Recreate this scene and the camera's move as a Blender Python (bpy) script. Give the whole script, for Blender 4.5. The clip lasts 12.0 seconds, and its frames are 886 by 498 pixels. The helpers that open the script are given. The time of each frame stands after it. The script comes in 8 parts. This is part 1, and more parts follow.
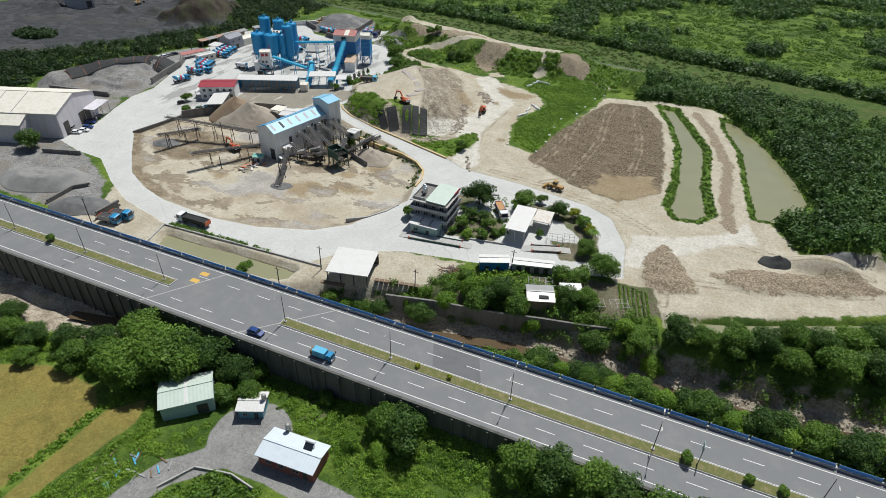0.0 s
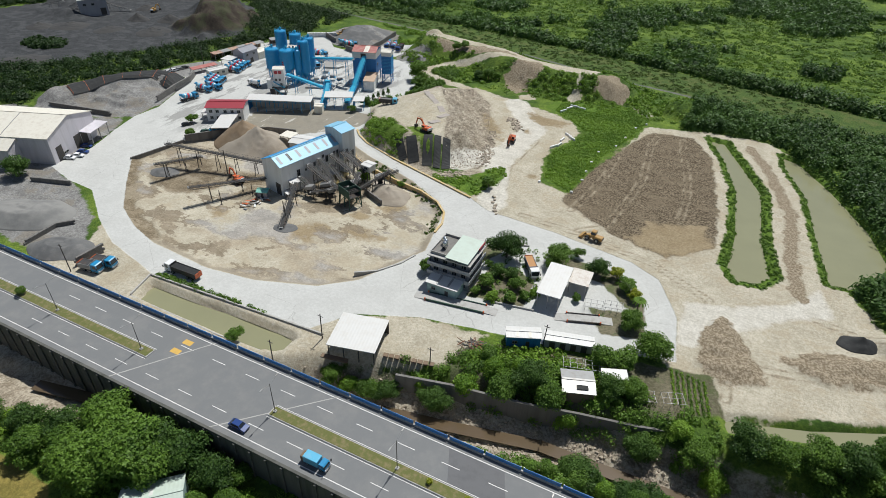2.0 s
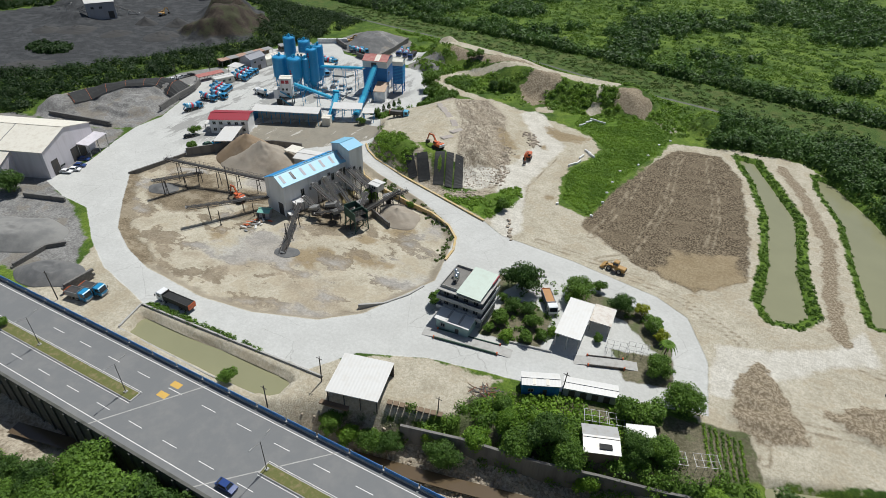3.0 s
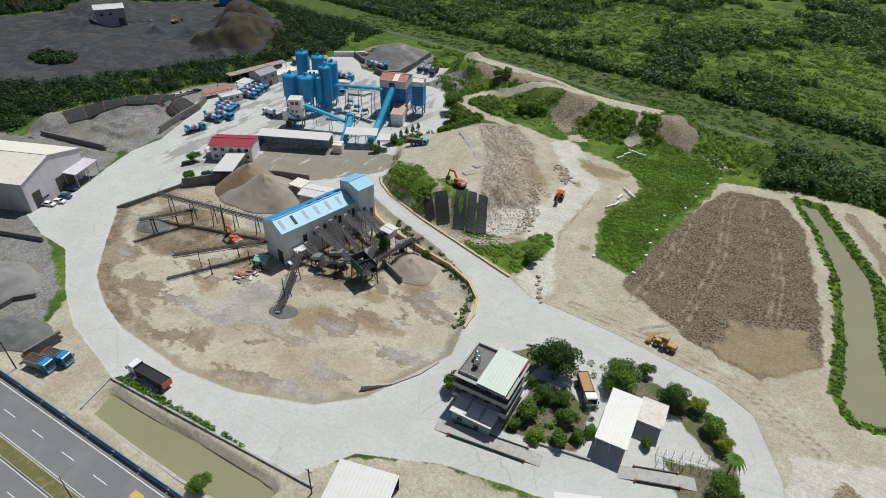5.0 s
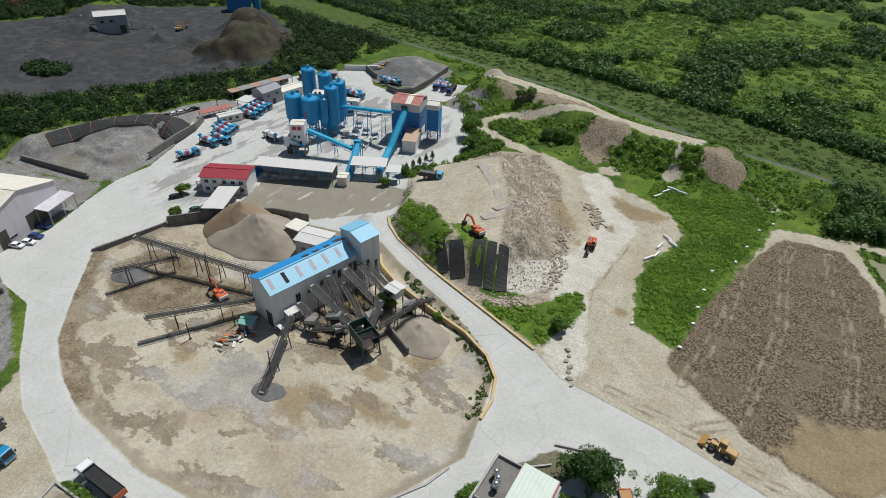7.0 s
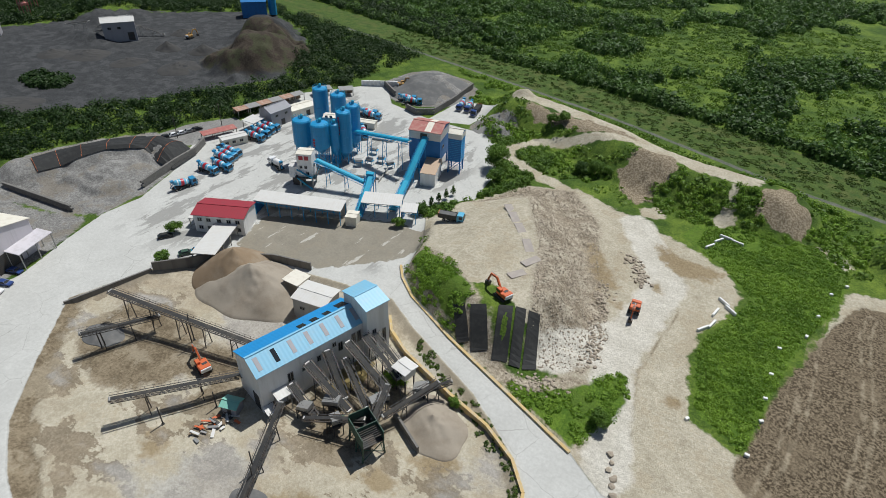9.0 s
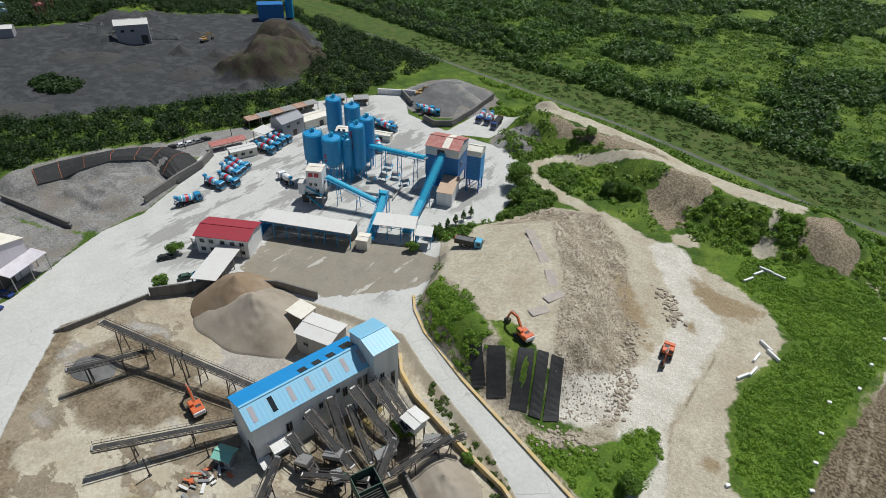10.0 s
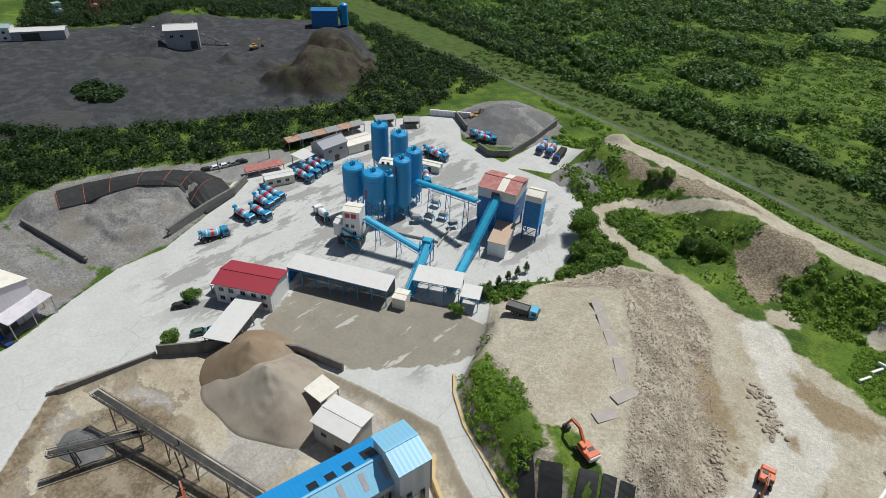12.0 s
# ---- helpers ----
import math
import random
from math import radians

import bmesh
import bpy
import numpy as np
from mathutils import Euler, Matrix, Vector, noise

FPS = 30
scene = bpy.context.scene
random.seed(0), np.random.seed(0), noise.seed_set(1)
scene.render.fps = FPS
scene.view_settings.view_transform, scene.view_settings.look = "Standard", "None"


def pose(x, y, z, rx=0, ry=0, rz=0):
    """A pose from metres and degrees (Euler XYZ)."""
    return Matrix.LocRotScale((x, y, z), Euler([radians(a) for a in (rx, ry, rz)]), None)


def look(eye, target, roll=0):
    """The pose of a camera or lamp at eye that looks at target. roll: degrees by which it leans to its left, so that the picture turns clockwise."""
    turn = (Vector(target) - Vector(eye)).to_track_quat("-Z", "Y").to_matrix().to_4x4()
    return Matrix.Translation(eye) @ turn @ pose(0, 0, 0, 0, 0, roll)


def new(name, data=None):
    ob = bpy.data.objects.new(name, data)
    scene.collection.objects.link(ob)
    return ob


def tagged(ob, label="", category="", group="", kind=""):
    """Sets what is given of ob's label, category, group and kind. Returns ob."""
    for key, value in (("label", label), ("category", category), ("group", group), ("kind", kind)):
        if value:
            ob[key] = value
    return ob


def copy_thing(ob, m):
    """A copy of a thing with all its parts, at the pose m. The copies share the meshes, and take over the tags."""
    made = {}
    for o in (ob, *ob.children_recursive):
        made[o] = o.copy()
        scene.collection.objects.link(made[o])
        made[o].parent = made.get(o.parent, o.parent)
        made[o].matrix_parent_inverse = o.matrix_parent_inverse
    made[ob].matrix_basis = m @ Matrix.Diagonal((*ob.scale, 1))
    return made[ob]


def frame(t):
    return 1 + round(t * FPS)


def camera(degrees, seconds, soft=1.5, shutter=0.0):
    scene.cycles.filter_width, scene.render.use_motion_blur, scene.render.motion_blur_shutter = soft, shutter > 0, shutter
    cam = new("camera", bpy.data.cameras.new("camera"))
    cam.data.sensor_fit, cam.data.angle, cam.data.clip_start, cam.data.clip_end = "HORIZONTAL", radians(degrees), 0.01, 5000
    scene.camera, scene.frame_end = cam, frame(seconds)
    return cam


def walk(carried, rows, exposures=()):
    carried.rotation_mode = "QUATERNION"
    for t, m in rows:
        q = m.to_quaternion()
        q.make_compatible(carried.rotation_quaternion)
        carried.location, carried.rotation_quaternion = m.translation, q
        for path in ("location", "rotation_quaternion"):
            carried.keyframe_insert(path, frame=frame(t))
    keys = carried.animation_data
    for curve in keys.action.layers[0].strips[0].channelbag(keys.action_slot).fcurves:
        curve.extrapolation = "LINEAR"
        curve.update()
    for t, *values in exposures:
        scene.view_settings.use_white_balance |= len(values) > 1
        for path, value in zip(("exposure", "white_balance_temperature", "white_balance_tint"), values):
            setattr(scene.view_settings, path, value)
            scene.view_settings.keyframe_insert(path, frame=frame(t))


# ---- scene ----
cam = camera(75.0, 12.0, soft=0.65)
METRES, EYE, TILT, LEAN, TURN = 175.0, 101.85, 0.0, 0.0, 22.7
ROWS = [
    (0.0, 0.0, 0.0, 0.0, 0.95, -35.0, -1.36),
    (0.5, -0.0008, 0.0419, 0.0007, 1.45, -34.99, -1.38),
    (1.0, -0.0021, 0.084, 0.0013, 2.15, -34.97, -1.41),
    (1.5, -0.004, 0.126, 0.002, 2.86, -34.97, -1.46),
    (2.0, -0.006, 0.1677, 0.0026, 3.55, -34.96, -1.51),
    (2.5, -0.0089, 0.2094, 0.0033, 4.23, -34.96, -1.56),
    (3.0, -0.0122, 0.2508, 0.0042, 4.91, -34.98, -1.59),
    (5.0, -0.0299, 0.4168, 0.0056, 7.29, -35.03, -1.78),
    (5.5, -0.035, 0.4583, 0.0063, 7.75, -35.08, -1.81),
    (6.0, -0.0403, 0.4999, 0.0058, 8.2, -35.1, -1.83),
    (6.5, -0.0462, 0.5411, 0.0062, 8.65, -35.15, -1.88),
    (7.0, -0.0528, 0.5821, 0.0068, 9.11, -35.22, -1.93),
    (9.0, -0.0826, 0.7454, 0.0067, 11.51, -35.44, -2.08),
    (9.5, -0.0911, 0.7859, 0.0068, 12.3, -35.52, -2.11),
    (10.0, -0.1004, 0.8266, 0.0062, 13.47, -35.59, -2.12),
    (10.5, -0.1112, 0.8666, 0.006, 14.96, -35.67, -2.14),
    (11.0, -0.1227, 0.9066, 0.0061, 16.46, -35.77, -2.14),
    (11.5, -0.1348, 0.9463, 0.0065, 18.06, -35.87, -2.15),
    (12.0, -0.148, 0.9853, 0.0054, 19.17, -35.88, -2.18),
]
walk(cam, [(t, pose(0, 0, EYE, TILT, LEAN, TURN) @ pose(METRES * x, METRES * y, METRES * z, 90 + pitch, roll, yaw)) for t, x, y, z, yaw, pitch, roll in ROWS],
     ((0.0, 0.10), (2.5, 0.05), (5.0, -0.10), (6.5, -0.13), (9.0, -0.07), (12.0, -0.05)))

# ---- light ----
SUN_ELEVATION, SUN_AZIMUTH = radians(63), radians(6)
SUN_WAY = Vector((math.sin(SUN_AZIMUTH) * math.cos(SUN_ELEVATION), math.cos(SUN_AZIMUTH) * math.cos(SUN_ELEVATION), math.sin(SUN_ELEVATION)))
sky_world = bpy.data.worlds.new("sky")
scene.world = sky_world
sky_world.use_nodes = True
sky = sky_world.node_tree.nodes.new("ShaderNodeTexSky")
sky.sky_type, sky.sun_disc = "NISHITA", False
sky.sun_elevation, sky.sun_rotation = SUN_ELEVATION, SUN_AZIMUTH
sky_world.node_tree.links.new(sky.outputs[0], sky_world.node_tree.nodes["Background"].inputs[0])
sky_world.node_tree.nodes["Background"].inputs[1].default_value = 0.055
sun = new("sun", bpy.data.lights.new("sun", "SUN"))
sun.data.energy, sun.data.angle, sun.data.color = 4.25, radians(0.6), (0.97, 0.975, 0.95)
sun.matrix_world = look(SUN_WAY * 300, (0, 0, 0))

# ---- materials ----
def shader(name):
    m = bpy.data.materials.new(name)
    m.use_nodes = True
    nt = m.node_tree
    return m, nt, nt.nodes["Principled BSDF"]


def node(nt, kind, **values):
    n = nt.nodes.new(kind)
    for key, value in values.items():
        n.inputs[key].default_value = value
    return n


def noise_node(nt, vector, scale, detail=4.0, rough=0.6):
    n = node(nt, "ShaderNodeTexNoise", Scale=scale, Detail=detail, Roughness=rough)
    nt.links.new(vector, n.inputs["Vector"])
    return n.outputs["Fac"]


def ramp(nt, value, low, high):
    n = node(nt, "ShaderNodeMapRange")
    n.interpolation_type = "SMOOTHSTEP"
    n.inputs["From Min"].default_value, n.inputs["From Max"].default_value = low, high
    nt.links.new(value, n.inputs["Value"])
    return n.outputs["Result"]


def mixed(nt, fac, a, b, blend="MIX"):
    n = nt.nodes.new("ShaderNodeMix")
    n.data_type, n.blend_type = "RGBA", blend
    for value, socket in ((fac, n.inputs[0]), (a, n.inputs[6]), (b, n.inputs[7])):
        if isinstance(value, (int, float)):
            socket.default_value = value
        elif isinstance(value, tuple):
            socket.default_value = (*value, 1)
        else:
            nt.links.new(value, socket)
    return n.outputs[2]


def maths(nt, op, a, b):
    n = nt.nodes.new("ShaderNodeMath")
    n.operation = op
    for value, socket in ((a, n.inputs[0]), (b, n.inputs[1])):
        if isinstance(value, (int, float)):
            socket.default_value = value
        else:
            nt.links.new(value, socket)
    return n.outputs[0]


def bumped(nt, bsdf, height, strength, distance):
    n = node(nt, "ShaderNodeBump", Strength=strength, Distance=distance)
    nt.links.new(height, n.inputs["Height"])
    nt.links.new(n.outputs[0], bsdf.inputs["Normal"])


def paint(name, colour, dirt=None, rough=0.6, metal=0.0, grain=0.6, wear=0.35, bump=0.15, streak=False, ribs=0.0, rib_axis=0, piece=0.0):
    """A plain surface with large stains, fine grain and, where asked, corrugation."""
    m, nt, bsdf = shader(name)
    geo = nt.nodes.new("ShaderNodeTexCoord").outputs["Object"]
    where = geo
    if streak:
        mp = node(nt, "ShaderNodeMapping", Scale=(1.0, 1.0, 0.12))
        nt.links.new(geo, mp.inputs["Vector"])
        where = mp.outputs[0]
    dirt = dirt or tuple(c * 0.6 for c in colour)
    big = ramp(nt, noise_node(nt, where, grain, 6.0, 0.65), 0.42, 0.72)
    fine = noise_node(nt, geo, grain * 9, 3.0)
    col = mixed(nt, maths(nt, "MULTIPLY", big, wear), colour, dirt)
    col = mixed(nt, maths(nt, "MULTIPLY", fine, 0.25), col, tuple(c * 0.75 for c in colour))
    if piece:
        r = nt.nodes.new("ShaderNodeObjectInfo").outputs["Random"]
        col = mixed(nt, maths(nt, "MULTIPLY", r, piece), col, tuple(c * 0.5 for c in colour))
    nt.links.new(col, bsdf.inputs["Base Color"])
    bsdf.inputs["Roughness"].default_value, bsdf.inputs["Metallic"].default_value = rough, metal
    h = fine
    if ribs:
        sep = nt.nodes.new("ShaderNodeSeparateXYZ")
        nt.links.new(geo, sep.inputs[0])
        h = maths(nt, "SINE", maths(nt, "MULTIPLY", sep.outputs[rib_axis], 6.2832 / ribs), 0.0)
        bumped(nt, bsdf, h, 0.3, 0.02)
    elif bump:
        bumped(nt, bsdf, h, bump, 0.05)
    return m


def leaf_paint(name, dark, light, patch=0.08):
    m, nt, bsdf = shader(name)
    pos = nt.nodes.new("ShaderNodeNewGeometry")
    isl = pos.outputs["Random Per Island"]
    big = ramp(nt, noise_node(nt, pos.outputs["Position"], patch, 3.0), 0.35, 0.65)
    tone = maths(nt, "ADD", maths(nt, "MULTIPLY", isl, 0.55), maths(nt, "MULTIPLY", big, 0.45))
    col = mixed(nt, tone, dark, light)
    nt.links.new(col, bsdf.inputs["Base Color"])
    bsdf.inputs["Roughness"].default_value = 0.55
    bsdf.inputs["Specular IOR Level"].default_value = 0.25
    glow = nt.nodes.new("ShaderNodeBsdfTranslucent")
    nt.links.new(mixed(nt, 0.35, col, light), glow.inputs["Color"])
    both = nt.nodes.new("ShaderNodeMixShader")
    both.inputs[0].default_value = 0.30
    nt.links.new(bsdf.outputs[0], both.inputs[1])
    nt.links.new(glow.outputs[0], both.inputs[2])
    nt.links.new(both.outputs[0], nt.nodes["Material Output"].inputs["Surface"])
    return m


WHITE = paint("white_sheet", (0.64, 0.63, 0.60), (0.55, 0.51, 0.44), 0.5, wear=0.4, ribs=0.8)
WHITE_WALL = paint("white_wall", (0.80, 0.795, 0.78), (0.52, 0.50, 0.46), 0.6, wear=0.5, streak=True)
CREAM = paint("cream_sheet", (0.76, 0.72, 0.62), (0.55, 0.48, 0.38), 0.55, wear=0.5, ribs=0.8)
GREY_SHEET = paint("grey_sheet", (0.36, 0.35, 0.37), (0.25, 0.24, 0.24), 0.55, wear=0.4, streak=True)
HALL_WALL = paint("hall_wall", (0.60, 0.57, 0.60), (0.36, 0.33, 0.33), 0.6, wear=0.4, streak=True)
BLUE_SILO = paint("blue_steel", (0.012, 0.29, 0.58), (0.02, 0.18, 0.36), 0.42, wear=0.35, streak=True)
BLUE_DEEP = paint("deep_blue_sheet", (0.012, 0.165, 0.44), (0.02, 0.08, 0.2), 0.5, wear=0.4, ribs=0.8)
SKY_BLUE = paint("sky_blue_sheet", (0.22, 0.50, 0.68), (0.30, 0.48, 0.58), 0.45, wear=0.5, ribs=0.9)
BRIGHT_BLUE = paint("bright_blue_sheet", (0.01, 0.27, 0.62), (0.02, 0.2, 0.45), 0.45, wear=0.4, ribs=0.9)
BELT_BLUE = paint("belt_cover_blue", (0.02, 0.36, 0.55), (0.02, 0.22, 0.36), 0.45, wear=0.5)
RED_ROOF = paint("red_sheet", (0.33, 0.03, 0.045), (0.22, 0.05, 0.05), 0.5, wear=0.4, ribs=0.8)
RUST_ROOF = paint("faded_red_sheet", (0.40, 0.13, 0.11), (0.48, 0.30, 0.24), 0.6, wear=0.8, ribs=0.8)
GREEN_ROOF = paint("pale_green_sheet", (0.50, 0.58, 0.50), (0.42, 0.46, 0.38), 0.5, wear=0.5, ribs=0.8)
GREEN_WALL = paint("green_wall", (0.30, 0.42, 0.40), (0.22, 0.3, 0.28), 0.6, streak=True)
GREEN_STEEL = paint("green_steel", (0.035, 0.09, 0.06), (0.06, 0.06, 0.045), 0.6, wear=0.7)
DARK_STEEL = paint("dark_steel", (0.055, 0.055, 0.055), (0.13, 0.085, 0.055), 0.6, 0.2, wear=0.7)
GREY_STEEL = paint("galvanised_steel", (0.36, 0.36, 0.35), (0.25, 0.2, 0.15), 0.5, 0.4, wear=0.5)
BELT = paint("rubber_belt", (0.03, 0.03, 0.03), (0.09, 0.08, 0.065), 0.8, wear=0.7)
CONCRETE = paint("concrete", (0.42, 0.41, 0.385), (0.27, 0.25, 0.22), 0.85, wear=0.7, streak=True)
CONCRETE_DARK = paint("stained_concrete", (0.20, 0.19, 0.175), (0.10, 0.095, 0.085), 0.9, wear=0.8, streak=True, piece=0.4)
ASPHALT = paint("asphalt", (0.172, 0.176, 0.176), (0.215, 0.213, 0.205), 0.85, grain=0.25, wear=0.8, bump=0.1)
LINE = paint("road_paint", (0.72, 0.71, 0.68), (0.5, 0.49, 0.47), 0.7, wear=0.5)
YELLOW_LINE = paint("yellow_paint", (0.62, 0.38, 0.08), (0.5, 0.33, 0.12), 0.7, wear=0.6)
BLACK = paint("black_net", (0.016, 0.017, 0.017), (0.045, 0.045, 0.042), 0.8, wear=0.6)
GLASS_DARK = paint("dark_glass", (0.02, 0.025, 0.03), None, 0.12, wear=0.1, bump=0)
ORANGE = paint("orange_paint", (0.62, 0.13, 0.04), (0.35, 0.12, 0.06), 0.5, wear=0.5)
YELLOW = paint("machine_yellow", (0.44, 0.25, 0.07), (0.35, 0.22, 0.1), 0.5, wear=0.6)
TRUCK_BLUE = paint("cab_blue", (0.02, 0.24, 0.46), (0.03, 0.15, 0.3), 0.35, wear=0.25)
NAVY = paint("navy_paint", (0.015, 0.05, 0.2), None, 0.35, wear=0.3)
DRUM_BLUE = paint("drum_blue", (0.10, 0.42, 0.62), (0.3, 0.42, 0.5), 0.4, wear=0.4)
DRUM_RED = paint("drum_red", (0.52, 0.03, 0.05), (0.4, 0.08, 0.08), 0.4, wear=0.3)
CAR_WHITE = paint("car_white", (0.78, 0.78, 0.78), None, 0.25, wear=0.1, bump=0)
TYRE = paint("tyre_rubber", (0.025, 0.025, 0.025), (0.08, 0.075, 0.065), 0.85)
WOOD = paint("weathered_wood", (0.20, 0.14, 0.09), (0.11, 0.08, 0.06), 0.85, grain=1.5)
BARK = paint("bark", (0.13, 0.10, 0.075), (0.07, 0.055, 0.04), 0.9, grain=2.0)
STONE = paint("stone", (0.42, 0.355, 0.275), (0.22, 0.2, 0.17), 0.9, grain=1.0, piece=0.5)
SAND = paint("sand", (0.24, 0.17, 0.105), (0.31, 0.25, 0.18), 0.95, grain=0.12, wear=0.9, bump=0.6)
LEAF = leaf_paint("leaves", (0.040, 0.095, 0.012), (0.175, 0.300, 0.042))
LEAF_DARK = leaf_paint("dark_leaves", (0.022, 0.058, 0.012), (0.105, 0.195, 0.034))
LEAF_LIGHT = leaf_paint("light_leaves", (0.075, 0.170, 0.014), (0.260, 0.410, 0.048))
LEAF_YELLOW = leaf_paint("yellow_leaves", (0.19, 0.25, 0.02), (0.38, 0.40, 0.03))
WOODS = leaf_paint("woods_leaves", (0.017, 0.050, 0.010), (0.112, 0.214, 0.042), 0.03)
SCRUB = leaf_paint("scrub_leaves", (0.045, 0.108, 0.014), (0.200, 0.315, 0.045), 0.022)
STRIP_LEAF = leaf_paint("strip_leaves", (0.052, 0.098, 0.018), (0.115, 0.172, 0.034), 0.05)
# western foliage: cloud shade is mixed into these low greens
WEST_LEAF_SHADED = leaf_paint("shaded_west_leaves", (0.011, 0.030, 0.007), (0.041, 0.084, 0.018), 0.05)


# ---- mesh helpers ----
class Geo:
    """Collects boxes, beams, tubes and slabs into one mesh."""

    def __init__(self):
        self.v, self.f = [], []

    def add(self, verts, faces):
        o = len(self.v)
        self.v += [tuple(p) for p in verts]
        self.f += [tuple(o + i for i in f) for f in faces]
        return self

    def box(self, x, y, z, sx, sy, sz, m=None, bevel=0.0):
        """A box on its base centre (x, y, z); a bevel chamfers the upright and upper edges."""
        a, b = sx / 2, sy / 2
        if bevel:
            e = bevel
            ring = [(-a + e, -b), (a - e, -b), (a, -b + e), (a, b - e), (a - e, b), (-a + e, b), (-a, b - e), (-a, -b + e)]
            top = [(px * (1 - e / a), py * (1 - e / b)) for px, py in ring]
            vs = [Vector((x + p, y + q, z)) for p, q in ring] + [Vector((x + p, y + q, z + sz - e)) for p, q in ring] + [Vector((x + p, y + q, z + sz)) for p, q in top]
            fs = [tuple(reversed(range(8))), tuple(range(16, 24))]
            for k in (0, 8):
                fs += [(k + i, k + (i + 1) % 8, k + 8 + (i + 1) % 8, k + 8 + i) for i in range(8)]
        else:
            vs = [Vector((x + i * a, y + j * b, z + k * sz)) for k in (0, 1) for j in (-1, 1) for i in (-1, 1)]
            fs = [(0, 2, 3, 1), (4, 5, 7, 6), (0, 1, 5, 4), (2, 6, 7, 3), (0, 4, 6, 2), (1, 3, 7, 5)]
        if m is not None:
            vs = [m @ p for p in vs]
        return self.add(vs, fs)

    def beam(self, p, q, w, h):
        """A square bar from p to q."""
        p, q = Vector(p), Vector(q)
        d = (q - p).normalized()
        side = d.cross(Vector((0, 0, 1)))
        side = Vector((1, 0, 0)) if side.length < 1e-3 else side.normalized()
        up = side.cross(d)
        vs = [c + side * (i * w / 2) + up * (j * h / 2) for c in (p, q) for i, j in ((-1, -1), (1, -1), (1, 1), (-1, 1))]
        return self.add(vs, [(3, 2, 1, 0), (4, 5, 6, 7), (0, 1, 5, 4), (1, 2, 6, 5), (2, 3, 7, 6), (3, 0, 4, 7)])

    def tube(self, p, q, r0, r1=None, n=12, caps=True):
        p, q = Vector(p), Vector(q)
        r1 = r0 if r1 is None else r1
        d = (q - p).normalized()
        s = d.cross(Vector((0, 0, 1)))
        s = Vector((1, 0, 0)) if s.length < 1e-3 else s.normalized()
        u = s.cross(d)
        turn = [(math.cos(6.28319 * i / n), math.sin(6.28319 * i / n)) for i in range(n)]
        vs = [p + (s * a + u * b) * r0 for a, b in turn] + [q + (s * a + u * b) * r1 for a, b in turn]
        fs = [(i, (i + 1) % n, n + (i + 1) % n, n + i) for i in range(n)]
        if caps:
            fs += [tuple(reversed(range(n))), tuple(range(n, 2 * n))]
        return self.add(vs, fs)

    def lathe(self, x, y, profile, n=20):
        """Turns (radius, height) pairs round the upright line through (x, y)."""
        vs, fs = [], []
        for r, z in profile:
            vs += [(x + r * math.cos(6.28319 * i / n), y + r * math.sin(6.28319 * i / n), z) for i in range(n)]
        for k in range(len(profile) - 1):
            fs += [(k * n + i, k * n + (i + 1) % n, (k + 1) * n + (i + 1) % n, (k + 1) * n + i) for i in range(n)]
        fs += [tuple(reversed(range(n))), tuple(range((len(profile) - 1) * n, len(profile) * n))]
        return self.add(vs, fs)

    def slab(self, ring, z0, z1):
        """An upright prism over a plan outline; z1 may be a list, a height a corner."""
        n = len(ring)
        tops = z1 if isinstance(z1, (list, tuple)) else [z1] * n
        lows = z0 if isinstance(z0, (list, tuple)) else [z0] * n
        vs = [(x, y, b) for (x, y), b in zip(ring, lows)] + [(x, y, t) for (x, y), t in zip(ring, tops)]
        fs = [tuple(reversed(range(n))), tuple(range(n, 2 * n))] + [(i, (i + 1) % n, n + (i + 1) % n, n + i) for i in range(n)]
        return self.add(vs, fs)

    def sheet(self, corners, thick):
        """A thin board through four corners, thickness downwards."""
        c = [Vector(p) for p in corners]
        down = Vector((0, 0, -thick))
        n = len(c)
        return self.add(c + [p + down for p in c], [tuple(range(n)), tuple(reversed(range(n, 2 * n)))] + [(i, n + i, n + (i + 1) % n, (i + 1) % n) for i in range(n)])

    def mesh(self, name, smooth=False):
        me = bpy.data.meshes.new(name)
        me.from_pydata(self.v, [], self.f)
        bm = bmesh.new()
        bm.from_mesh(me)
        bmesh.ops.recalc_face_normals(bm, faces=bm.faces)
        bm.to_mesh(me)
        bm.free()
        if smooth:
            me.shade_smooth()
        return me


def part(name, geo, material, parent=None, label="", smooth=False, m=None):
    """One mesh object, under a thing or under a part."""
    me = geo if isinstance(geo, bpy.types.Mesh) else geo.mesh(name, smooth)
    if not me.materials:
        me.materials.append(material)
    ob = new(name, me)
    ob.parent = parent
    if m is not None:
        ob.matrix_basis = m
    return tagged(ob, label)


def thing(name, m, label, category, group="", kind=""):
    ob = new(name)
    ob.empty_display_size = 0.5
    ob.matrix_basis = m
    return tagged(ob, label, category, group, kind)


def structure(name, geo, material, label, category="", smooth=False, m=None):
    return tagged(part(name, geo, material, None, label, smooth, m), label, category or name.split("_")[0], "", "structure")

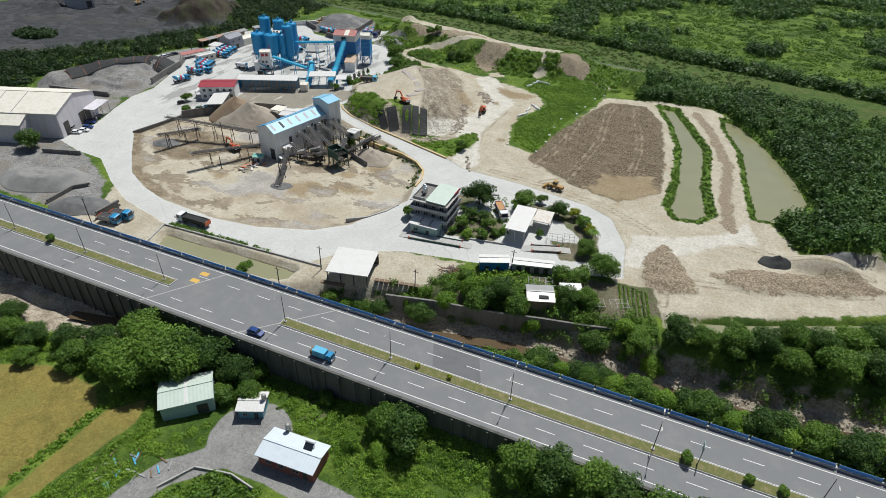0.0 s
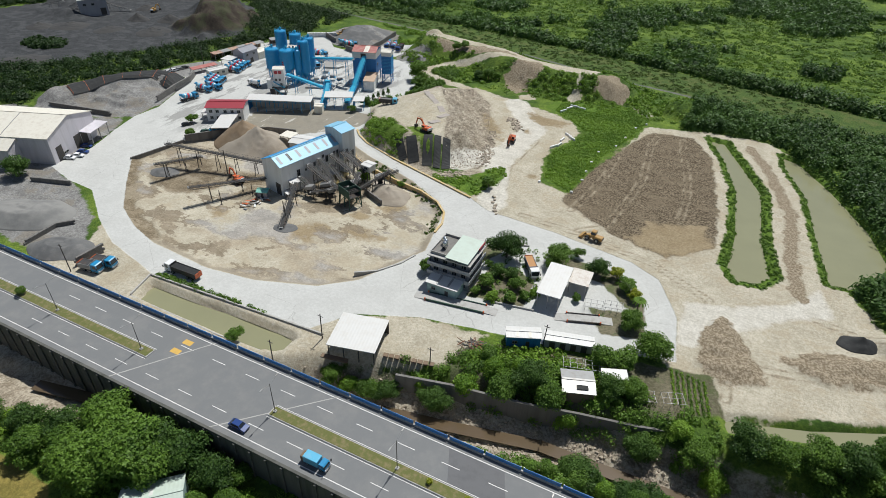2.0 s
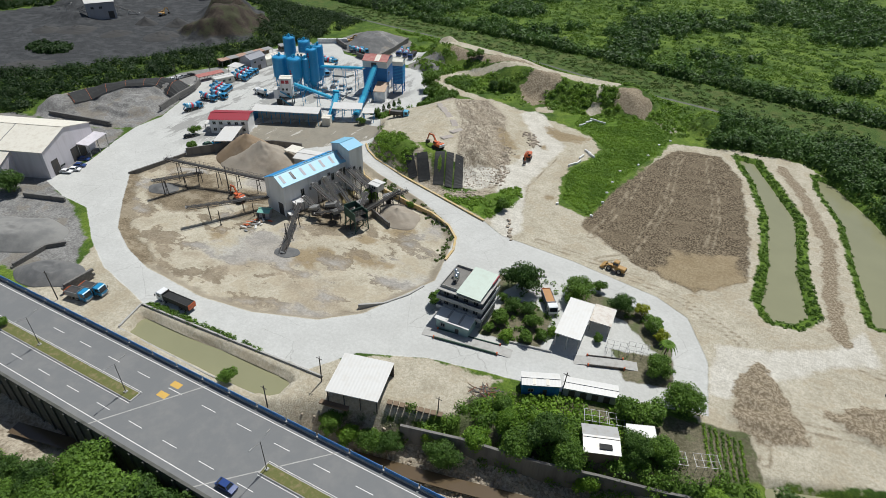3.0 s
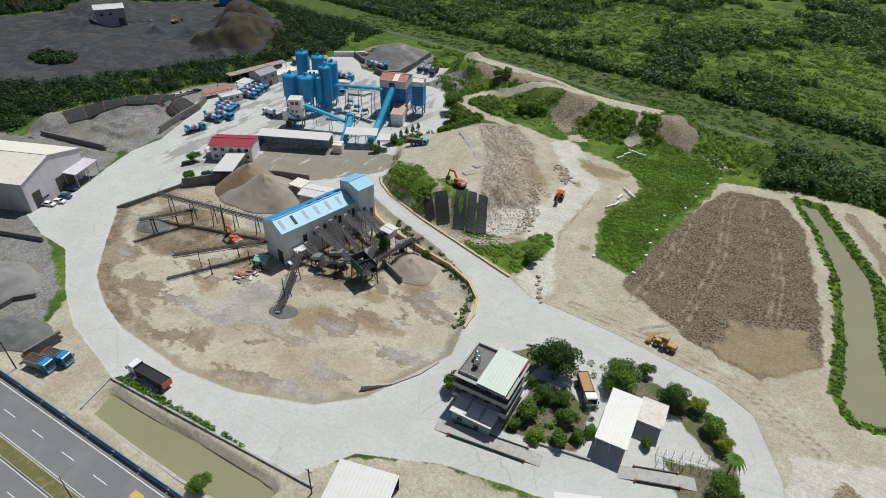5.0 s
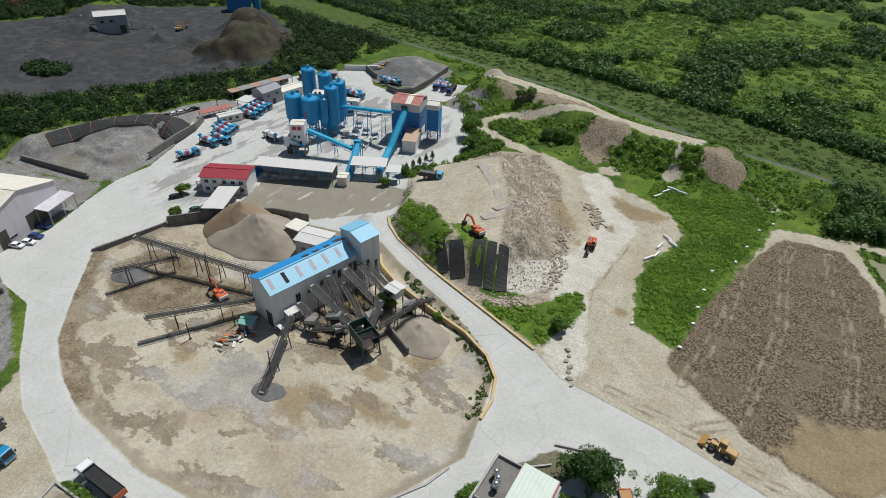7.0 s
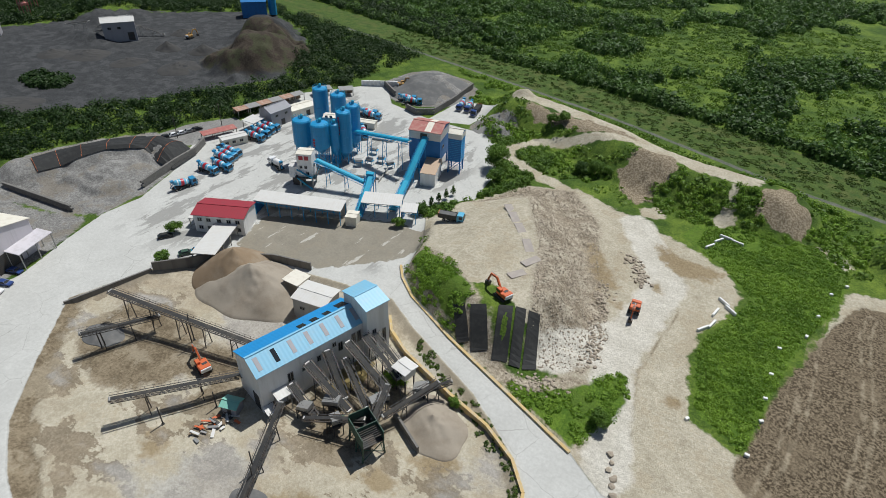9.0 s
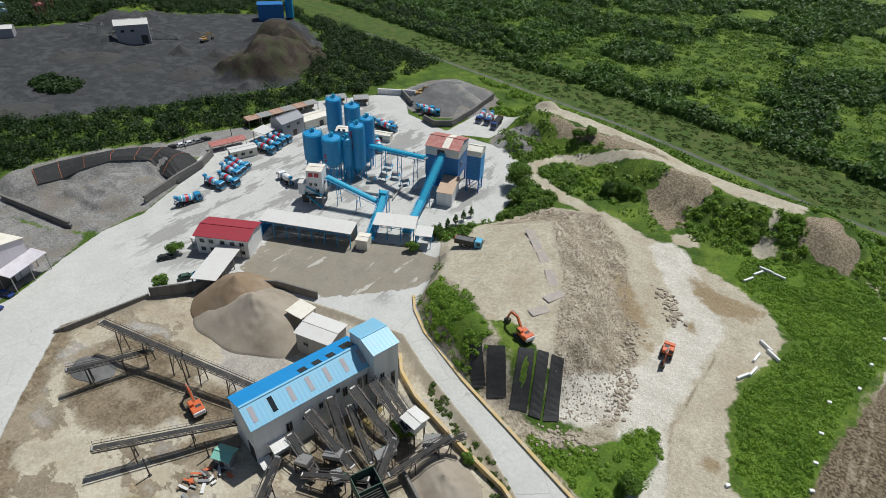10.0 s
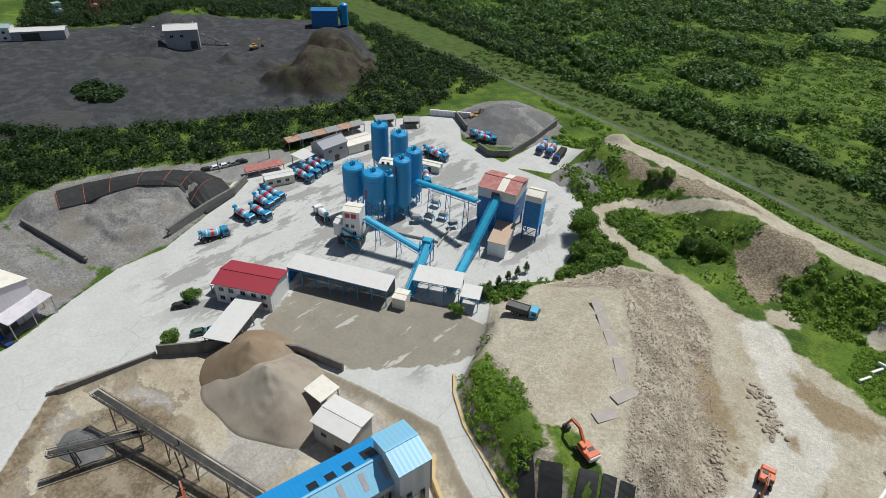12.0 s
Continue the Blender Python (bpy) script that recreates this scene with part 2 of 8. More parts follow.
# ---- ground ----
def lattice(x, y, scale, seed):
    """Smooth value noise between 0 and 1."""
    x, y = np.asarray(x) / scale, np.asarray(y) / scale
    i, j = np.floor(x).astype(np.int64), np.floor(y).astype(np.int64)
    u, v = x - i, y - j
    u, v = u * u * (3 - 2 * u), v * v * (3 - 2 * v)

    def rnd(a, b):
        h = (a * 374761393 + b * 668265263 + seed * 1442695041) & 0x7FFFFFFF
        h = ((h ^ (h >> 13)) * 1274126177) & 0x7FFFFFFF
        return ((h ^ (h >> 16)) & 0xFFFF) / 65535.0

    return (rnd(i, j) * (1 - u) + rnd(i + 1, j) * u) * (1 - v) + (rnd(i, j + 1) * (1 - u) + rnd(i + 1, j + 1) * u) * v


def inside(x, y, ring):
    """Metres inside (+) or outside (-) a plan outline."""
    best, odd = np.full(x.shape, 1e9), np.zeros(x.shape, bool)
    for (ax, ay), (bx, by) in zip(ring, ring[1:] + ring[:1]):
        dx, dy = bx - ax, by - ay
        t = np.clip(((x - ax) * dx + (y - ay) * dy) / (dx * dx + dy * dy), 0, 1)
        best = np.minimum(best, np.hypot(x - ax - t * dx, y - ay - t * dy))
        if dy:
            odd ^= ((ay > y) != (by > y)) & (x < dx * (y - ay) / dy + ax)
    return np.where(odd, best, -best)


def along(x, y, line, half):
    """Metres inside a band of that half width round a line."""
    best = np.full(x.shape, 1e9)
    for (ax, ay), (bx, by) in zip(line, line[1:]):
        dx, dy = bx - ax, by - ay
        t = np.clip(((x - ax) * dx + (y - ay) * dy) / (dx * dx + dy * dy), 0, 1)
        best = np.minimum(best, np.hypot(x - ax - t * dx, y - ay - t * dy))
    return half - best


def step(d, low, high):
    t = np.clip((d - low) / (high - low), 0, 1)
    return t * t * (3 - 2 * t)


PIT = [(-209, 158), (-194, 143), (-180, 130), (-168, 124), (-155, 120), (-131, 118), (-115, 120), (-98, 126), (-89, 134), (-84, 145), (-79, 156), (-82, 170), (-84, 178), (-90, 185), (-105, 194), (-128, 203), (-140, 209), (-160, 205), (-186, 198), (-194, 195), (-203, 178)]
CONCRETE_YARD = [(-228, 138), (-213, 134), (-199, 133), (-180, 121), (-165, 114), (-152, 111), (-142, 108.4), (-112, 109.6), (-89, 111), (-82, 121), (-66, 128), (-50, 131), (-31, 134), (-18, 139), (-3, 143), (-5, 160), (-12, 175), (-21, 180), (-47, 185), (-71, 187), (-80, 192), (-98, 198.5), (-119, 206), (-136, 213), (-143.5, 219), (-149, 236), (-156, 247), (-163, 252), (-150, 268), (-153, 286), (-158, 300), (-166, 312), (-178, 318), (-203, 316), (-228, 320), (-247, 340), (-262, 316), (-272, 300), (-266, 268), (-266, 240), (-252, 225), (-241, 200), (-241, 186), (-236, 172), (-229, 156)]
WET_YARD = [(-194, 201), (-199, 217), (-182, 229), (-163, 240), (-150, 240), (-147, 231), (-150, 224), (-166, 206), (-187, 200)]
DIRT = [(-143, 222), (-149, 245), (-152, 262), (-140, 288), (-124, 298), (-104, 291), (-92, 288), (-80, 285), (-67, 278), (-61, 268), (-63, 256), (-67, 246), (-67, 236), (-62, 216), (-50, 211), (-45, 236), (-38, 273), (-36, 290), (-10, 297), (14, 298), (24, 288), (28, 258), (31, 226), (38, 194), (46, 178), (66, 184), (82, 178), (66, 158), (40, 144), (10, 131), (-3, 139), (-70, 186), (-80, 191), (-74, 210), (-92, 210), (-117, 222), (-128, 214)]
SOUTH_DIRT = [(-178, 121), (-152, 112), (-141, 110), (-112, 111), (-92, 112.5), (-86, 110), (-70, 104), (-80, 94.5), (-175, 94.5), (-172, 110)]
SHED_DIRT = [(-96, 106), (-84, 119), (-66, 128), (-48, 130), (-51, 117), (-60, 112), (-92, 103)]
ISLAND = [(-78, 146), (-74, 159), (-65, 171), (-51, 174), (-37, 175), (-23, 172), (-13, 163), (-12, 156), (-27, 153), (-36, 147), (-46, 144), (-62, 140), (-71, 141)]
TILLED = [(-32, 285), (-15, 287), (-6, 269), (0, 225), (1, 200), (-12, 187), (-30, 193), (-51, 206), (-47, 236), (-37, 273)]
TILLED_MUD = [(-4, 212), (1, 200), (-12, 187), (-24, 193), (-20, 206)]
LAWN = [(-66, 236), (-61, 218), (-50, 213), (-46, 248), (-38, 280), (-36, 298), (-46, 310), (-70, 306), (-82, 300), (-84, 290), (-68, 280), (-59, 268), (-62, 254), (-65, 246)]
POND_A = [(-9, 291), (-2, 290), (5, 272), (14, 248), (15, 214), (18, 193), (14, 187), (8, 186), (5, 193), (6, 214), (4, 247), (-2, 272)]
POND_B = [(20, 288), (27, 284), (38, 262), (47, 238), (51, 217), (46, 205), (38, 197), (33, 197), (30, 226), (28, 252), (21, 276)]
POND_ROAD = [(-140.2, 106.4), (-127, 106.8), (-108, 107.6), (-95, 108), (-90, 107), (-90.5, 101.4), (-95.2, 99.8), (-109, 99.2), (-138.6, 99.8)]
DITCH = [(9, 131), (27, 137), (65, 155), (130, 182), (132, 178), (66, 150), (28, 133), (10, 127)]
RUTS = [[(-41.6, 275), (-41.5, 262), (-41.3, 232), (-43.9, 212), (-46.2, 201)], [(-29.5, 280), (-30.7, 270), (-28, 238), (-29.4, 221), (-32.9, 196), (-40, 190)], [(-19, 282), (-17.8, 271), (-12.8, 246), (-10.8, 228), (-11.4, 212)], [(-60, 190), (-40, 188), (-15, 182), (2, 172), (7, 152), (9, 136)], [(-74, 195), (-83, 225), (-81, 250), (-95, 280)], [(4, 148), (18, 150), (36, 155), (62, 164)], [(0, 160), (14, 170), (26, 178), (40, 174), (64, 174)], [(-70, 196), (-77, 222), (-75, 250)]]
RUBBLE = [(-150, 262), (-140, 288), (-124, 296), (-108, 280), (-98, 255), (-85, 230), (-86, 214), (-98, 208), (-107, 225), (-115, 245), (-130, 268)]
PLATEAU = [(-148, 232), (-146, 258), (-132, 270), (-117, 258), (-108, 243), (-103, 228), (-108, 214.5), (-116, 214.5), (-128, 218), (-140, 225)]
BANK = [(-148, 226), (-143.5, 219.5), (-136, 213.5), (-119, 206), (-98, 198.5), (-80, 192.5), (-75, 199), (-76, 213), (-88, 213), (-98, 203), (-110, 210), (-122, 219), (-134, 226), (-143, 230)]
GREY_WEST = [(-297, 181), (-302, 192), (-296, 214), (-284, 233), (-264, 236), (-252, 226), (-243, 203), (-241, 185), (-253, 178), (-272, 172), (-288, 172)]
QUARRY = [(-400, 140), (-368, 190), (-334, 222), (-314, 262), (-304, 284), (-292, 312), (-325, 362), (-360, 385), (-400, 400), (-440, 360), (-470, 300), (-500, 250), (-520, 200)]
BAY_LINE = [(-287, 184), (-284, 198), (-277, 213), (-270, 222), (-263, 224)]
APRON = [(-204, 314), (-186, 322), (-184, 344), (-190, 348), (-204, 344)]
STOCK = [(-252, 338), (-240, 322), (-216, 312), (-184, 322), (-182, 345), (-204, 348), (-207, 374), (-240, 378)]
CAR_PARK = [(-281, 228), (-262, 230), (-260, 262), (-271, 264), (-280, 246)]
HALL_APRON = [(-300, 170), (-262, 174), (-243, 182), (-236, 172), (-226, 140), (-214, 133), (-226, 131), (-250, 116), (-330, 120)]
GREY_ROADSIDE = [(-228, 138), (-205, 132), (-183, 121), (-170, 108), (-172, 100.5), (-235, 101), (-245, 115), (-240, 132)]
RIDGE_ROAD = [(-174, 348), (-156, 348), (-136, 343), (-110, 333), (-90, 326.5), (-72, 325.5)]
RIDGE_LINE = [(-171, 345), (-156, 346), (-136, 340), (-110, 330.5), (-90, 324.5), (-70, 323.5), (-63, 323)]
PATH_LOOP = [(-157, 305), (-160, 313), (-154, 324), (-133, 329), (-114, 335)]
PATH_DOWN = [(-157, 305), (-139, 298), (-124, 294), (-114, 292), (-100, 288)]
GULLY_BROWN = [(-118, 316), (-113, 330), (-99, 328), (-97, 314), (-101, 300), (-108, 302)]
GULLY_PALE = [(-79, 320), (-73, 322), (-68, 299), (-75, 293)]
GULLY_END = [(-69, 322), (-60, 328), (-50, 323), (-49, 308), (-62, 306)]
BERM_FACE = [(-171, 343), (-160, 333), (-141, 331), (-117, 335), (-118, 337), (-138, 341)]
WEED_TOP = [(-148, 226), (-143.5, 219.5), (-136, 213.5), (-119, 206), (-116, 209), (-119, 219), (-134, 226), (-143, 230)]
WEED_LOW = [(-102, 200), (-80, 192.5), (-73.5, 211), (-78, 222), (-84, 214), (-90, 206), (-97, 203)]
STRIP = [(-560, 452), (-455, 423), (-330, 403), (-191, 382), (-139, 372), (-100, 361), (-59, 349), (-35, 345), (40, 330), (125, 308), (125, 336), (40, 362), (-43, 381), (-88, 391), (-145, 402), (-231, 414), (-330, 432), (-434, 449), (-550, 478)]
STRIP_ROAD = [(-330, 404), (-191, 381), (-139, 371), (-100, 360), (-59, 348), (-35, 344), (30, 329)]
PADDY = [(-230, 20), (-180, 45), (-139, 49), (-128, 54), (-112, 54), (-106, 50), (-106, 26), (-110, -40), (-230, -40)]
PADDY_B = [(-103, 50), (-97, 56), (-94, 50), (-99, 28), (-106, -20), (-104, 20)]
LANE_SOUTH = [(-86, 5), (-83, 30), (-79, 43), (-70, 52), (-59, 53), (-46, 52), (-30, 51), (10, 48), (60, 40)]
RIVER = [(-330, 40), (-230, 62), (-176, 67), (-140, 70), (-112, 76), (-88, 88), (-70, 100), (-48, 104.5), (-26, 109.5), (-8, 110), (16, 111), (40, 112), (62, 116), (110, 130), (300, 160)]
MOUNDS = [(-22, 316, 13, 16, 6), (52, 174, 14, 7, 4), (62, 186, 16, 8, 5),
          (-321, 322, 30, 34, 16), (-345, 348, 28, 24, 15), (-343, 288, 12, 8, 2.5), (-425, 285, 25, 12, 7), (-470, 330, 30, 40, 8),
          (-176, 350, 9, 7, 3), (-230, 356, 20, 22, 4), (-218, 346, 14, 20, 3), (-172, 322, 8, 8, 3.5), (-180, 328, 7, 7, 3)]


def ragged(x, y, ring, depth=5.0):
    """An outline eaten away unevenly."""
    return inside(x, y, ring) - depth * (lattice(x, y, 6, 81) - 0.35) - 0.5 * depth * (lattice(x, y, 2.2, 82) - 0.5)


def height(x, y):
    """The lie of the land."""
    rough = (lattice(x, y, 9, 1) - 0.5) * 0.25 + (lattice(x, y, 2.6, 2) - 0.5) * 0.12
    z = rough * step(-inside(x, y, CONCRETE_YARD), -2, 2) + 0.0 * x
    hard = step(inside(x, y, PIT), -0.5, 3)
    z = z * (1 - hard) + hard * (-1.2 + (lattice(x, y, 7, 3) - 0.5) * 0.35)
    z += 8.4 * (0.42 + 0.58 * step(x, -150, -126)) * step(inside(x, y, PLATEAU), -12, 0.5) * step(inside(x, y, CONCRETE_YARD), 2, -3)
    z += step(inside(x, y, RUBBLE), -1, 4) * ((lattice(x, y, 2.2, 5) - 0.5) * 0.9 + (lattice(x, y, 6, 6) - 0.5) * 0.8)
    for mx, my, rx, ry, h in MOUNDS:
        d = np.hypot((x - mx) / rx, (y - my) / ry) + (lattice(x, y, 7, 7) - 0.5) * 0.35
        z += h * step(1 - d, 0, 0.95)
    z += 8.6 * step(along(x, y, RIDGE_LINE, 21), 0, 17) * (0.9 + 0.2 * lattice(x, y, 14, 51)) + (lattice(x, y, 3.1, 52) - 0.5) * 1.3 * step(np.maximum.reduce([inside(x, y, GULLY_PALE), inside(x, y, GULLY_END), inside(x, y, GULLY_BROWN)]), -1, 2)
    till = step(inside(x, y, TILLED), -0.5, 2) * step(-inside(x, y, TILLED_MUD), -2, 3)
    z += till * ((lattice(x * 0.5, y, 1.5, 8) - 0.4) * 0.55 + (lattice(x, y, 3.5, 9) - 0.5) * 0.4)
    z += step(np.maximum(inside(x, y, [(1, 146), (7, 140), (18, 145), (12, 158), (6, 168), (2, 160)]), inside(x, y, [(20, 156), (30, 151), (55, 161), (68, 168), (60, 173), (44, 167), (28, 163)])), -1, 2) * (0.7 + (lattice(x, y, 2.2, 31) - 0.5) * 1.5)
    z += 5.0 * step(along(x, y, BAY_LINE, 12), 0, 10)
    bowl = np.hypot((x + 264) / 15, (y - 203) / 13) + (lattice(x, y, 8, 73) - 0.5) * 0.5
    z += 1.5 * step(1.05 - bowl, 0, 0.16) + 1.3 * step(0.7 - bowl, 0, 0.14) + 1.0 * step(0.4 - bowl, 0, 0.2)
    z += step(inside(x, y, GREY_WEST), 0, 6) * 0.45 * ((lattice(x, y, 5, 71) - 0.5) * 1.6 + (lattice(x, y, 2.2, 72) - 0.5) * 0.6)
    for pond in (POND_A, POND_B):
        z -= 2.6 * step(inside(x, y, pond), -1.5, 3.0)
    z -= 3.0 * step(inside(x, y, POND_ROAD), -0.3, 0.8)
    z -= 2.4 * step(inside(x, y, DITCH), -1.2, 1.5)
    low = step(76.2 - y, 0, 1.5)
    z = z * (1 - low) + low * (-6.0 + (lattice(x, y, 12, 11) - 0.5) * 0.8 + (lattice(x, y, 3, 12) - 0.5) * 0.3 * step(-inside(x, y, PADDY), -1, 2) + 3.5 * step(y, 66, 76) * step(x, -60, -40))
    bed = step(along(x, y, RIVER, 12), 0, 7)
    z = z * (1 - bed) + bed * (-6.6 - 1.3 * step(along(x, y, RIVER, 4.5), 0, 3) + (lattice(x, y, 4, 13) - 0.5) * 1.0 + (lattice(x, y, 1.6, 14) - 0.5) * 0.6)
    under = step(y, 74.6, 75.0) * step(96.4 - y, 0, 0.8)
    z = np.where((under > 0) & (z > -1.0), z - under * (z + 1.0), z)
    far = step(np.hypot(x + 100, y - 200), 380, 900)
    z += far * (lattice(x, y, 160, 15) - 0.4) * 14
    return z


def spread(low, high, fine, reach):
    core = list(np.arange(low, high, fine))
    out, gap = [], fine
    pos = core[-1]
    while pos < high + reach:
        gap *= 1.22
        pos += gap
        out.append(pos)
    back, gap, pos = [], fine, core[0]
    while pos > low - reach:
        gap *= 1.22
        pos -= gap
        back.append(pos)
    return np.array(back[::-1] + core + out)


def ground_sheet():
    gx, gy = spread(-335, 90, 1.0, 3500), spread(22, 420, 1.0, 3800)
    X, Y = np.meshgrid(gx, gy)
    x, y = X.ravel(), Y.ravel()
    nx, ny = len(gx), len(gy)
    me = bpy.data.meshes.new("ground")
    k = (np.arange(ny - 1)[:, None] * nx + np.arange(nx - 1)[None, :]).ravel()
    faces = np.stack([k, k + 1, k + nx + 1, k + nx], 1)
    me.vertices.add(len(x))
    me.vertices.foreach_set("co", np.stack([x, y, height(x, y)], 1).astype(np.float32).ravel())
    me.loops.add(faces.size)
    me.loops.foreach_set("vertex_index", faces.ravel().astype(np.int32))
    me.polygons.add(len(faces))
    me.polygons.foreach_set("loop_start", np.arange(0, faces.size, 4, dtype=np.int32))
    me.update(calc_edges=True)
    me.shade_smooth()
    covers = {
        "strip": inside(x, y, STRIP),
        "quarry": inside(x, y, QUARRY),
        "dirt": np.maximum.reduce([inside(x, y, DIRT), 10 - np.hypot(x + 148, y - 243), inside(x, y, SOUTH_DIRT), inside(x, y, SHED_DIRT), along(x, y, RIDGE_ROAD, 4.5), along(x, y, PATH_LOOP, 2.6), along(x, y, PATH_DOWN, 2.8), inside(x, y, PIT) + 1, ragged(x, y, GULLY_PALE, 4.0), 6 - np.hypot((x + 44) * 0.7, y - 305), 4 - np.hypot(x + 96, y - 298)]),
        "rubble": np.maximum.reduce([inside(x, y, RUBBLE), inside(x, y, BANK), along(x, y, RIVER, 8.5)]),
        "tilled": inside(x, y, TILLED),
        "ruts": np.maximum.reduce([0.34 - np.abs(along(x, y, line, 1.15)) for line in RUTS]),
        "bays": np.maximum.reduce([along(x, y, [(-95, 215), (-82, 235), (-80, 262), (-98, 288)], 5.5), along(x, y, [(-72, 192), (-82, 222), (-80, 250)], 5.0), inside(x, y, [(0, 150), (14, 165), (24, 175), (34, 180), (30, 192), (22, 180), (8, 172), (-4, 168), (-4, 150)])]),
        "humps": np.maximum.reduce([ragged(x, y, GULLY_BROWN), ragged(x, y, GULLY_END, 7.0), ragged(x, y, BERM_FACE, 3.0), inside(x, y, [(1, 146), (7, 140), (18, 145), (12, 158), (6, 168), (2, 160)]), inside(x, y, [(20, 156), (30, 151), (55, 161), (68, 168), (60, 173), (44, 167), (28, 163)]), along(x, y, [(25, 186), (23, 205), (23, 235), (17, 262), (8, 288)], 2.2)]),
        "muck": np.maximum.reduce([13 - np.hypot((x + 180) * 0.75, y - 160), 12 - np.hypot(x + 124, y - 175), along(x, y, [(-172, 162), (-150, 170)], 5), along(x, y, [(-209, 158), (-194, 143), (-180, 131), (-160, 123)], 3.5), 6 - np.hypot(x + 150, y - 160)]),
        "mud": np.maximum.reduce([4.2 - np.hypot(x + 101, (y - 175) * 1.1), 4.6 - np.hypot((x + 133) * 0.6, y - 146.5), 4.0 - np.hypot((x + 121) * 0.5, y - 147), 3.2 - np.hypot((x + 103) * 0.5, y - 156), inside(x, y, TILLED_MUD), 3 - np.hypot((x + 98) * 0.8 + (y - 256) * 0.5, (y - 256) * 0.32), inside(x, y, [(-90, 280), (-78, 277), (-67, 277), (-70, 271), (-78, 267), (-86, 273)])] + [r - np.hypot((x - a) * b, y - c) for a, c, r, b in ((-134.4, 145.6, 2.6, 0.7), (-117.8, 152.7, 2.8, 0.6), (-126.7, 143.2, 1.6, 0.6), (-99.4, 175, 2.2, 1.0), (-109.3, 164.4, 1.5, 0.5), (-152.5, 144.3, 1.4, 0.6), (-129.5, 181, 3.0, 0.8), (-66, 219, 1.8, 1), (-82, 258, 1.6, 1))]),
        "grey": np.maximum.reduce([inside(x, y, GREY_WEST), inside(x, y, GREY_ROADSIDE), inside(x, y, HALL_APRON), 24 - np.hypot((x + 225) / 1.0, (y - 347) / 1.0), 10 - np.hypot(x + 175, y - 325)]),
        "yard": np.maximum(np.minimum(inside(x, y, CONCRETE_YARD), -inside(x, y, PIT)), inside(x, y, APRON)),
        "soil": np.maximum.reduce([inside(x, y, [(-67.5, 73.5), (-55, 73.5), (-56, 67.5), (-63, 65.5)]), inside(x, y, [(-59, 142), (-58, 158), (-50, 160), (-44, 156), (-43, 144.5)]), inside(x, y, [(-45, 167), (-38, 173.5), (-24, 171.5), (-14, 162), (-13, 156.5), (-19, 158), (-26, 165)]), inside(x, y, [(-27, 153), (-13, 157), (-11, 147), (-22, 144)]), inside(x, y, [(-52, 121), (-44, 128), (-33, 131.5), (-18, 136), (-4, 140), (6, 142), (9, 131), (-2, 124), (-18, 119), (-34, 114), (-50, 112)]), inside(x, y, [(-62, 155), (-72, 157), (-64, 168), (-57, 168)])]),
        "wet": inside(x, y, WET_YARD),
        "pit": inside(x, y, PIT),
        "lawn": np.maximum.reduce([inside(x, y, LAWN), inside(x, y, WEED_TOP) - 2.0, inside(x, y, WEED_LOW) - 1.0, np.minimum(inside(x, y, POND_A), 3) + 2.4, np.minimum(inside(x, y, POND_B), 3) + 2.0]),
        "paddy": np.maximum(inside(x, y, PADDY), inside(x, y, PADDY_B)),
        "lane": np.maximum.reduce([along(x, y, LANE_SOUTH, 3.2), 9 - np.hypot(x + 69, y - 58), inside(x, y, CAR_PARK)]),
        "asphalt": along(x, y, STRIP_ROAD, 1.15),
        "farhill": 30 - np.hypot(x + 325, y - 326),
    }
    for name, d in covers.items():
        me.attributes.new(name, "FLOAT", "POINT").data.foreach_set("value", np.clip(d, -12, 12).astype(np.float32))
    return me


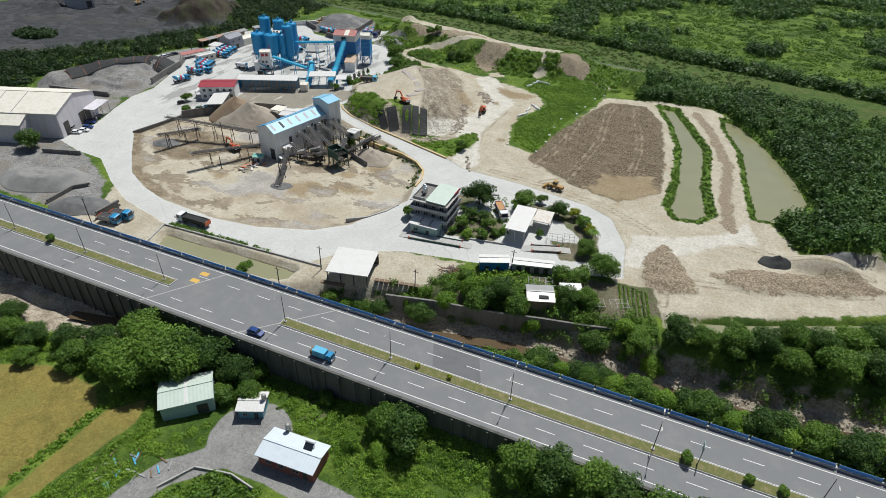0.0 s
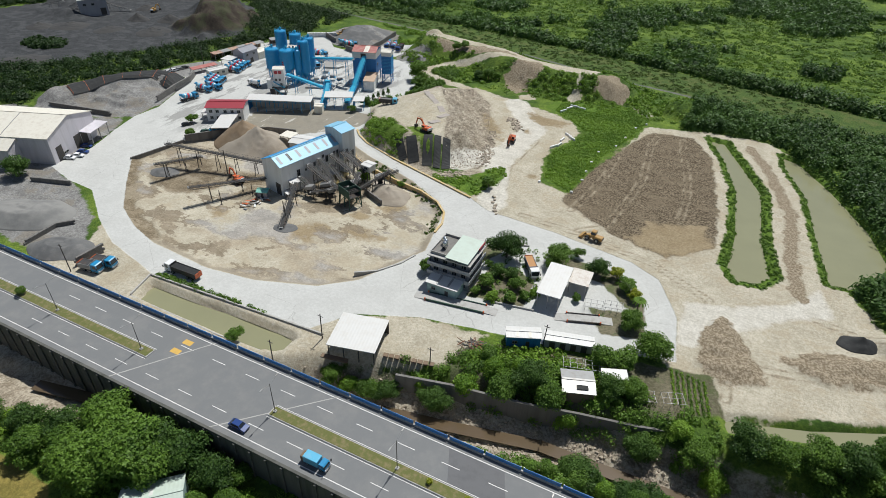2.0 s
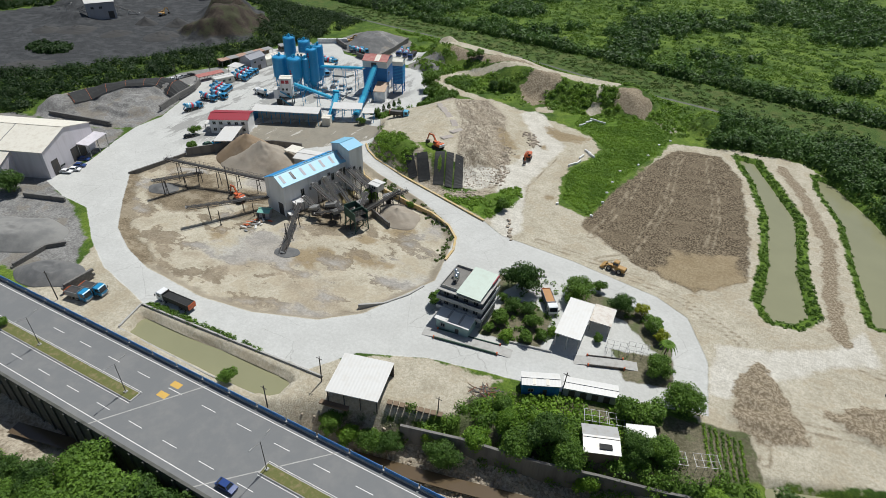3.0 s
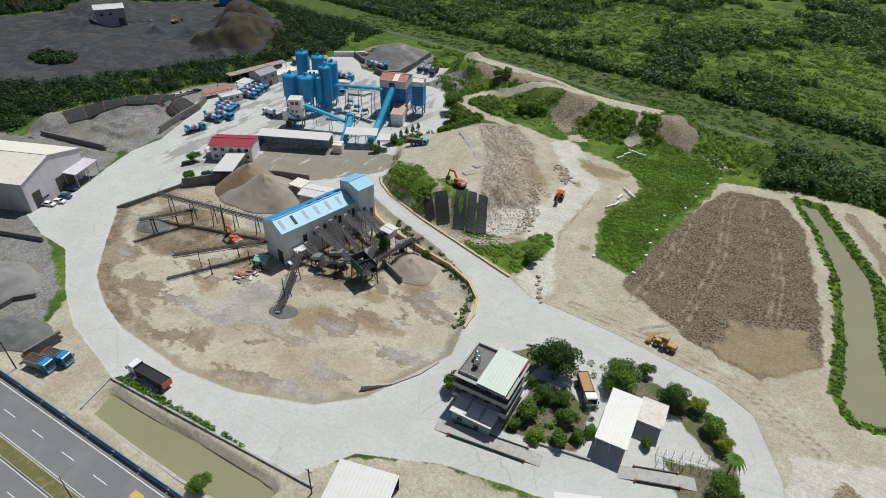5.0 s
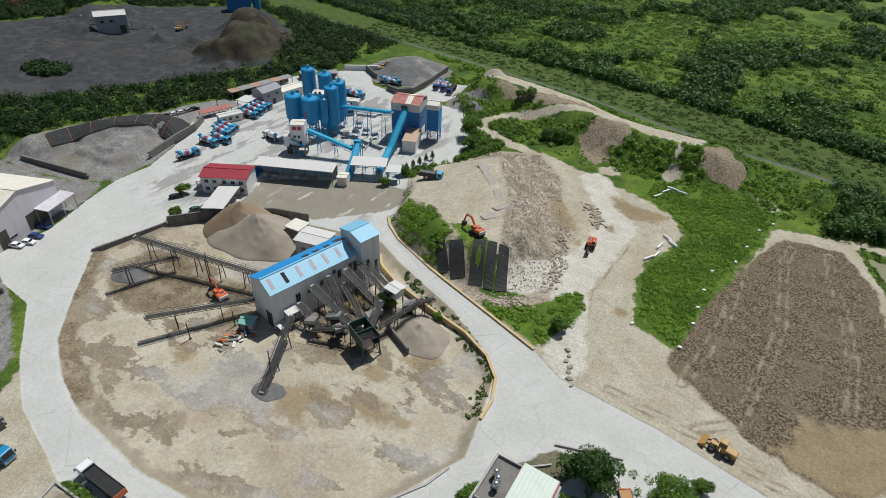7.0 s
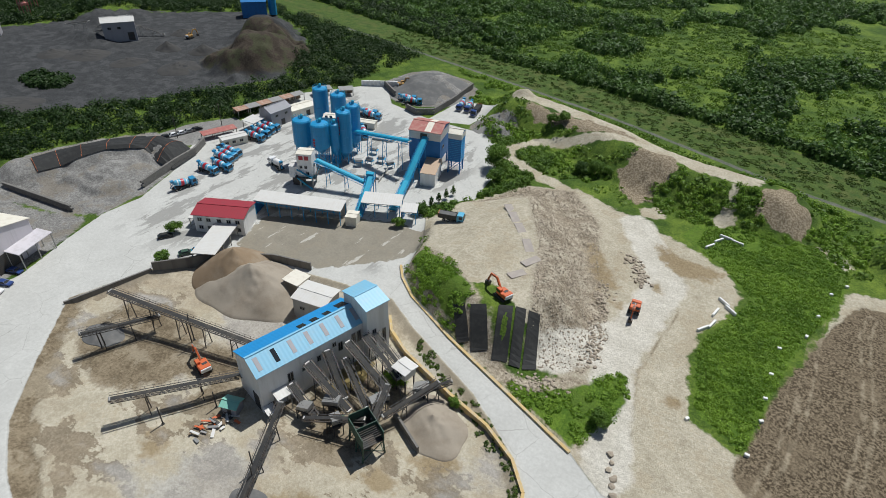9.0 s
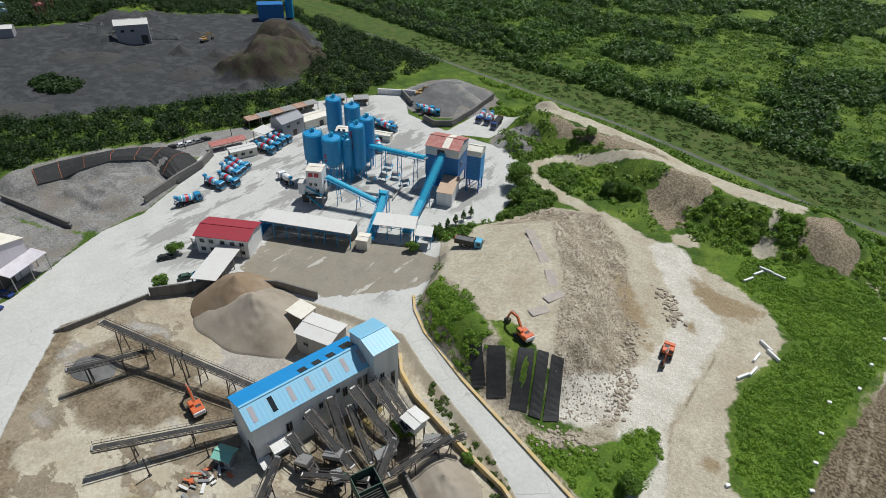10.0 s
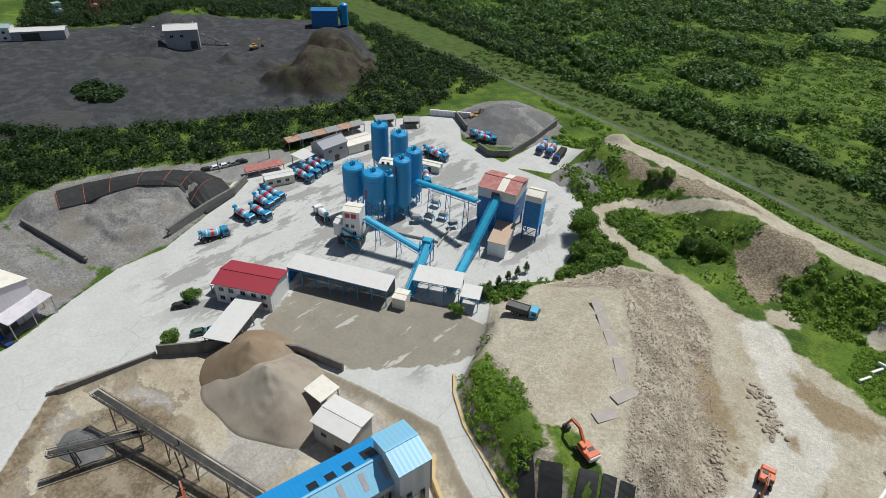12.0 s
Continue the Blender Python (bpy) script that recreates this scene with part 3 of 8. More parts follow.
def ground_material():
    m, nt, bsdf = shader("land")
    pos = nt.nodes.new("ShaderNodeNewGeometry").outputs["Position"]
    n_big = noise_node(nt, pos, 0.045, 5.0, 0.6)
    n_mid = noise_node(nt, pos, 0.22, 6.0, 0.62)
    n_fine = noise_node(nt, pos, 1.6, 5.0, 0.65)
    n_spot = noise_node(nt, pos, 0.11, 7.0, 0.7)
    tone = maths(nt, "ADD", maths(nt, "MULTIPLY", n_mid, 0.5), maths(nt, "MULTIPLY", n_fine, 0.5))
    tone = ramp(nt, tone, 0.39, 0.61)
    big = ramp(nt, n_big, 0.36, 0.64)
    calm = ramp(nt, maths(nt, "ADD", maths(nt, "MULTIPLY", n_mid, 0.6), maths(nt, "MULTIPLY", n_fine, 0.4)), 0.31, 0.69)

    def cover(base, name, a, b, ragged, soft=0.25, blotch=None, strength=0.6, grain=None):
        at = nt.nodes.new("ShaderNodeAttribute")
        at.attribute_name = name
        edge = maths(nt, "ADD", at.outputs["Fac"], maths(nt, "MULTIPLY", maths(nt, "SUBTRACT", n_mid, 0.5), ragged * 4))
        col = mixed(nt, grain or tone, a, b)
        if blotch:
            col = mixed(nt, maths(nt, "MULTIPLY", ramp(nt, n_spot, 0.50, 0.58), strength), col, blotch)
        return mixed(nt, ramp(nt, edge, -soft, soft), base, col)

    col = mixed(nt, tone, mixed(nt, big, (0.036, 0.076, 0.012), (0.070, 0.125, 0.018)), mixed(nt, big, (0.068, 0.122, 0.018), (0.165, 0.235, 0.034)))
    col = cover(col, "strip", (0.044, 0.084, 0.018), (0.088, 0.135, 0.028), 1.0, 0.6, (0.11, 0.115, 0.04), 0.5)
    # quarry greys are darkened to carry the cloud shade over it
    col = cover(col, "quarry", (0.036, 0.038, 0.040), (0.068, 0.070, 0.072), 4.0, 0.8, (0.100, 0.102, 0.104), 0.4, calm)
    col = cover(col, "farhill", (0.042, 0.033, 0.025), (0.085, 0.068, 0.052), 2.5, 2.0, (0.05, 0.075, 0.025), 0.4)
    col = cover(col, "dirt", (0.36, 0.318, 0.235), (0.57, 0.525, 0.42), 1.6, 0.5, (0.37, 0.31, 0.215), 0.6, calm)
    col = cover(col, "rubble", (0.22, 0.180, 0.130), (0.47, 0.415, 0.325), 2.0, 1.0)
    col = cover(col, "tilled", (0.062, 0.046, 0.028), (0.255, 0.205, 0.14), 1.5, 0.6, (0.19, 0.15, 0.10), 0.6, ramp(nt, n_fine, 0.39, 0.63))
    col = cover(col, "ruts", (0.19, 0.155, 0.105), (0.33, 0.28, 0.20), 0.45, 0.35)
    col = cover(col, "bays", (0.48, 0.45, 0.38), (0.64, 0.61, 0.54), 1.2, 1.0, None, 0.6, calm)
    col = cover(col, "humps", (0.185, 0.145, 0.095), (0.37, 0.31, 0.225), 1.8, 0.5, None, 0.6, ramp(nt, n_fine, 0.40, 0.62))
    col = cover(col, "mud", (0.255, 0.195, 0.115), (0.32, 0.255, 0.16), 3.2, 1.6)
    col = cover(col, "grey", (0.165, 0.16, 0.152), (0.315, 0.31, 0.295), 1.5, 0.6, (0.20, 0.175, 0.14), 0.7)
    pit_at = nt.nodes.new("ShaderNodeAttribute")
    pit_at.attribute_name = "pit"
    mp = node(nt, "ShaderNodeMapping", Scale=(1.0, 1.6, 1.0), Location=(13.0, 7.0, 0.0))
    nt.links.new(pos, mp.inputs["Vector"])
    stain = noise_node(nt, mp.outputs[0], 0.07, 7.0, 0.66)
    stained = maths(nt, "MULTIPLY", ramp(nt, stain, 0.525, 0.545), ramp(nt, pit_at.outputs["Fac"], 0.0, 4.0))
    col = mixed(nt, maths(nt, "MULTIPLY", stained, 0.85), col, mixed(nt, tone, (0.17, 0.135, 0.092), (0.27, 0.22, 0.155)))
    pale = maths(nt, "MULTIPLY", ramp(nt, noise_node(nt, mp.outputs[0], 0.035, 6.0, 0.6), 0.50, 0.60), ramp(nt, pit_at.outputs["Fac"], 0.0, 4.0))
    sweep = maths(nt, "MULTIPLY", ramp(nt, noise_node(nt, mp.outputs[0], 0.018, 5.0, 0.55), 0.47, 0.58), ramp(nt, pit_at.outputs["Fac"], 0.0, 5.0))
    col = mixed(nt, maths(nt, "MULTIPLY", sweep, 0.65), col, mixed(nt, tone, (0.29, 0.235, 0.165), (0.40, 0.335, 0.245)))
    rim = maths(nt, "MULTIPLY", ramp(nt, pit_at.outputs["Fac"], 0.0, 0.6), ramp(nt, maths(nt, "ADD", pit_at.outputs["Fac"], maths(nt, "MULTIPLY", n_mid, 6.0)), 7.0, 4.5))
    col = mixed(nt, maths(nt, "MULTIPLY", rim, 0.6), col, (0.20, 0.165, 0.12))
    col = mixed(nt, maths(nt, "MULTIPLY", pale, 0.6), col, mixed(nt, tone, (0.34, 0.335, 0.32), (0.45, 0.44, 0.42)))
    col = cover(col, "muck", (0.135, 0.105, 0.068), (0.27, 0.22, 0.15), 3.2, 1.2, (0.33, 0.285, 0.21), 0.5)
    col = cover(col, "yard", (0.46, 0.458, 0.432), (0.55, 0.548, 0.52), 0.25, 0.2, (0.41, 0.405, 0.38), 0.4, calm)
    yard_at = nt.nodes.new("ShaderNodeAttribute")
    yard_at.attribute_name = "yard"
    mp2 = node(nt, "ShaderNodeMapping", Rotation=(0, 0, 0.55), Scale=(1.0, 0.32, 1.0))
    nt.links.new(pos, mp2.inputs["Vector"])
    damp = maths(nt, "MULTIPLY", ramp(nt, noise_node(nt, mp2.outputs[0], 0.12, 7.0, 0.72), 0.505, 0.535), ramp(nt, yard_at.outputs["Fac"], 5.0, 11.0))
    place = nt.nodes.new("ShaderNodeSeparateXYZ")
    nt.links.new(pos, place.inputs[0])
    damp = maths(nt, "MULTIPLY", damp, ramp(nt, place.outputs[1], 178.0, 195.0))
    col = mixed(nt, maths(nt, "MULTIPLY", damp, 0.75), col, (0.25, 0.245, 0.23))
    vor = node(nt, "ShaderNodeTexVoronoi", Scale=0.09)
    vor.feature = "DISTANCE_TO_EDGE"
    bent = nt.nodes.new("ShaderNodeVectorMath")
    bent.operation = "ADD"
    nt.links.new(pos, bent.inputs[0])
    nz = node(nt, "ShaderNodeTexNoise", Scale=0.5, Detail=4.0)
    nt.links.new(pos, nz.inputs["Vector"])
    nt.links.new(nz.outputs["Color"], bent.inputs[1])
    nt.links.new(bent.outputs[0], vor.inputs["Vector"])
    crack = maths(nt, "MULTIPLY", ramp(nt, vor.outputs["Distance"], 0.008, 0.002), ramp(nt, yard_at.outputs["Fac"], 0.0, 1.0))
    col = mixed(nt, maths(nt, "MULTIPLY", maths(nt, "MULTIPLY", crack, ramp(nt, n_big, 0.42, 0.58)), 0.45), col, (0.22, 0.21, 0.19))
    col = cover(col, "wet", (0.225, 0.205, 0.165), (0.29, 0.265, 0.215), 1.6, 0.3, (0.25, 0.22, 0.17), 0.5, calm)
    wet_at = nt.nodes.new("ShaderNodeAttribute")
    wet_at.attribute_name = "wet"
    mp3 = node(nt, "ShaderNodeMapping", Rotation=(0, 0, -1.1), Scale=(1.0, 0.22, 1.0))
    nt.links.new(pos, mp3.inputs["Vector"])
    splash = maths(nt, "MULTIPLY", ramp(nt, noise_node(nt, mp3.outputs[0], 0.35, 5.0, 0.6), 0.63, 0.655), ramp(nt, wet_at.outputs["Fac"], -1.0, 1.0))
    col = mixed(nt, maths(nt, "MULTIPLY", splash, 0.8), col, (0.50, 0.48, 0.43))
    col = cover(col, "soil", (0.10, 0.095, 0.055), (0.20, 0.175, 0.12), 0.8, 0.4, (0.07, 0.10, 0.03), 0.7)
    col = cover(col, "lawn", (0.060, 0.120, 0.014), (0.135, 0.220, 0.026), 1.0, 0.5, (0.06, 0.10, 0.02), 0.5)
    col = cover(col, "paddy", (0.17, 0.145, 0.038), (0.27, 0.215, 0.06), 0.3, 0.3, (0.17, 0.17, 0.045), 0.5)
    col = cover(col, "lane", (0.22, 0.215, 0.205), (0.28, 0.275, 0.26), 0.3, 0.2)
    col = cover(col, "asphalt", (0.10, 0.115, 0.085), (0.16, 0.165, 0.145), 0.35, 0.3)
    bsdf.inputs["Roughness"].default_value = 0.92
    bsdf.inputs["Specular IOR Level"].default_value = 0.2
    flat = maths(nt, "SUBTRACT", 1.0, maths(nt, "MULTIPLY", ramp(nt, yard_at.outputs["Fac"], -0.3, 0.3), 0.93))
    flat = maths(nt, "MULTIPLY", flat, maths(nt, "SUBTRACT", 1.0, maths(nt, "MULTIPLY", ramp(nt, pit_at.outputs["Fac"], -0.3, 0.3), 0.6)))
    speck = ramp(nt, noise_node(nt, pos, 1.1, 8.0, 0.8), 0.40, 0.60)
    col = mixed(nt, maths(nt, "ADD", maths(nt, "MULTIPLY", flat, 0.18), 0.10), col, mixed(nt, speck, (0.52, 0.50, 0.47), (1.32, 1.32, 1.32)), "MULTIPLY")
    nt.links.new(col, bsdf.inputs["Base Color"])
    bumped(nt, bsdf, maths(nt, "MULTIPLY", maths(nt, "ADD", n_fine, noise_node(nt, pos, 5.0, 3.0)), flat), 0.7, 0.28)
    return m


ground = part("ground", ground_sheet(), ground_material())
tagged(ground, "ground of pale dirt, concrete yard, grass and ploughed soil", "ground", "", "structure")


def water_material(name, colour, rough=0.08):
    m, nt, bsdf = shader(name)
    pos = nt.nodes.new("ShaderNodeNewGeometry").outputs["Position"]
    nt.links.new(mixed(nt, noise_node(nt, pos, 0.08, 3.0), colour, tuple(c * 0.8 for c in colour)), bsdf.inputs["Base Color"])
    bsdf.inputs["Roughness"].default_value = rough
    bumped(nt, bsdf, noise_node(nt, pos, 1.5, 2.0), 0.06, 0.05)
    return m


WATER = water_material("pond_water", (0.27, 0.265, 0.155))
RIVER_WATER = water_material("river_water", (0.12, 0.085, 0.05), 0.12)


def grown(ring, by):
    cx, cy = sum(p[0] for p in ring) / len(ring), sum(p[1] for p in ring) / len(ring)
    return [(x + by * (x - cx) / math.hypot(x - cx, y - cy), y + by * (y - cy) / math.hypot(x - cx, y - cy)) for x, y in ring]


for ring, z, words in ((POND_A, -1.1, "long narrow pond of murky green water"), (POND_B, -1.1, "wide settling pond of murky green water"), (POND_ROAD, -2.0, "rectangular pond of green water beside the highway"), (DITCH, -1.5, "ditch of still green water")):
    g = Geo()
    g.slab(ring if ring is DITCH else grown(ring, 1.0), z - 0.3, z)
    structure("water", g, WATER, words)
g = Geo()
for (ax, ay), (bx, by) in zip(RIVER[3:-2], RIVER[4:]):
    nx, ny = -(by - ay), bx - ax
    k = 1.5 / math.hypot(nx, ny)
    g.sheet([(ax + nx * k, ay + ny * k, -6.75), (ax - nx * k, ay - ny * k, -6.75), (bx - nx * k, by - ny * k, -6.75), (bx + nx * k, by + ny * k, -6.75)], 0.1)
structure("river_water", g, RIVER_WATER, "shallow brown stream in a stony river bed", "water")

# ---- highway ----
ROAD_WEST, ROAD_EAST = -420.0, 330.0
DECK = 2.0


def run(y0, y1, z0, z1, west=ROAD_WEST, east=ROAD_EAST):
    return Geo().slab([(west, y0), (east, y0), (east, y1), (west, y1)], z0, DECK + z1)


structure("road", run(75.2, 95.2, -1.3, 0.05), ASPHALT, "grey asphalt dual carriageway on a raised bank", "road")
WALL_MOSS = paint("mossy_concrete", (0.11, 0.108, 0.095), (0.045, 0.048, 0.038), 0.9, grain=0.35, wear=0.95, streak=True)
for i in range(-50, 30):
    structure("wall_pier", Geo().box(i * 4.0, 74.45, -8.5, 0.5, 0.35, 10.9), WALL_MOSS, "mossy concrete pier of the highway wall", "wall")
structure("wall_road_south", run(74.6, 75.2, -8.5, 0.75), WALL_MOSS, "stained concrete retaining wall and parapet of the highway", "wall")
structure("wall_road_north", run(95.2, 95.6, -7.5, 0.55), CONCRETE, "concrete edge beam of the highway", "wall")
for a, b in ((ROAD_WEST, -115.0), (-79.0, ROAD_EAST)):
    md = structure("median_kerb", run(83.45, 86.15, DECK + 0.05, 0.24, a, b), CONCRETE, "long concrete kerb of the planted central reservation", "kerb")
    structure("median_grass", run(83.65, 85.95, DECK + 0.24, 0.30, a + 0.3, b - 0.3), paint("verge_grass", (0.12, 0.13, 0.035), (0.24, 0.19, 0.10), 0.9, grain=0.8, wear=0.9, bump=0.6), "patchy dry grass in the central reservation", "grass")
g = Geo()
for y in (76.8, 94.0):
    g.slab([(ROAD_WEST, y - 0.09), (ROAD_EAST, y - 0.09), (ROAD_EAST, y + 0.09), (ROAD_WEST, y + 0.09)], DECK + 0.04, DECK + 0.058)
structure("trim_edge_line", g, LINE, "long white edge lines painted on the road", "road marking")
g = Geo()
for a, b in ((ROAD_WEST, -115.0), (-79.0, ROAD_EAST)):
    for y in (83.1, 86.5):
        g.slab([(a, y - 0.06), (b, y - 0.06), (b, y + 0.06), (a, y + 0.06)], DECK + 0.04, DECK + 0.057)
structure("trim_median_line", g, LINE, "thin pale lines beside the central reservation", "road marking")
dash = Geo().slab([(0, -0.08), (4, -0.08), (4, 0.08), (0, 0.08)], DECK + 0.04, DECK + 0.058).mesh("lane_dash")
dash.materials.append(LINE)
for i in range(-15, 16):
    for y, off in ((79.95, -1.1), (90.2, -1.0)):
        ob = new("lane_dash", dash)
        ob.location = (i * 10.0 + off, y, 0)
        tagged(ob, "short white dash of a lane line on the asphalt", "road marking", "lane dashes", "structure")
for x, y in ((-110.6, 88.2), (-110.2, 91.6)):
    g = Geo()
    g.box(0, 0, 0.045, 2.6, 1.5, 0.012).box(-0.3, 0, 0.058, 0.9, 0.9, 0.004)
    tagged(part("slow_mark", g, YELLOW_LINE, None, "", m=pose(x, y, DECK)), "worn yellow marking painted on the road lane", "road marking", "", "structure")
for x0, x1 in ((-118, -104), (-88, -68)):
    g = Geo().slab([(x0, 75.3), (x0 + 0.35, 75.3), (x1 + 0.35, 95.1), (x1, 95.1)], DECK + 0.045, DECK + 0.062)
    structure("trim_bridge_joint", g, CONCRETE, "pale expansion joint across the bridge deck", "joint")
g = Geo().slab([(-38, 86.6), (-26, 86.6), (-29, 93.8), (-41, 93.8)], DECK + 0.045, DECK + 0.054)
structure("trim_patch", g, paint("dark_asphalt", (0.135, 0.135, 0.138), None, 0.85), "dark resurfaced patch of asphalt", "road")

fence_bar = Geo().box(0, 0, 0, 7.6, 0.12, 0.9, bevel=0.03).mesh("panel")
fence_bar.materials.append(paint("fence_blue", (0.04, 0.22, 0.55), (0.16, 0.28, 0.46), 0.5, wear=0.6))
post_mesh = Geo().box(0, 0, 0, 0.14, 0.2, 1.15).mesh("post")
post_mesh.materials.append(GREY_STEEL)
for i in range(-26, 22):
    fence = thing("road_fence", pose(i * 8.0 + 2, 95.4, DECK + 0.5), "faded blue barrier panel along the highway edge", "barrier", "blue barrier panels")
    part("panel", fence_bar, None, fence, m=pose(0, 0, 0.15))
    for s in (-3.7, 3.7):
        part("post", post_mesh, None, fence, m=pose(s, 0.05, 0))

# ---- plants ----
rng = np.random.default_rng(7)


def leaf_mesh(name, centres, normals, sizes):
    """Leaf sprays: one tilted four-cornered blade for each centre."""
    n = len(centres)
    normals = normals / np.linalg.norm(normals, axis=1, keepdims=True)
    t = rng.normal(size=(n, 3))
    t -= normals * np.sum(t * normals, axis=1, keepdims=True)
    t /= np.linalg.norm(t, axis=1, keepdims=True)
    b = np.cross(normals, t)
    s = sizes[:, None]
    w = s * rng.uniform(0.45, 0.8, (n, 1))
    v = np.stack([centres - t * s, centres + t * s * 0.6 - b * w * 1.3, centres + t * s * 0.6 + b * w * 1.3], 1).reshape(-1, 3)
    me = bpy.data.meshes.new(name)
    me.vertices.add(3 * n)
    me.vertices.foreach_set("co", v.astype(np.float32).ravel())
    me.loops.add(3 * n)
    me.loops.foreach_set("vertex_index", np.arange(3 * n, dtype=np.int32))
    me.polygons.add(n)
    me.polygons.foreach_set("loop_start", np.arange(0, 3 * n, 3, dtype=np.int32))
    me.update(calc_edges=True)
    return me


def clump_leaves(lobes, count, size):
    """Leaf places over the outer half of a set of lobes (x, y, z, radius, flatness)."""
    lobes = np.array(lobes)
    weight = lobes[:, 3] ** 2
    pick = rng.choice(len(lobes), count, p=weight / weight.sum())
    d = rng.normal(size=(count, 3))
    d /= np.linalg.norm(d, axis=1, keepdims=True)
    d[:, 2] = np.where(d[:, 2] < -0.35, -d[:, 2], d[:, 2])
    r = lobes[pick, 3] * rng.uniform(0.62, 1.2, count)
    c = lobes[pick, :3] + d * r[:, None] * np.stack([np.ones(count), np.ones(count), lobes[pick, 4]], 1)
    n = d + rng.normal(size=(count, 3)) * 0.6 + np.array([0, 0, 0.35])
    return c, n, size * rng.uniform(0.6, 1.3, count)


def tree_lobes(height, radius, lobes):
    out = [(0, 0, height - radius * 0.75, radius * 0.72, 0.8)]
    for i in range(lobes):
        a = 6.283 * i / lobes + rng.uniform(-0.4, 0.4)
        k = rng.uniform(0.35, 0.85) * radius
        out.append((k * math.cos(a), k * math.sin(a), height - radius * rng.uniform(0.55, 1.45), radius * rng.uniform(0.26, 0.5), rng.uniform(0.7, 0.95)))
    return out


TREE_KINDS = []
for height_m, radius_m, lobes_n, leaves, blade, mat_leaf in ((8, 4.2, 20, 6200, 0.26, LEAF), (9, 4.6, 22, 7200, 0.26, LEAF_DARK), (6, 3.6, 16, 4800, 0.25, LEAF_LIGHT), (5, 2.6, 12, 2900, 0.22, LEAF), (4.2, 1.9, 10, 1700, 0.2, LEAF_YELLOW), (11, 5.4, 26, 9600, 0.27, LEAF)):
    lobes_list = tree_lobes(height_m, radius_m, lobes_n)
    crown_mesh = leaf_mesh("crown", *clump_leaves(lobes_list, leaves, blade))
    crown_mesh.materials.append(mat_leaf)
    g = Geo().tube((0, 0, -0.6), (0.1, 0.05, height_m * 0.45), 0.035 * height_m, 0.022 * height_m, 9)
    for x, y, z, r, _ in lobes_list[1:]:
        g.tube((0.1, 0.05, height_m * 0.38), (x * 0.8, y * 0.8, z), 0.014 * height_m, 0.005 * height_m, 6)
    trunk_mesh = g.mesh("trunk")
    trunk_mesh.materials.append(BARK)
    TREE_KINDS.append((crown_mesh, trunk_mesh, height_m))


def tree(x, y, kind, size=1.0, z=None, words="broad-leaved green tree with a dense uneven crown", category="tree"):
    z = float(height(np.array([float(x)]), np.array([float(y)]))[0]) if z is None else z
    crown_mesh, trunk_mesh, _ = TREE_KINDS[kind]
    t = thing("tree", pose(x, y, z, 0, 0, rng.uniform(0, 360)), words, category, "trees")
    t.scale = (size * rng.uniform(0.92, 1.08), size * rng.uniform(0.92, 1.08), size)
    part("trunk", trunk_mesh, None, t)
    part("crown", crown_mesh, None, t)
    return t


def scatter(x0, x1, y0, y1, count, keep):
    x, y = rng.uniform(x0, x1, count), rng.uniform(y0, y1, count)
    k = keep(x, y)
    return x[k], y[k]


def thicket(name, x, y, radius, tall, blades, blade, material, words):
    """Shrubs and crowns massed together as one growth."""
    n = len(x)
    if n == 0:
        return
    z = height(x, y)
    r = radius * rng.uniform(0.6, 1.35, n)
    h = tall * rng.uniform(0.5, 1.35, n)
    i = np.repeat(np.arange(n), blades)
    m = len(i)
    d = rng.normal(size=(m, 3))
    d[:, 2] = np.abs(d[:, 2])
    d /= np.linalg.norm(d, axis=1, keepdims=True)
    k = rng.uniform(0.62, 1.18, m)[:, None]
    c = np.stack([x[i], y[i], z[i]], 1) + d * k * np.stack([r[i], r[i], h[i]], 1)
    nrm = d * np.array([1, 1, 1.2]) + rng.normal(size=(m, 3)) * 0.4
    me = leaf_mesh(name, c, nrm, blade * rng.uniform(0.6, 1.4, m))
    me.materials.append(material)
    ob = part(name, me, None)
    tagged(ob, words, "vegetation", "", "stuff")


OPEN = [DIRT, CONCRETE_YARD, QUARRY, GREY_WEST, STRIP, LAWN, POND_A, POND_B, GREY_ROADSIDE, PIT, POND_ROAD, DITCH, STOCK, CAR_PARK, HALL_APRON, SOUTH_DIRT, SHED_DIRT, BANK]


def wild(x, y, margin=2.0):
    ok = (y > 101) & (along(x, y, RIVER, 9) < -1) & (along(x, y, RIDGE_ROAD, 6) < 0) & (along(x, y, PATH_LOOP, 4) < 0) & (along(x, y, PATH_DOWN, 4) < 0) & (along(x, y, STRIP_ROAD, 4) < 0)
    for ring in OPEN:
        ok &= inside(x, y, ring) < -margin
    for ring in (GULLY_BROWN, GULLY_PALE, GULLY_END, BERM_FACE):
        ok &= ragged(x, y, ring) < 0
    return ok


def meadow(x, y):
    """Where the wild land is open grass rather than wood."""
    return (lattice(x, y, 38, 21) + 0.35 * lattice(x, y, 13, 22) > 0.74) & (y > 330) & (x > -160) & (inside(x, y, STRIP) < -13)


def hills(x, y):
    return (y > 296) & (y < 352 - 0.25 * (x + 60)) & (x > -190) & (x < -20)


east_wood = lambda x, y: wild(x, y) & ~meadow(x, y) & ~hills(x, y)


def seen(x, y):
    """The wedge of land that lies ahead of the flight."""
    return (y > 40 + 0.45 * np.abs(x + 90)) & (x > -560) & (y < 860)


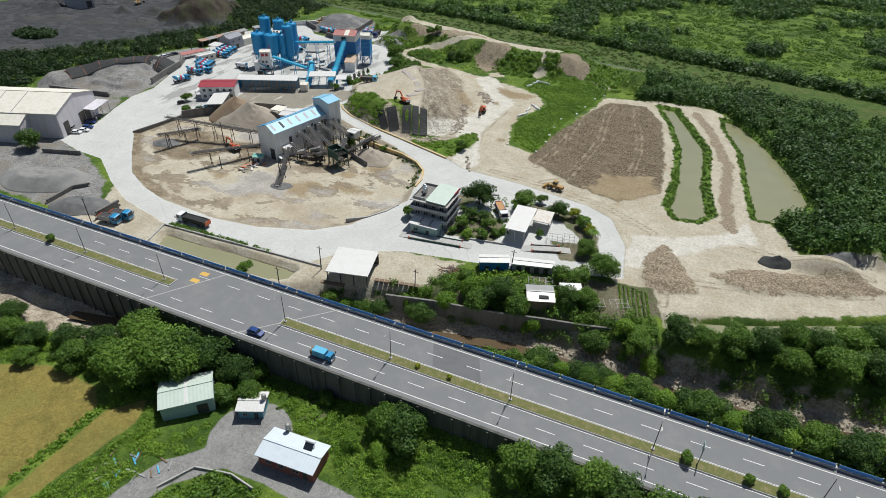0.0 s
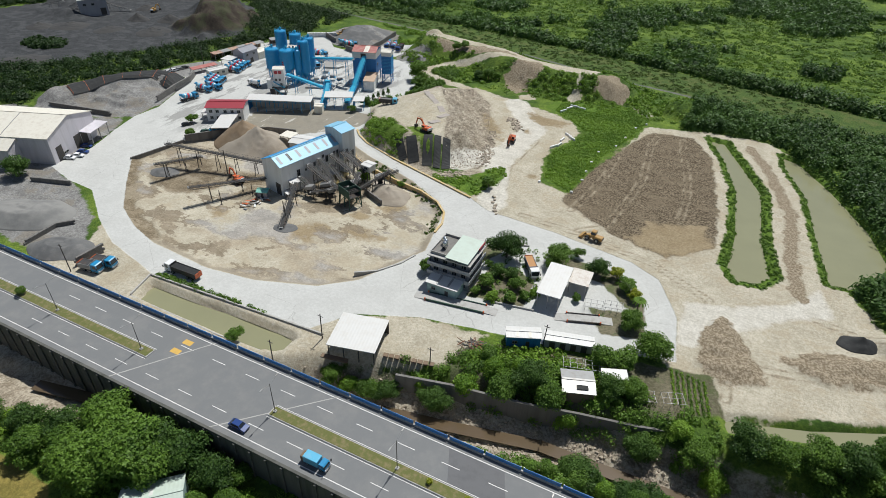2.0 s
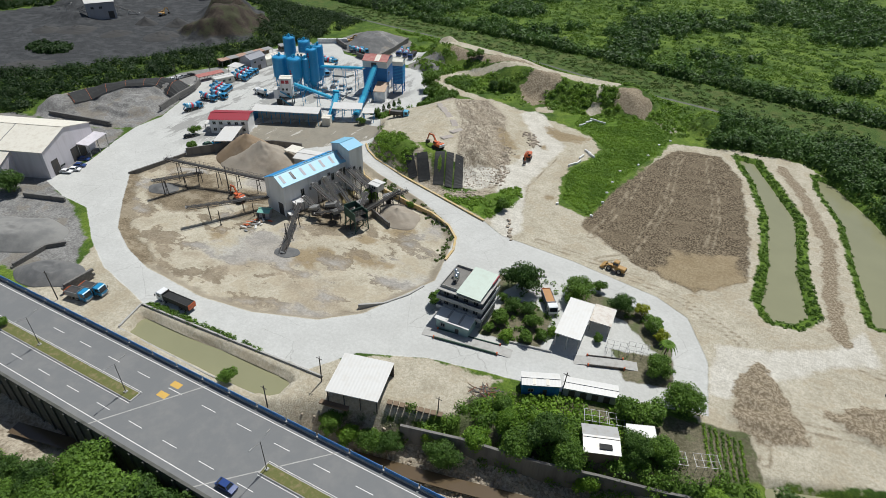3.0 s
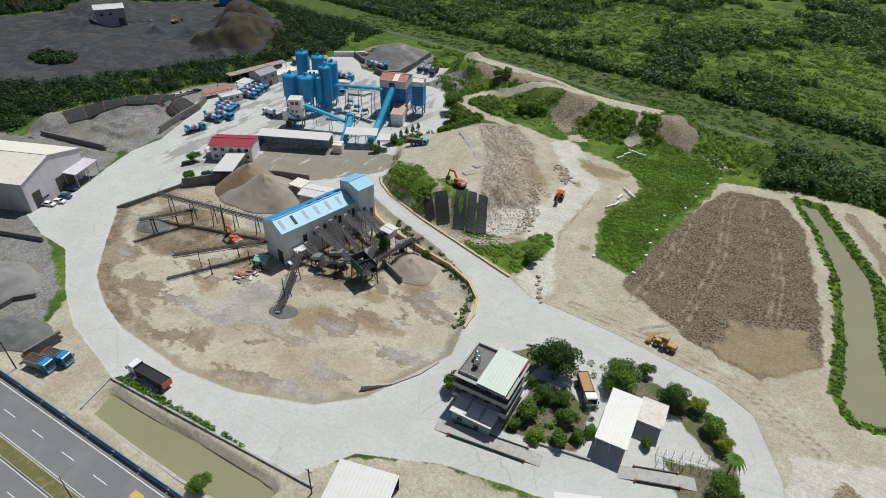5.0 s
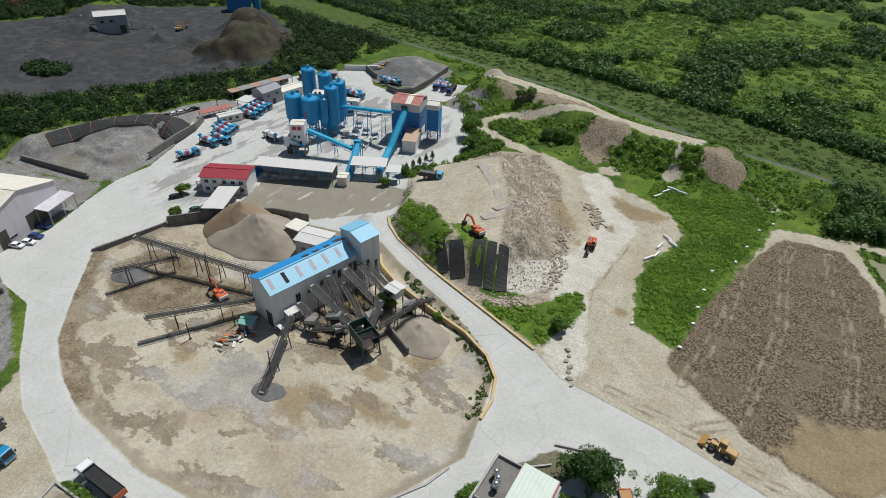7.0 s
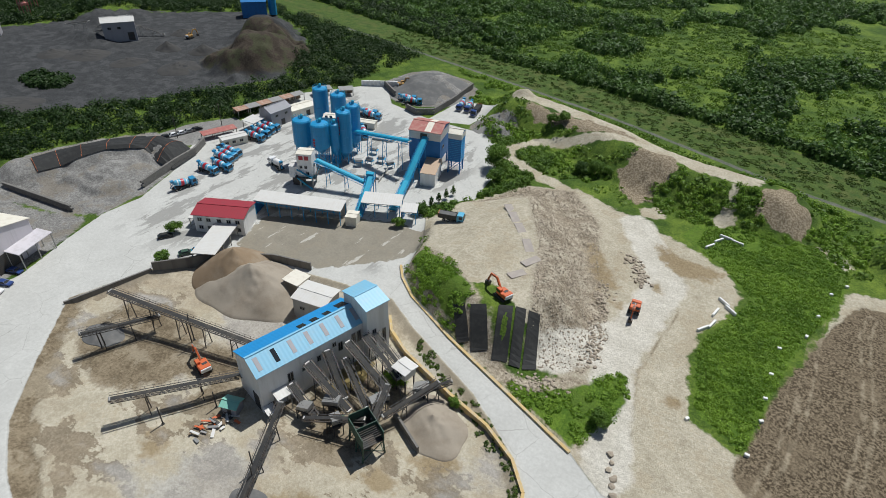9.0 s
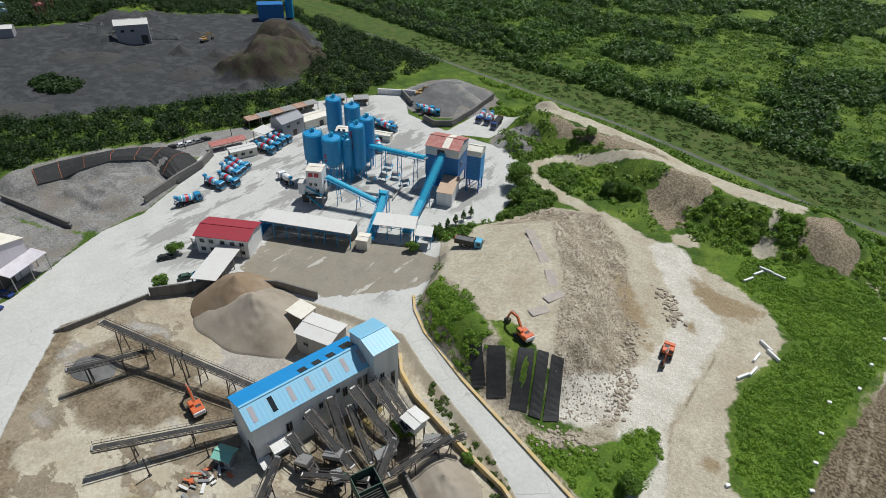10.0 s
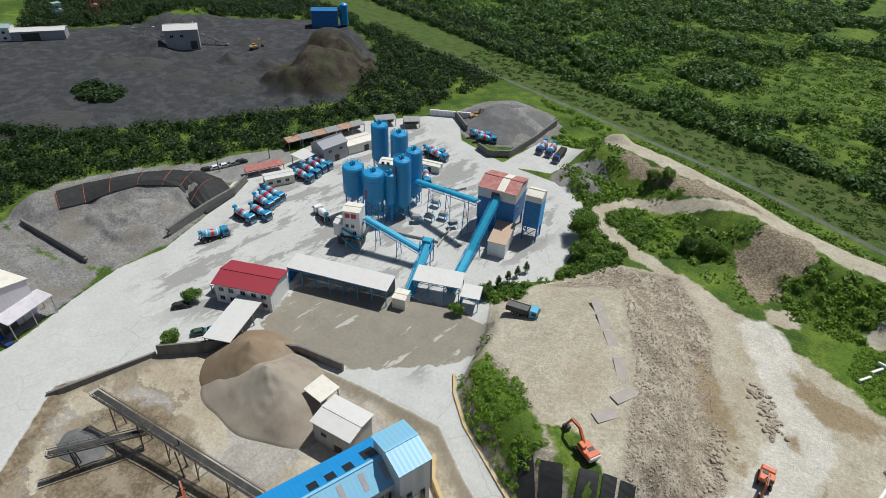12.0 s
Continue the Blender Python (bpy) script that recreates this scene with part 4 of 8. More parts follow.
x, y = scatter(-20, 190, 160, 420, 8500, lambda x, y: east_wood(x, y) & (lattice(x, y, 20, 23) > 0.12) & (y > 185 - 0.1 * x))
thicket("east_woods", x, y, 2.9, 4.8, 112, 0.52, WOODS, "dense green wood of mixed small trees and shrubs")
x, y = scatter(-420, 330, 330, 800, 11500, lambda x, y: east_wood(x, y) & seen(x, y) & ((lattice(x, y, 30, 24) > 0.36) | (inside(x, y, STRIP) > -13)) & (y > 380 - 0.28 * (x + 60)))
thicket("far_woods", x, y, 4.0, 4.8, 74, 0.85, WOODS, "far green wood with scattered clearings")
x, y = scatter(-420, 330, 300, 620, 11000, lambda x, y: wild(x, y, 0.5) & seen(x, y) & ((y > 352 - 0.25 * (x + 60)) | hills(x, y)))
thicket("scrub", x, y, 2.6, 1.1, 30, 0.55, SCRUB, "rough grass and low scrub over the open land")
x, y = scatter(-640, -255, 130, 470, 12000, lambda x, y: east_wood(x, y) & (x < -262) & (y > 150 - 0.4 * (x + 262)))
thicket("west_woods", x, y, 3.0, 3.6, 84, 0.46, WEST_LEAF_SHADED, "green scrub between the yard and the far quarry, darkened with cloud shade")
x, y = scatter(-300, 40, 300, 460, 6000, lambda x, y: (inside(x, y, STRIP) > 1) & (along(x, y, STRIP_ROAD, 3) < 0))
thicket("strip_tufts", x, y, 1.3, 0.35, 30, 0.32, STRIP_LEAF, "low rough growth on the broad green strip")
x, y = scatter(-240, -20, 295, 385, 3000, lambda x, y: wild(x, y, 1.0) & (lattice(x, y, 14, 25) > 0.58))
thicket("hill_shrubs", x, y, 1.5, 1.4, 80, 0.34, LEAF_LIGHT, "low shrubs on the grassy spoil heaps")
x, y = scatter(-170, -140, 225, 320, 900, lambda x, y: (np.hypot(x + 148, y - 244) > 9) & (inside(x, y, DIRT) < -0.5) & (inside(x, y, CONCRETE_YARD) < -0.5) & (along(x, y, PATH_DOWN, 3.2) < 0) & (along(x, y, PATH_LOOP, 3.2) < 0))
thicket("yard_edge_shrubs", x, y, 1.5, 1.5, 80, 0.33, LEAF, "green shrubs between the yard and the quarry")
x, y = scatter(-130, 140, 97, 140, 3000, lambda x, y: (along(x, y, RIVER, 6) < 0) & (y > 97.5) & (along(x, y, RIVER, 17) > 0) & (x > -62) & (inside(x, y, DITCH) < -1) & (lattice(x, y, 12, 26) > 0.15))
thicket("river_shrubs", x, y, 1.7, 1.9, 120, 0.25, LEAF, "thick green shrubs on the river banks")
x, y = scatter(-150, 70, 20, 78, 5200, lambda x, y: (inside(x, y, PADDY) < -2) & (inside(x, y, PADDY_B) < -1.5) & (along(x, y, LANE_SOUTH, 4.5) < 0) & (along(x, y, RIVER, 7) < 0) & (np.hypot(x + 69, y - 58) > 10.5) & (np.hypot((x + 56.6) / 1.7, y - 57) > 5.2) & ((np.hypot(x + 87, y - 59) > 8)) & (y < 74))
thicket("south_shrubs", x, y, 1.4, 0.9, 95, 0.18, LEAF_LIGHT, "bright green undergrowth below the highway")
x, y = scatter(-150, -74, 192, 232, 1500, lambda x, y: (np.maximum(inside(x, y, WEED_TOP), inside(x, y, WEED_LOW)) > 0.3) & (lattice(x, y, 5, 61) > 0.33))
thicket("bank_shrubs", x, y, 1.0, 0.5, 80, 0.2, LEAF_LIGHT, "weeds on the bank beside the concrete road")
x, y = scatter(-78, -34, 210, 318, 3400, lambda x, y: (inside(x, y, LAWN) > 0.5) & (lattice(x, y, 9, 41) > 0.06))
thicket("tall_grass", x, y, 1.1, 0.55, 56, 0.21, LEAF_LIGHT, "tall rough grass and weeds on the slope")
x, y = scatter(-14, 56, 180, 296, 6000, lambda x, y: ((inside(x, y, POND_A) < 0.6) & (inside(x, y, POND_A) > -2.6)) | ((inside(x, y, POND_B) < 0.4) & (inside(x, y, POND_B) > -2.2)))
thicket("pond_reeds", x, y, 0.6, 0.35, 36, 0.2, LEAF, "green weeds along the pond edges")
x, y = scatter(-130, -76, 165, 203, 1600, lambda x, y: (inside(x, y, PIT) > 0.4) & (inside(x, y, PIT) < 4.0) & (x + y > 75) & (lattice(x, y, 6, 62) > 0.5))
thicket("pit_weeds", x, y, 0.6, 0.35, 24, 0.24, STRIP_LEAF, "weeds on the sloping edge of the pit")
x, y = scatter(-430, 60, 350, 470, 7000, lambda x, y: (inside(x, y, STRIP) < -0.5) & (inside(x, y, STRIP) > -11) & (y > 400 - 0.2 * (x + 160)))
thicket("hedge_line", x, y, 2.8, 3.6, 60, 0.7, LEAF_DARK, "dark hedge of trees along the broad green strip")
x, y = scatter(-395, -355, 225, 249, 220, lambda x, y: np.hypot((x + 375) / 1.6, y - 237) < 8)
thicket("quarry_bushes", x, y, 2.6, 2.6, 50, 0.7, WEST_LEAF_SHADED, "bushes on the quarry floor")

# ---- building kit ----
def gable_house(name, m, length, width, eave, ridge, wall, roof, words, category, over=0.5, base=-0.3, skylights=(), windows=(), doors=(), ridge_at=0.5, group=""):
    """A house with its long side on local x; windows and doors are (side, along, sill, wide, high)."""
    h = thing(name, m, words, category, group)
    a, b = length / 2, width / 2
    ry = -b + width * ridge_at
    ring = [(-b, base), (b, base), (b, eave), (ry, ridge), (-b, eave)]
    g = Geo()
    n = 5
    g.add([(sx * a, y, z) for sx in (-1, 1) for y, z in ring], [tuple(reversed(range(5))), tuple(range(5, 10))] + [(i, (i + 1) % n, n + (i + 1) % n, n + i) for i in range(n)])
    part("wall", g, wall, h)
    slopes = []
    for edge, s in ((-b - over, -1), (b + over, 1)):
        drop = (ridge - eave) / max(0.1, abs((-b if s < 0 else b) - ry)) * over
        lift = 0.1
        pts = [(-a - over, edge, eave - drop + lift), (a + over, edge, eave - drop + lift), (a + over, ry, ridge + lift), (-a - over, ry, ridge + lift)]
        g = Geo().sheet(pts if s < 0 else pts[::-1], 0.14)
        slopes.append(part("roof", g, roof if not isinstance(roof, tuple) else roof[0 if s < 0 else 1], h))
    part("ridge_cap", Geo().box(0, ry, ridge + 0.1, length + 2 * over, 0.5, 0.1), roof if not isinstance(roof, tuple) else roof[0], h)
    for k, (s, x, t, wx, wt, mat) in enumerate(skylights):
        b0 = -b if s < 0 else b
        p = lambda u, f: (u, b0 + (ry - b0) * f, eave + (ridge - eave) * f + 0.16)
        part("skylight", Geo().sheet([p(x - wx, t - wt), p(x + wx, t - wt), p(x + wx, t + wt), p(x - wx, t + wt)], 0.08), mat, slopes[0 if s < 0 else 1], "dull translucent strip in the roof")
    for kind, items in (("window", windows), ("door", doors)):
        for side, at, sill, wide, high in items:
            turn = {"s": pose(at, -b, 0, 0, 0, 0), "n": pose(at, b, 0, 0, 0, 180), "w": pose(-a, at, 0, 0, 0, -90), "e": pose(a, at, 0, 0, 0, 90)}[side]
            w = part(kind, opening_mesh(wide, high, kind), None, h, m=turn @ pose(0, 0, sill))
            if kind == "window":
                part("pane", pane_mesh(wide, high), None, w)
    return h


OPENINGS = {}


def opening_mesh(wide, high, kind):
    key = (wide, high, kind)
    if key not in OPENINGS:
        g = Geo()
        if kind == "window":
            for x in (-wide / 2, 0, wide / 2):
                g.box(x, -0.05, 0, 0.09, 0.16, high)
            for z in (-0.05, high - 0.05):
                g.box(0, -0.05, z, wide + 0.1, 0.2, 0.1)
            mat = GREY_STEEL
        else:
            n = max(4, int(high / 0.25))
            pts = [(0.06, 0.0)] + [(-0.06 - 0.05 * (i % 2), high * i / n) for i in range(n + 1)] + [(0.06, high)]
            k = len(pts)
            g.add([(s * wide / 2, y, z) for s in (-1, 1) for y, z in pts], [tuple(range(k)), tuple(reversed(range(k, 2 * k)))] + [(i, k + i, k + (i + 1) % k, (i + 1) % k) for i in range(k)])
            mat = DARK_STEEL
        me = g.mesh(kind)
        me.materials.append(mat)
        OPENINGS[key] = me
    return OPENINGS[key]


def pane_mesh(wide, high):
    key = (wide, high, "pane")
    if key not in OPENINGS:
        me = Geo().box(0, -0.01, 0.02, wide - 0.1, 0.05, high - 0.08).mesh("pane")
        me.materials.append(GLASS_DARK)
        OPENINGS[key] = me
    return OPENINGS[key]


def canopy(name, m, length, width, high, roof, words, posts=3, slope=0.4, walls=None, category="canopy", steel=None, base=0.0):
    """An open shelter: a pitched sheet on posts with beams, and a back wall where asked."""
    h = thing(name, m, words, category)
    steel = steel or GREY_STEEL
    a, b = length / 2, width / 2
    part("roof", Geo().sheet([(-a, -b, high), (a, -b, high), (a, b, high + slope), (-a, b, high + slope)], 0.22), roof, h)
    for i in range(posts):
        x = -a + 0.4 + (length - 0.8) * i / (posts - 1)
        for y, top in ((-b + 0.3, high), (b - 0.3, high + slope)):
            part("post", Geo().box(x, y, base - 0.2, 0.22, 0.22, top - base), steel, h)
        part("beam", Geo().beam((x, -b + 0.3, high - 0.35), (x, b - 0.3, high + slope - 0.35), 0.15, 0.25), steel, h)
    if walls:
        part("back_wall", Geo().box(0, b - 0.15, base - 0.2, length - 0.2, 0.16, high - base - 0.2), walls, h)
    return h


def conveyor(p, q, words, wide=1.1, cover=None, legs=2, floor=-1.2, steel=None, deep=0.7, rail=True, name="conveyor"):
    """A belt conveyor from p (low) to q (high): truss, belt or cover, idlers and trestles."""
    p, q = Vector(p), Vector(q)
    steel = steel or DARK_STEEL
    d = (q - p).normalized()
    side = d.cross(Vector((0, 0, 1))).normalized()
    up = side.cross(d)
    h = thing(name, Matrix.Translation(p), words, "conveyor", "belt conveyors")
    span = (q - p).length
    o = Vector((0, 0, 0))
    for s in (-1, 1):
        g = Geo()
        e = side * (s * wide / 2)
        g.beam(e, e + d * span, 0.1, 0.16).beam(e - up * deep, e + d * span - up * deep, 0.1, 0.12)
        n = max(3, int(span / 1.6))
        for i in range(n):
            a0, a1 = d * (span * i / n), d * (span * (i + 1) / n)
            g.beam(e + a0, e + a1 - up * deep, 0.06, 0.06)
            g.beam(e + a0, e + a0 - up * deep, 0.06, 0.06)
        part("truss", g, steel, h)
        if rail:
            g = Geo()
            f = side * (s * (wide / 2 + 0.45))
            g.beam(f + up * 0.9, f + d * span + up * 0.9, 0.04, 0.04).beam(f + up * 0.1, f + d * span + up * 0.1, 0.22, 0.03)
            for i in range(n + 1):
                g.beam(f + d * (span * i / n), f + d * (span * i / n) + up * 0.9, 0.05, 0.05)
            part("walkway", g, steel, h)
    if cover:
        g = Geo()
        r = wide / 2 + 0.1
        ring = [(-r, 0.0), (-r, 0.45), (-r * 0.6, 0.8), (r * 0.6, 0.8), (r, 0.45), (r, 0.0)]
        vs = [side * a + up * b + d * t for t in (0.3, span - 0.3) for a, b in ring]
        g.add(vs, [tuple(range(6)), tuple(reversed(range(6, 12)))] + [(i, (i + 1) % 6, 6 + (i + 1) % 6, 6 + i) for i in range(6)])
        part("cover", g, cover, h)
    else:
        part("belt", Geo().beam(up * 0.16, d * span + up * 0.16, wide * 0.82, 0.07), BELT, h)
        g = Geo()
        for i in range(int(span / 1.2)):
            c = d * (i * 1.2 + 0.4) + up * 0.06
            g.beam(c - side * wide * 0.48, c + side * wide * 0.48, 0.12, 0.1)
        tagged(part("idlers", g, DARK_STEEL, h), "", "", "", "stuff")
    for end in (0.0, span):
        c = d * end + up * 0.0
        part("drum", Geo().tube(c - side * wide * 0.5, c + side * wide * 0.5, 0.28, None, 12), GREY_STEEL, h)
    for i in range(legs):
        c = d * (span * (i + 1) / (legs + 0.6))
        foot = floor - (p.z + c.z) - 0.2
        g = Geo()
        for s in (-1, 1):
            g.beam(c + side * s * wide * 0.5 - up * deep, Vector((c.x, c.y, c.z + foot)) + side * s * (wide * 0.5 + 0.5), 0.18, 0.18)
        g.beam(c + side * wide * 0.7 + Vector((0, 0, foot * 0.5)), c - side * wide * 0.7 + Vector((0, 0, foot * 0.5)), 0.1, 0.1)
        g.beam(c + side * wide * 0.5 - up * deep, c - side * wide * 0.85 + Vector((0, 0, foot * 0.8)), 0.08, 0.08)
        part("trestle", g, steel, h)
    return h


# ---- vehicles ----
WHEELS = {}


def wheel(parent, x, y, r, w):
    key = (r, w)
    if key not in WHEELS:
        t = Geo().tube((0, -w / 2, 0), (0, w / 2, 0), r, None, 14).mesh("tyre")
        t.materials.append(TYRE)
        k = Geo().tube((0, -w / 2 - 0.02, 0), (0, w / 2 + 0.02, 0), r * 0.55, None, 10).mesh("rim")
        k.materials.append(GREY_STEEL)
        WHEELS[key] = (t, k)
    t = part("wheel", WHEELS[key][0], None, parent, m=pose(x, y, r))
    part("rim", WHEELS[key][1], None, t)


def truck_cab(parent, x, wide, high, colour, deep=2.2):
    """A flat-fronted cab with windscreen, side windows, bumper and mirrors; front at +x."""
    g = Geo()
    ring = [(x, 0.55), (x + deep, 0.55), (x + deep, 1.5), (x + deep - 0.25, high - 0.15), (x + deep - 0.5, high), (x + 0.1, high), (x, high - 0.15)]
    n = len(ring)
    g.add([(px, s * wide / 2, pz) for s in (-1, 1) for px, pz in ring], [tuple(range(n)), tuple(reversed(range(n, 2 * n)))] + [(i, n + i, n + (i + 1) % n, (i + 1) % n) for i in range(n)])
    cab = part("cab", g, colour, parent)
    part("windscreen", Geo().sheet([(x + deep + 0.02, -wide * 0.44, 1.55), (x + deep + 0.02, wide * 0.44, 1.55), (x + deep - 0.2, wide * 0.42, high - 0.25), (x + deep - 0.2, -wide * 0.42, high - 0.25)], 0.04), GLASS_DARK, cab)
    for s in (-1, 1):
        part("side_window", Geo().box(x + deep * 0.55, s * wide / 2, 1.6, deep * 0.5, 0.05, high - 2.0), GLASS_DARK, cab)
        part("mirror", Geo().box(x + deep + 0.1, s * (wide / 2 + 0.2), 1.6, 0.12, 0.25, 0.7), BLACK, cab)
        part("headlight", Geo().box(x + deep, s * wide * 0.36, 0.75, 0.08, 0.35, 0.2), CAR_WHITE, cab)
    part("bumper", Geo().box(x + deep + 0.02, 0, 0.35, 0.2, wide, 0.35), GREY_STEEL, parent)
    return cab


def mixer_truck(m, words="concrete mixer truck with a blue cab and red-banded drum", cab_paint=None, plain=False):
    v = thing("mixer_truck", m, words, "mixer truck", "parked concrete mixer trucks")
    part("chassis", Geo().box(-0.3, 0, 0.7, 8.4, 0.9, 0.35).box(-0.8, 0, 0.95, 6.2, 2.2, 0.12), DARK_STEEL, v)
    truck_cab(v, 2.1, 2.45, 2.9, cab_paint or TRUCK_BLUE)
    for x in (3.2, 1.6, -2.0, -3.3):
        for s in (-1, 1):
            wheel(v, x, s * 1.02, 0.5, 0.42)
    tilt = pose(-0.95, 0, 2.35, 0, 11, 0)
    body = [(0.55, 2.6), (0.95, 2.3), (1.22, 1.0), (1.22, -0.6), (1.0, -1.8), (0.6, -2.7)]

    def ring(pairs):
        g = Geo()
        n = 16
        vs = [tilt @ Vector((x, r * math.cos(6.28319 * i / n), r * math.sin(6.28319 * i / n))) for r, x in pairs for i in range(n)]
        fs = [(k * n + i, k * n + (i + 1) % n, (k + 1) * n + (i + 1) % n, (k + 1) * n + i) for k in range(len(pairs) - 1) for i in range(n)]
        return g.add(vs, fs + [tuple(range(n)), tuple(range((len(pairs) - 1) * n, len(pairs) * n))])

    drum = part("drum", ring(body), DRUM_BLUE if not plain else WHITE_WALL, v, smooth=True)
    if not plain:
        part("drum_band", ring([(1.245, 0.75), (1.245, -0.35)]), DRUM_RED, drum, "red band round the drum")
        part("drum_ring", ring([(1.13, -1.25), (1.07, -1.55)]), CAR_WHITE, drum, "white ring round the drum")
        part("drum_ring", ring([(1.14, 1.5), (1.06, 1.85)]), CAR_WHITE, drum, "white ring round the drum")
    part("hopper", Geo().slab([(-4.4, -0.6), (-3.4, -0.5), (-3.4, 0.5), (-4.4, 0.6)], [3.2] * 4, [3.9] * 4), TRUCK_BLUE, v)
    part("chute", Geo().beam((-4.0, 0, 2.4), (-4.9, 0.2, 1.2), 0.5, 0.15), TRUCK_BLUE, v)
    part("frame", Geo().beam((-3.6, -0.9, 1.0), (-3.7, -0.5, 3.2), 0.14, 0.14).beam((-3.6, 0.9, 1.0), (-3.7, 0.5, 3.2), 0.14, 0.14).beam((1.7, -0.8, 1.0), (1.7, 0.8, 2.0), 0.3, 0.3), TRUCK_BLUE, v)
    part("ladder", Geo().beam((-4.3, 0.9, 0.8), (-4.2, 0.8, 3.3), 0.35, 0.06), GREY_STEEL, v)
    return v


def tipper(m, words, cab_paint, body_paint, load, length=10.4):
    v = thing("dump_truck", m, words, "dump truck")
    f = length / 2
    part("chassis", Geo().box(0, 0, 0.65, length - 0.4, 0.9, 0.35), DARK_STEEL, v)
    truck_cab(v, f - 2.3, 2.5, 3.0, cab_paint)
    for x in (f - 1.3, f - 3.0, -f + 3.4, -f + 2.0):
        for s in (-1, 1):
            wheel(v, x, s * 1.04, 0.52, 0.42)
    x0, x1 = -f + 0.1, f - 2.6
    body = part("tipping_body", Geo().box((x0 + x1) / 2, -1.2, 1.15, x1 - x0, 0.1, 1.5).box((x0 + x1) / 2, 1.2, 1.15, x1 - x0, 0.1, 1.5).box(x1, 0, 1.15, 0.1, 2.5, 1.9).box((x0 + x1) / 2, 0, 1.05, x1 - x0, 2.5, 0.15), body_paint, v)
    part("tailgate", Geo().box(x0, 0, 1.15, 0.12, 2.5, 1.5), ORANGE, body)
    for i in range(7):
        for e in (-1, 1):
            part("rib", Geo().box(x0 + 0.5 + i * (x1 - x0 - 1) / 6, e * 1.28, 1.15, 0.12, 0.08, 1.45), body_paint, body)
    part("load", Geo().sheet([(x0 + 0.05, -1.15, 2.45), (x1 - 0.05, -1.15, 2.45), (x1 - 0.05, 1.15, 2.5), (x0 + 0.05, 1.15, 2.5)], 0.4), load, v)
    return v


def car(m, paint_mat, words):
    v = thing("car", m, words, "car", "parked cars")
    ring = [(-2.1, 0.35), (2.1, 0.35), (2.15, 0.75), (1.2, 0.95), (0.55, 1.45), (-1.2, 1.48), (-1.9, 0.98), (-2.15, 0.9)]
    g = Geo()
    n = len(ring)
    g.add([(x, s * (0.86 if z < 1.2 else 0.68), z) for s in (-1, 1) for x, z in ring], [tuple(range(n)), tuple(reversed(range(n, 2 * n)))] + [(i, n + i, n + (i + 1) % n, (i + 1) % n) for i in range(n)])
    b = part("body", g, paint_mat, v)
    part("windscreen", Geo().sheet([(1.14, -0.7, 1.02), (1.14, 0.7, 1.02), (0.62, 0.62, 1.44), (0.62, -0.62, 1.44)], 0.03), GLASS_DARK, b)
    part("rear_window", Geo().sheet([(-1.9, 0.7, 1.04), (-1.9, -0.7, 1.04), (-1.27, -0.62, 1.48), (-1.27, 0.62, 1.48)], 0.03), GLASS_DARK, b)
    for s in (-1, 1):
        part("side_window", Geo().sheet([(0.8, s * 0.87, 1.0), (-1.4, s * 0.87, 1.0), (-1.0, s * 0.7, 1.4), (0.4, s * 0.7, 1.4)], 0.03), GLASS_DARK, b)
    for x in (1.3, -1.3):
        for s in (-1, 1):
            wheel(v, x, s * 0.76, 0.32, 0.22)
    return v


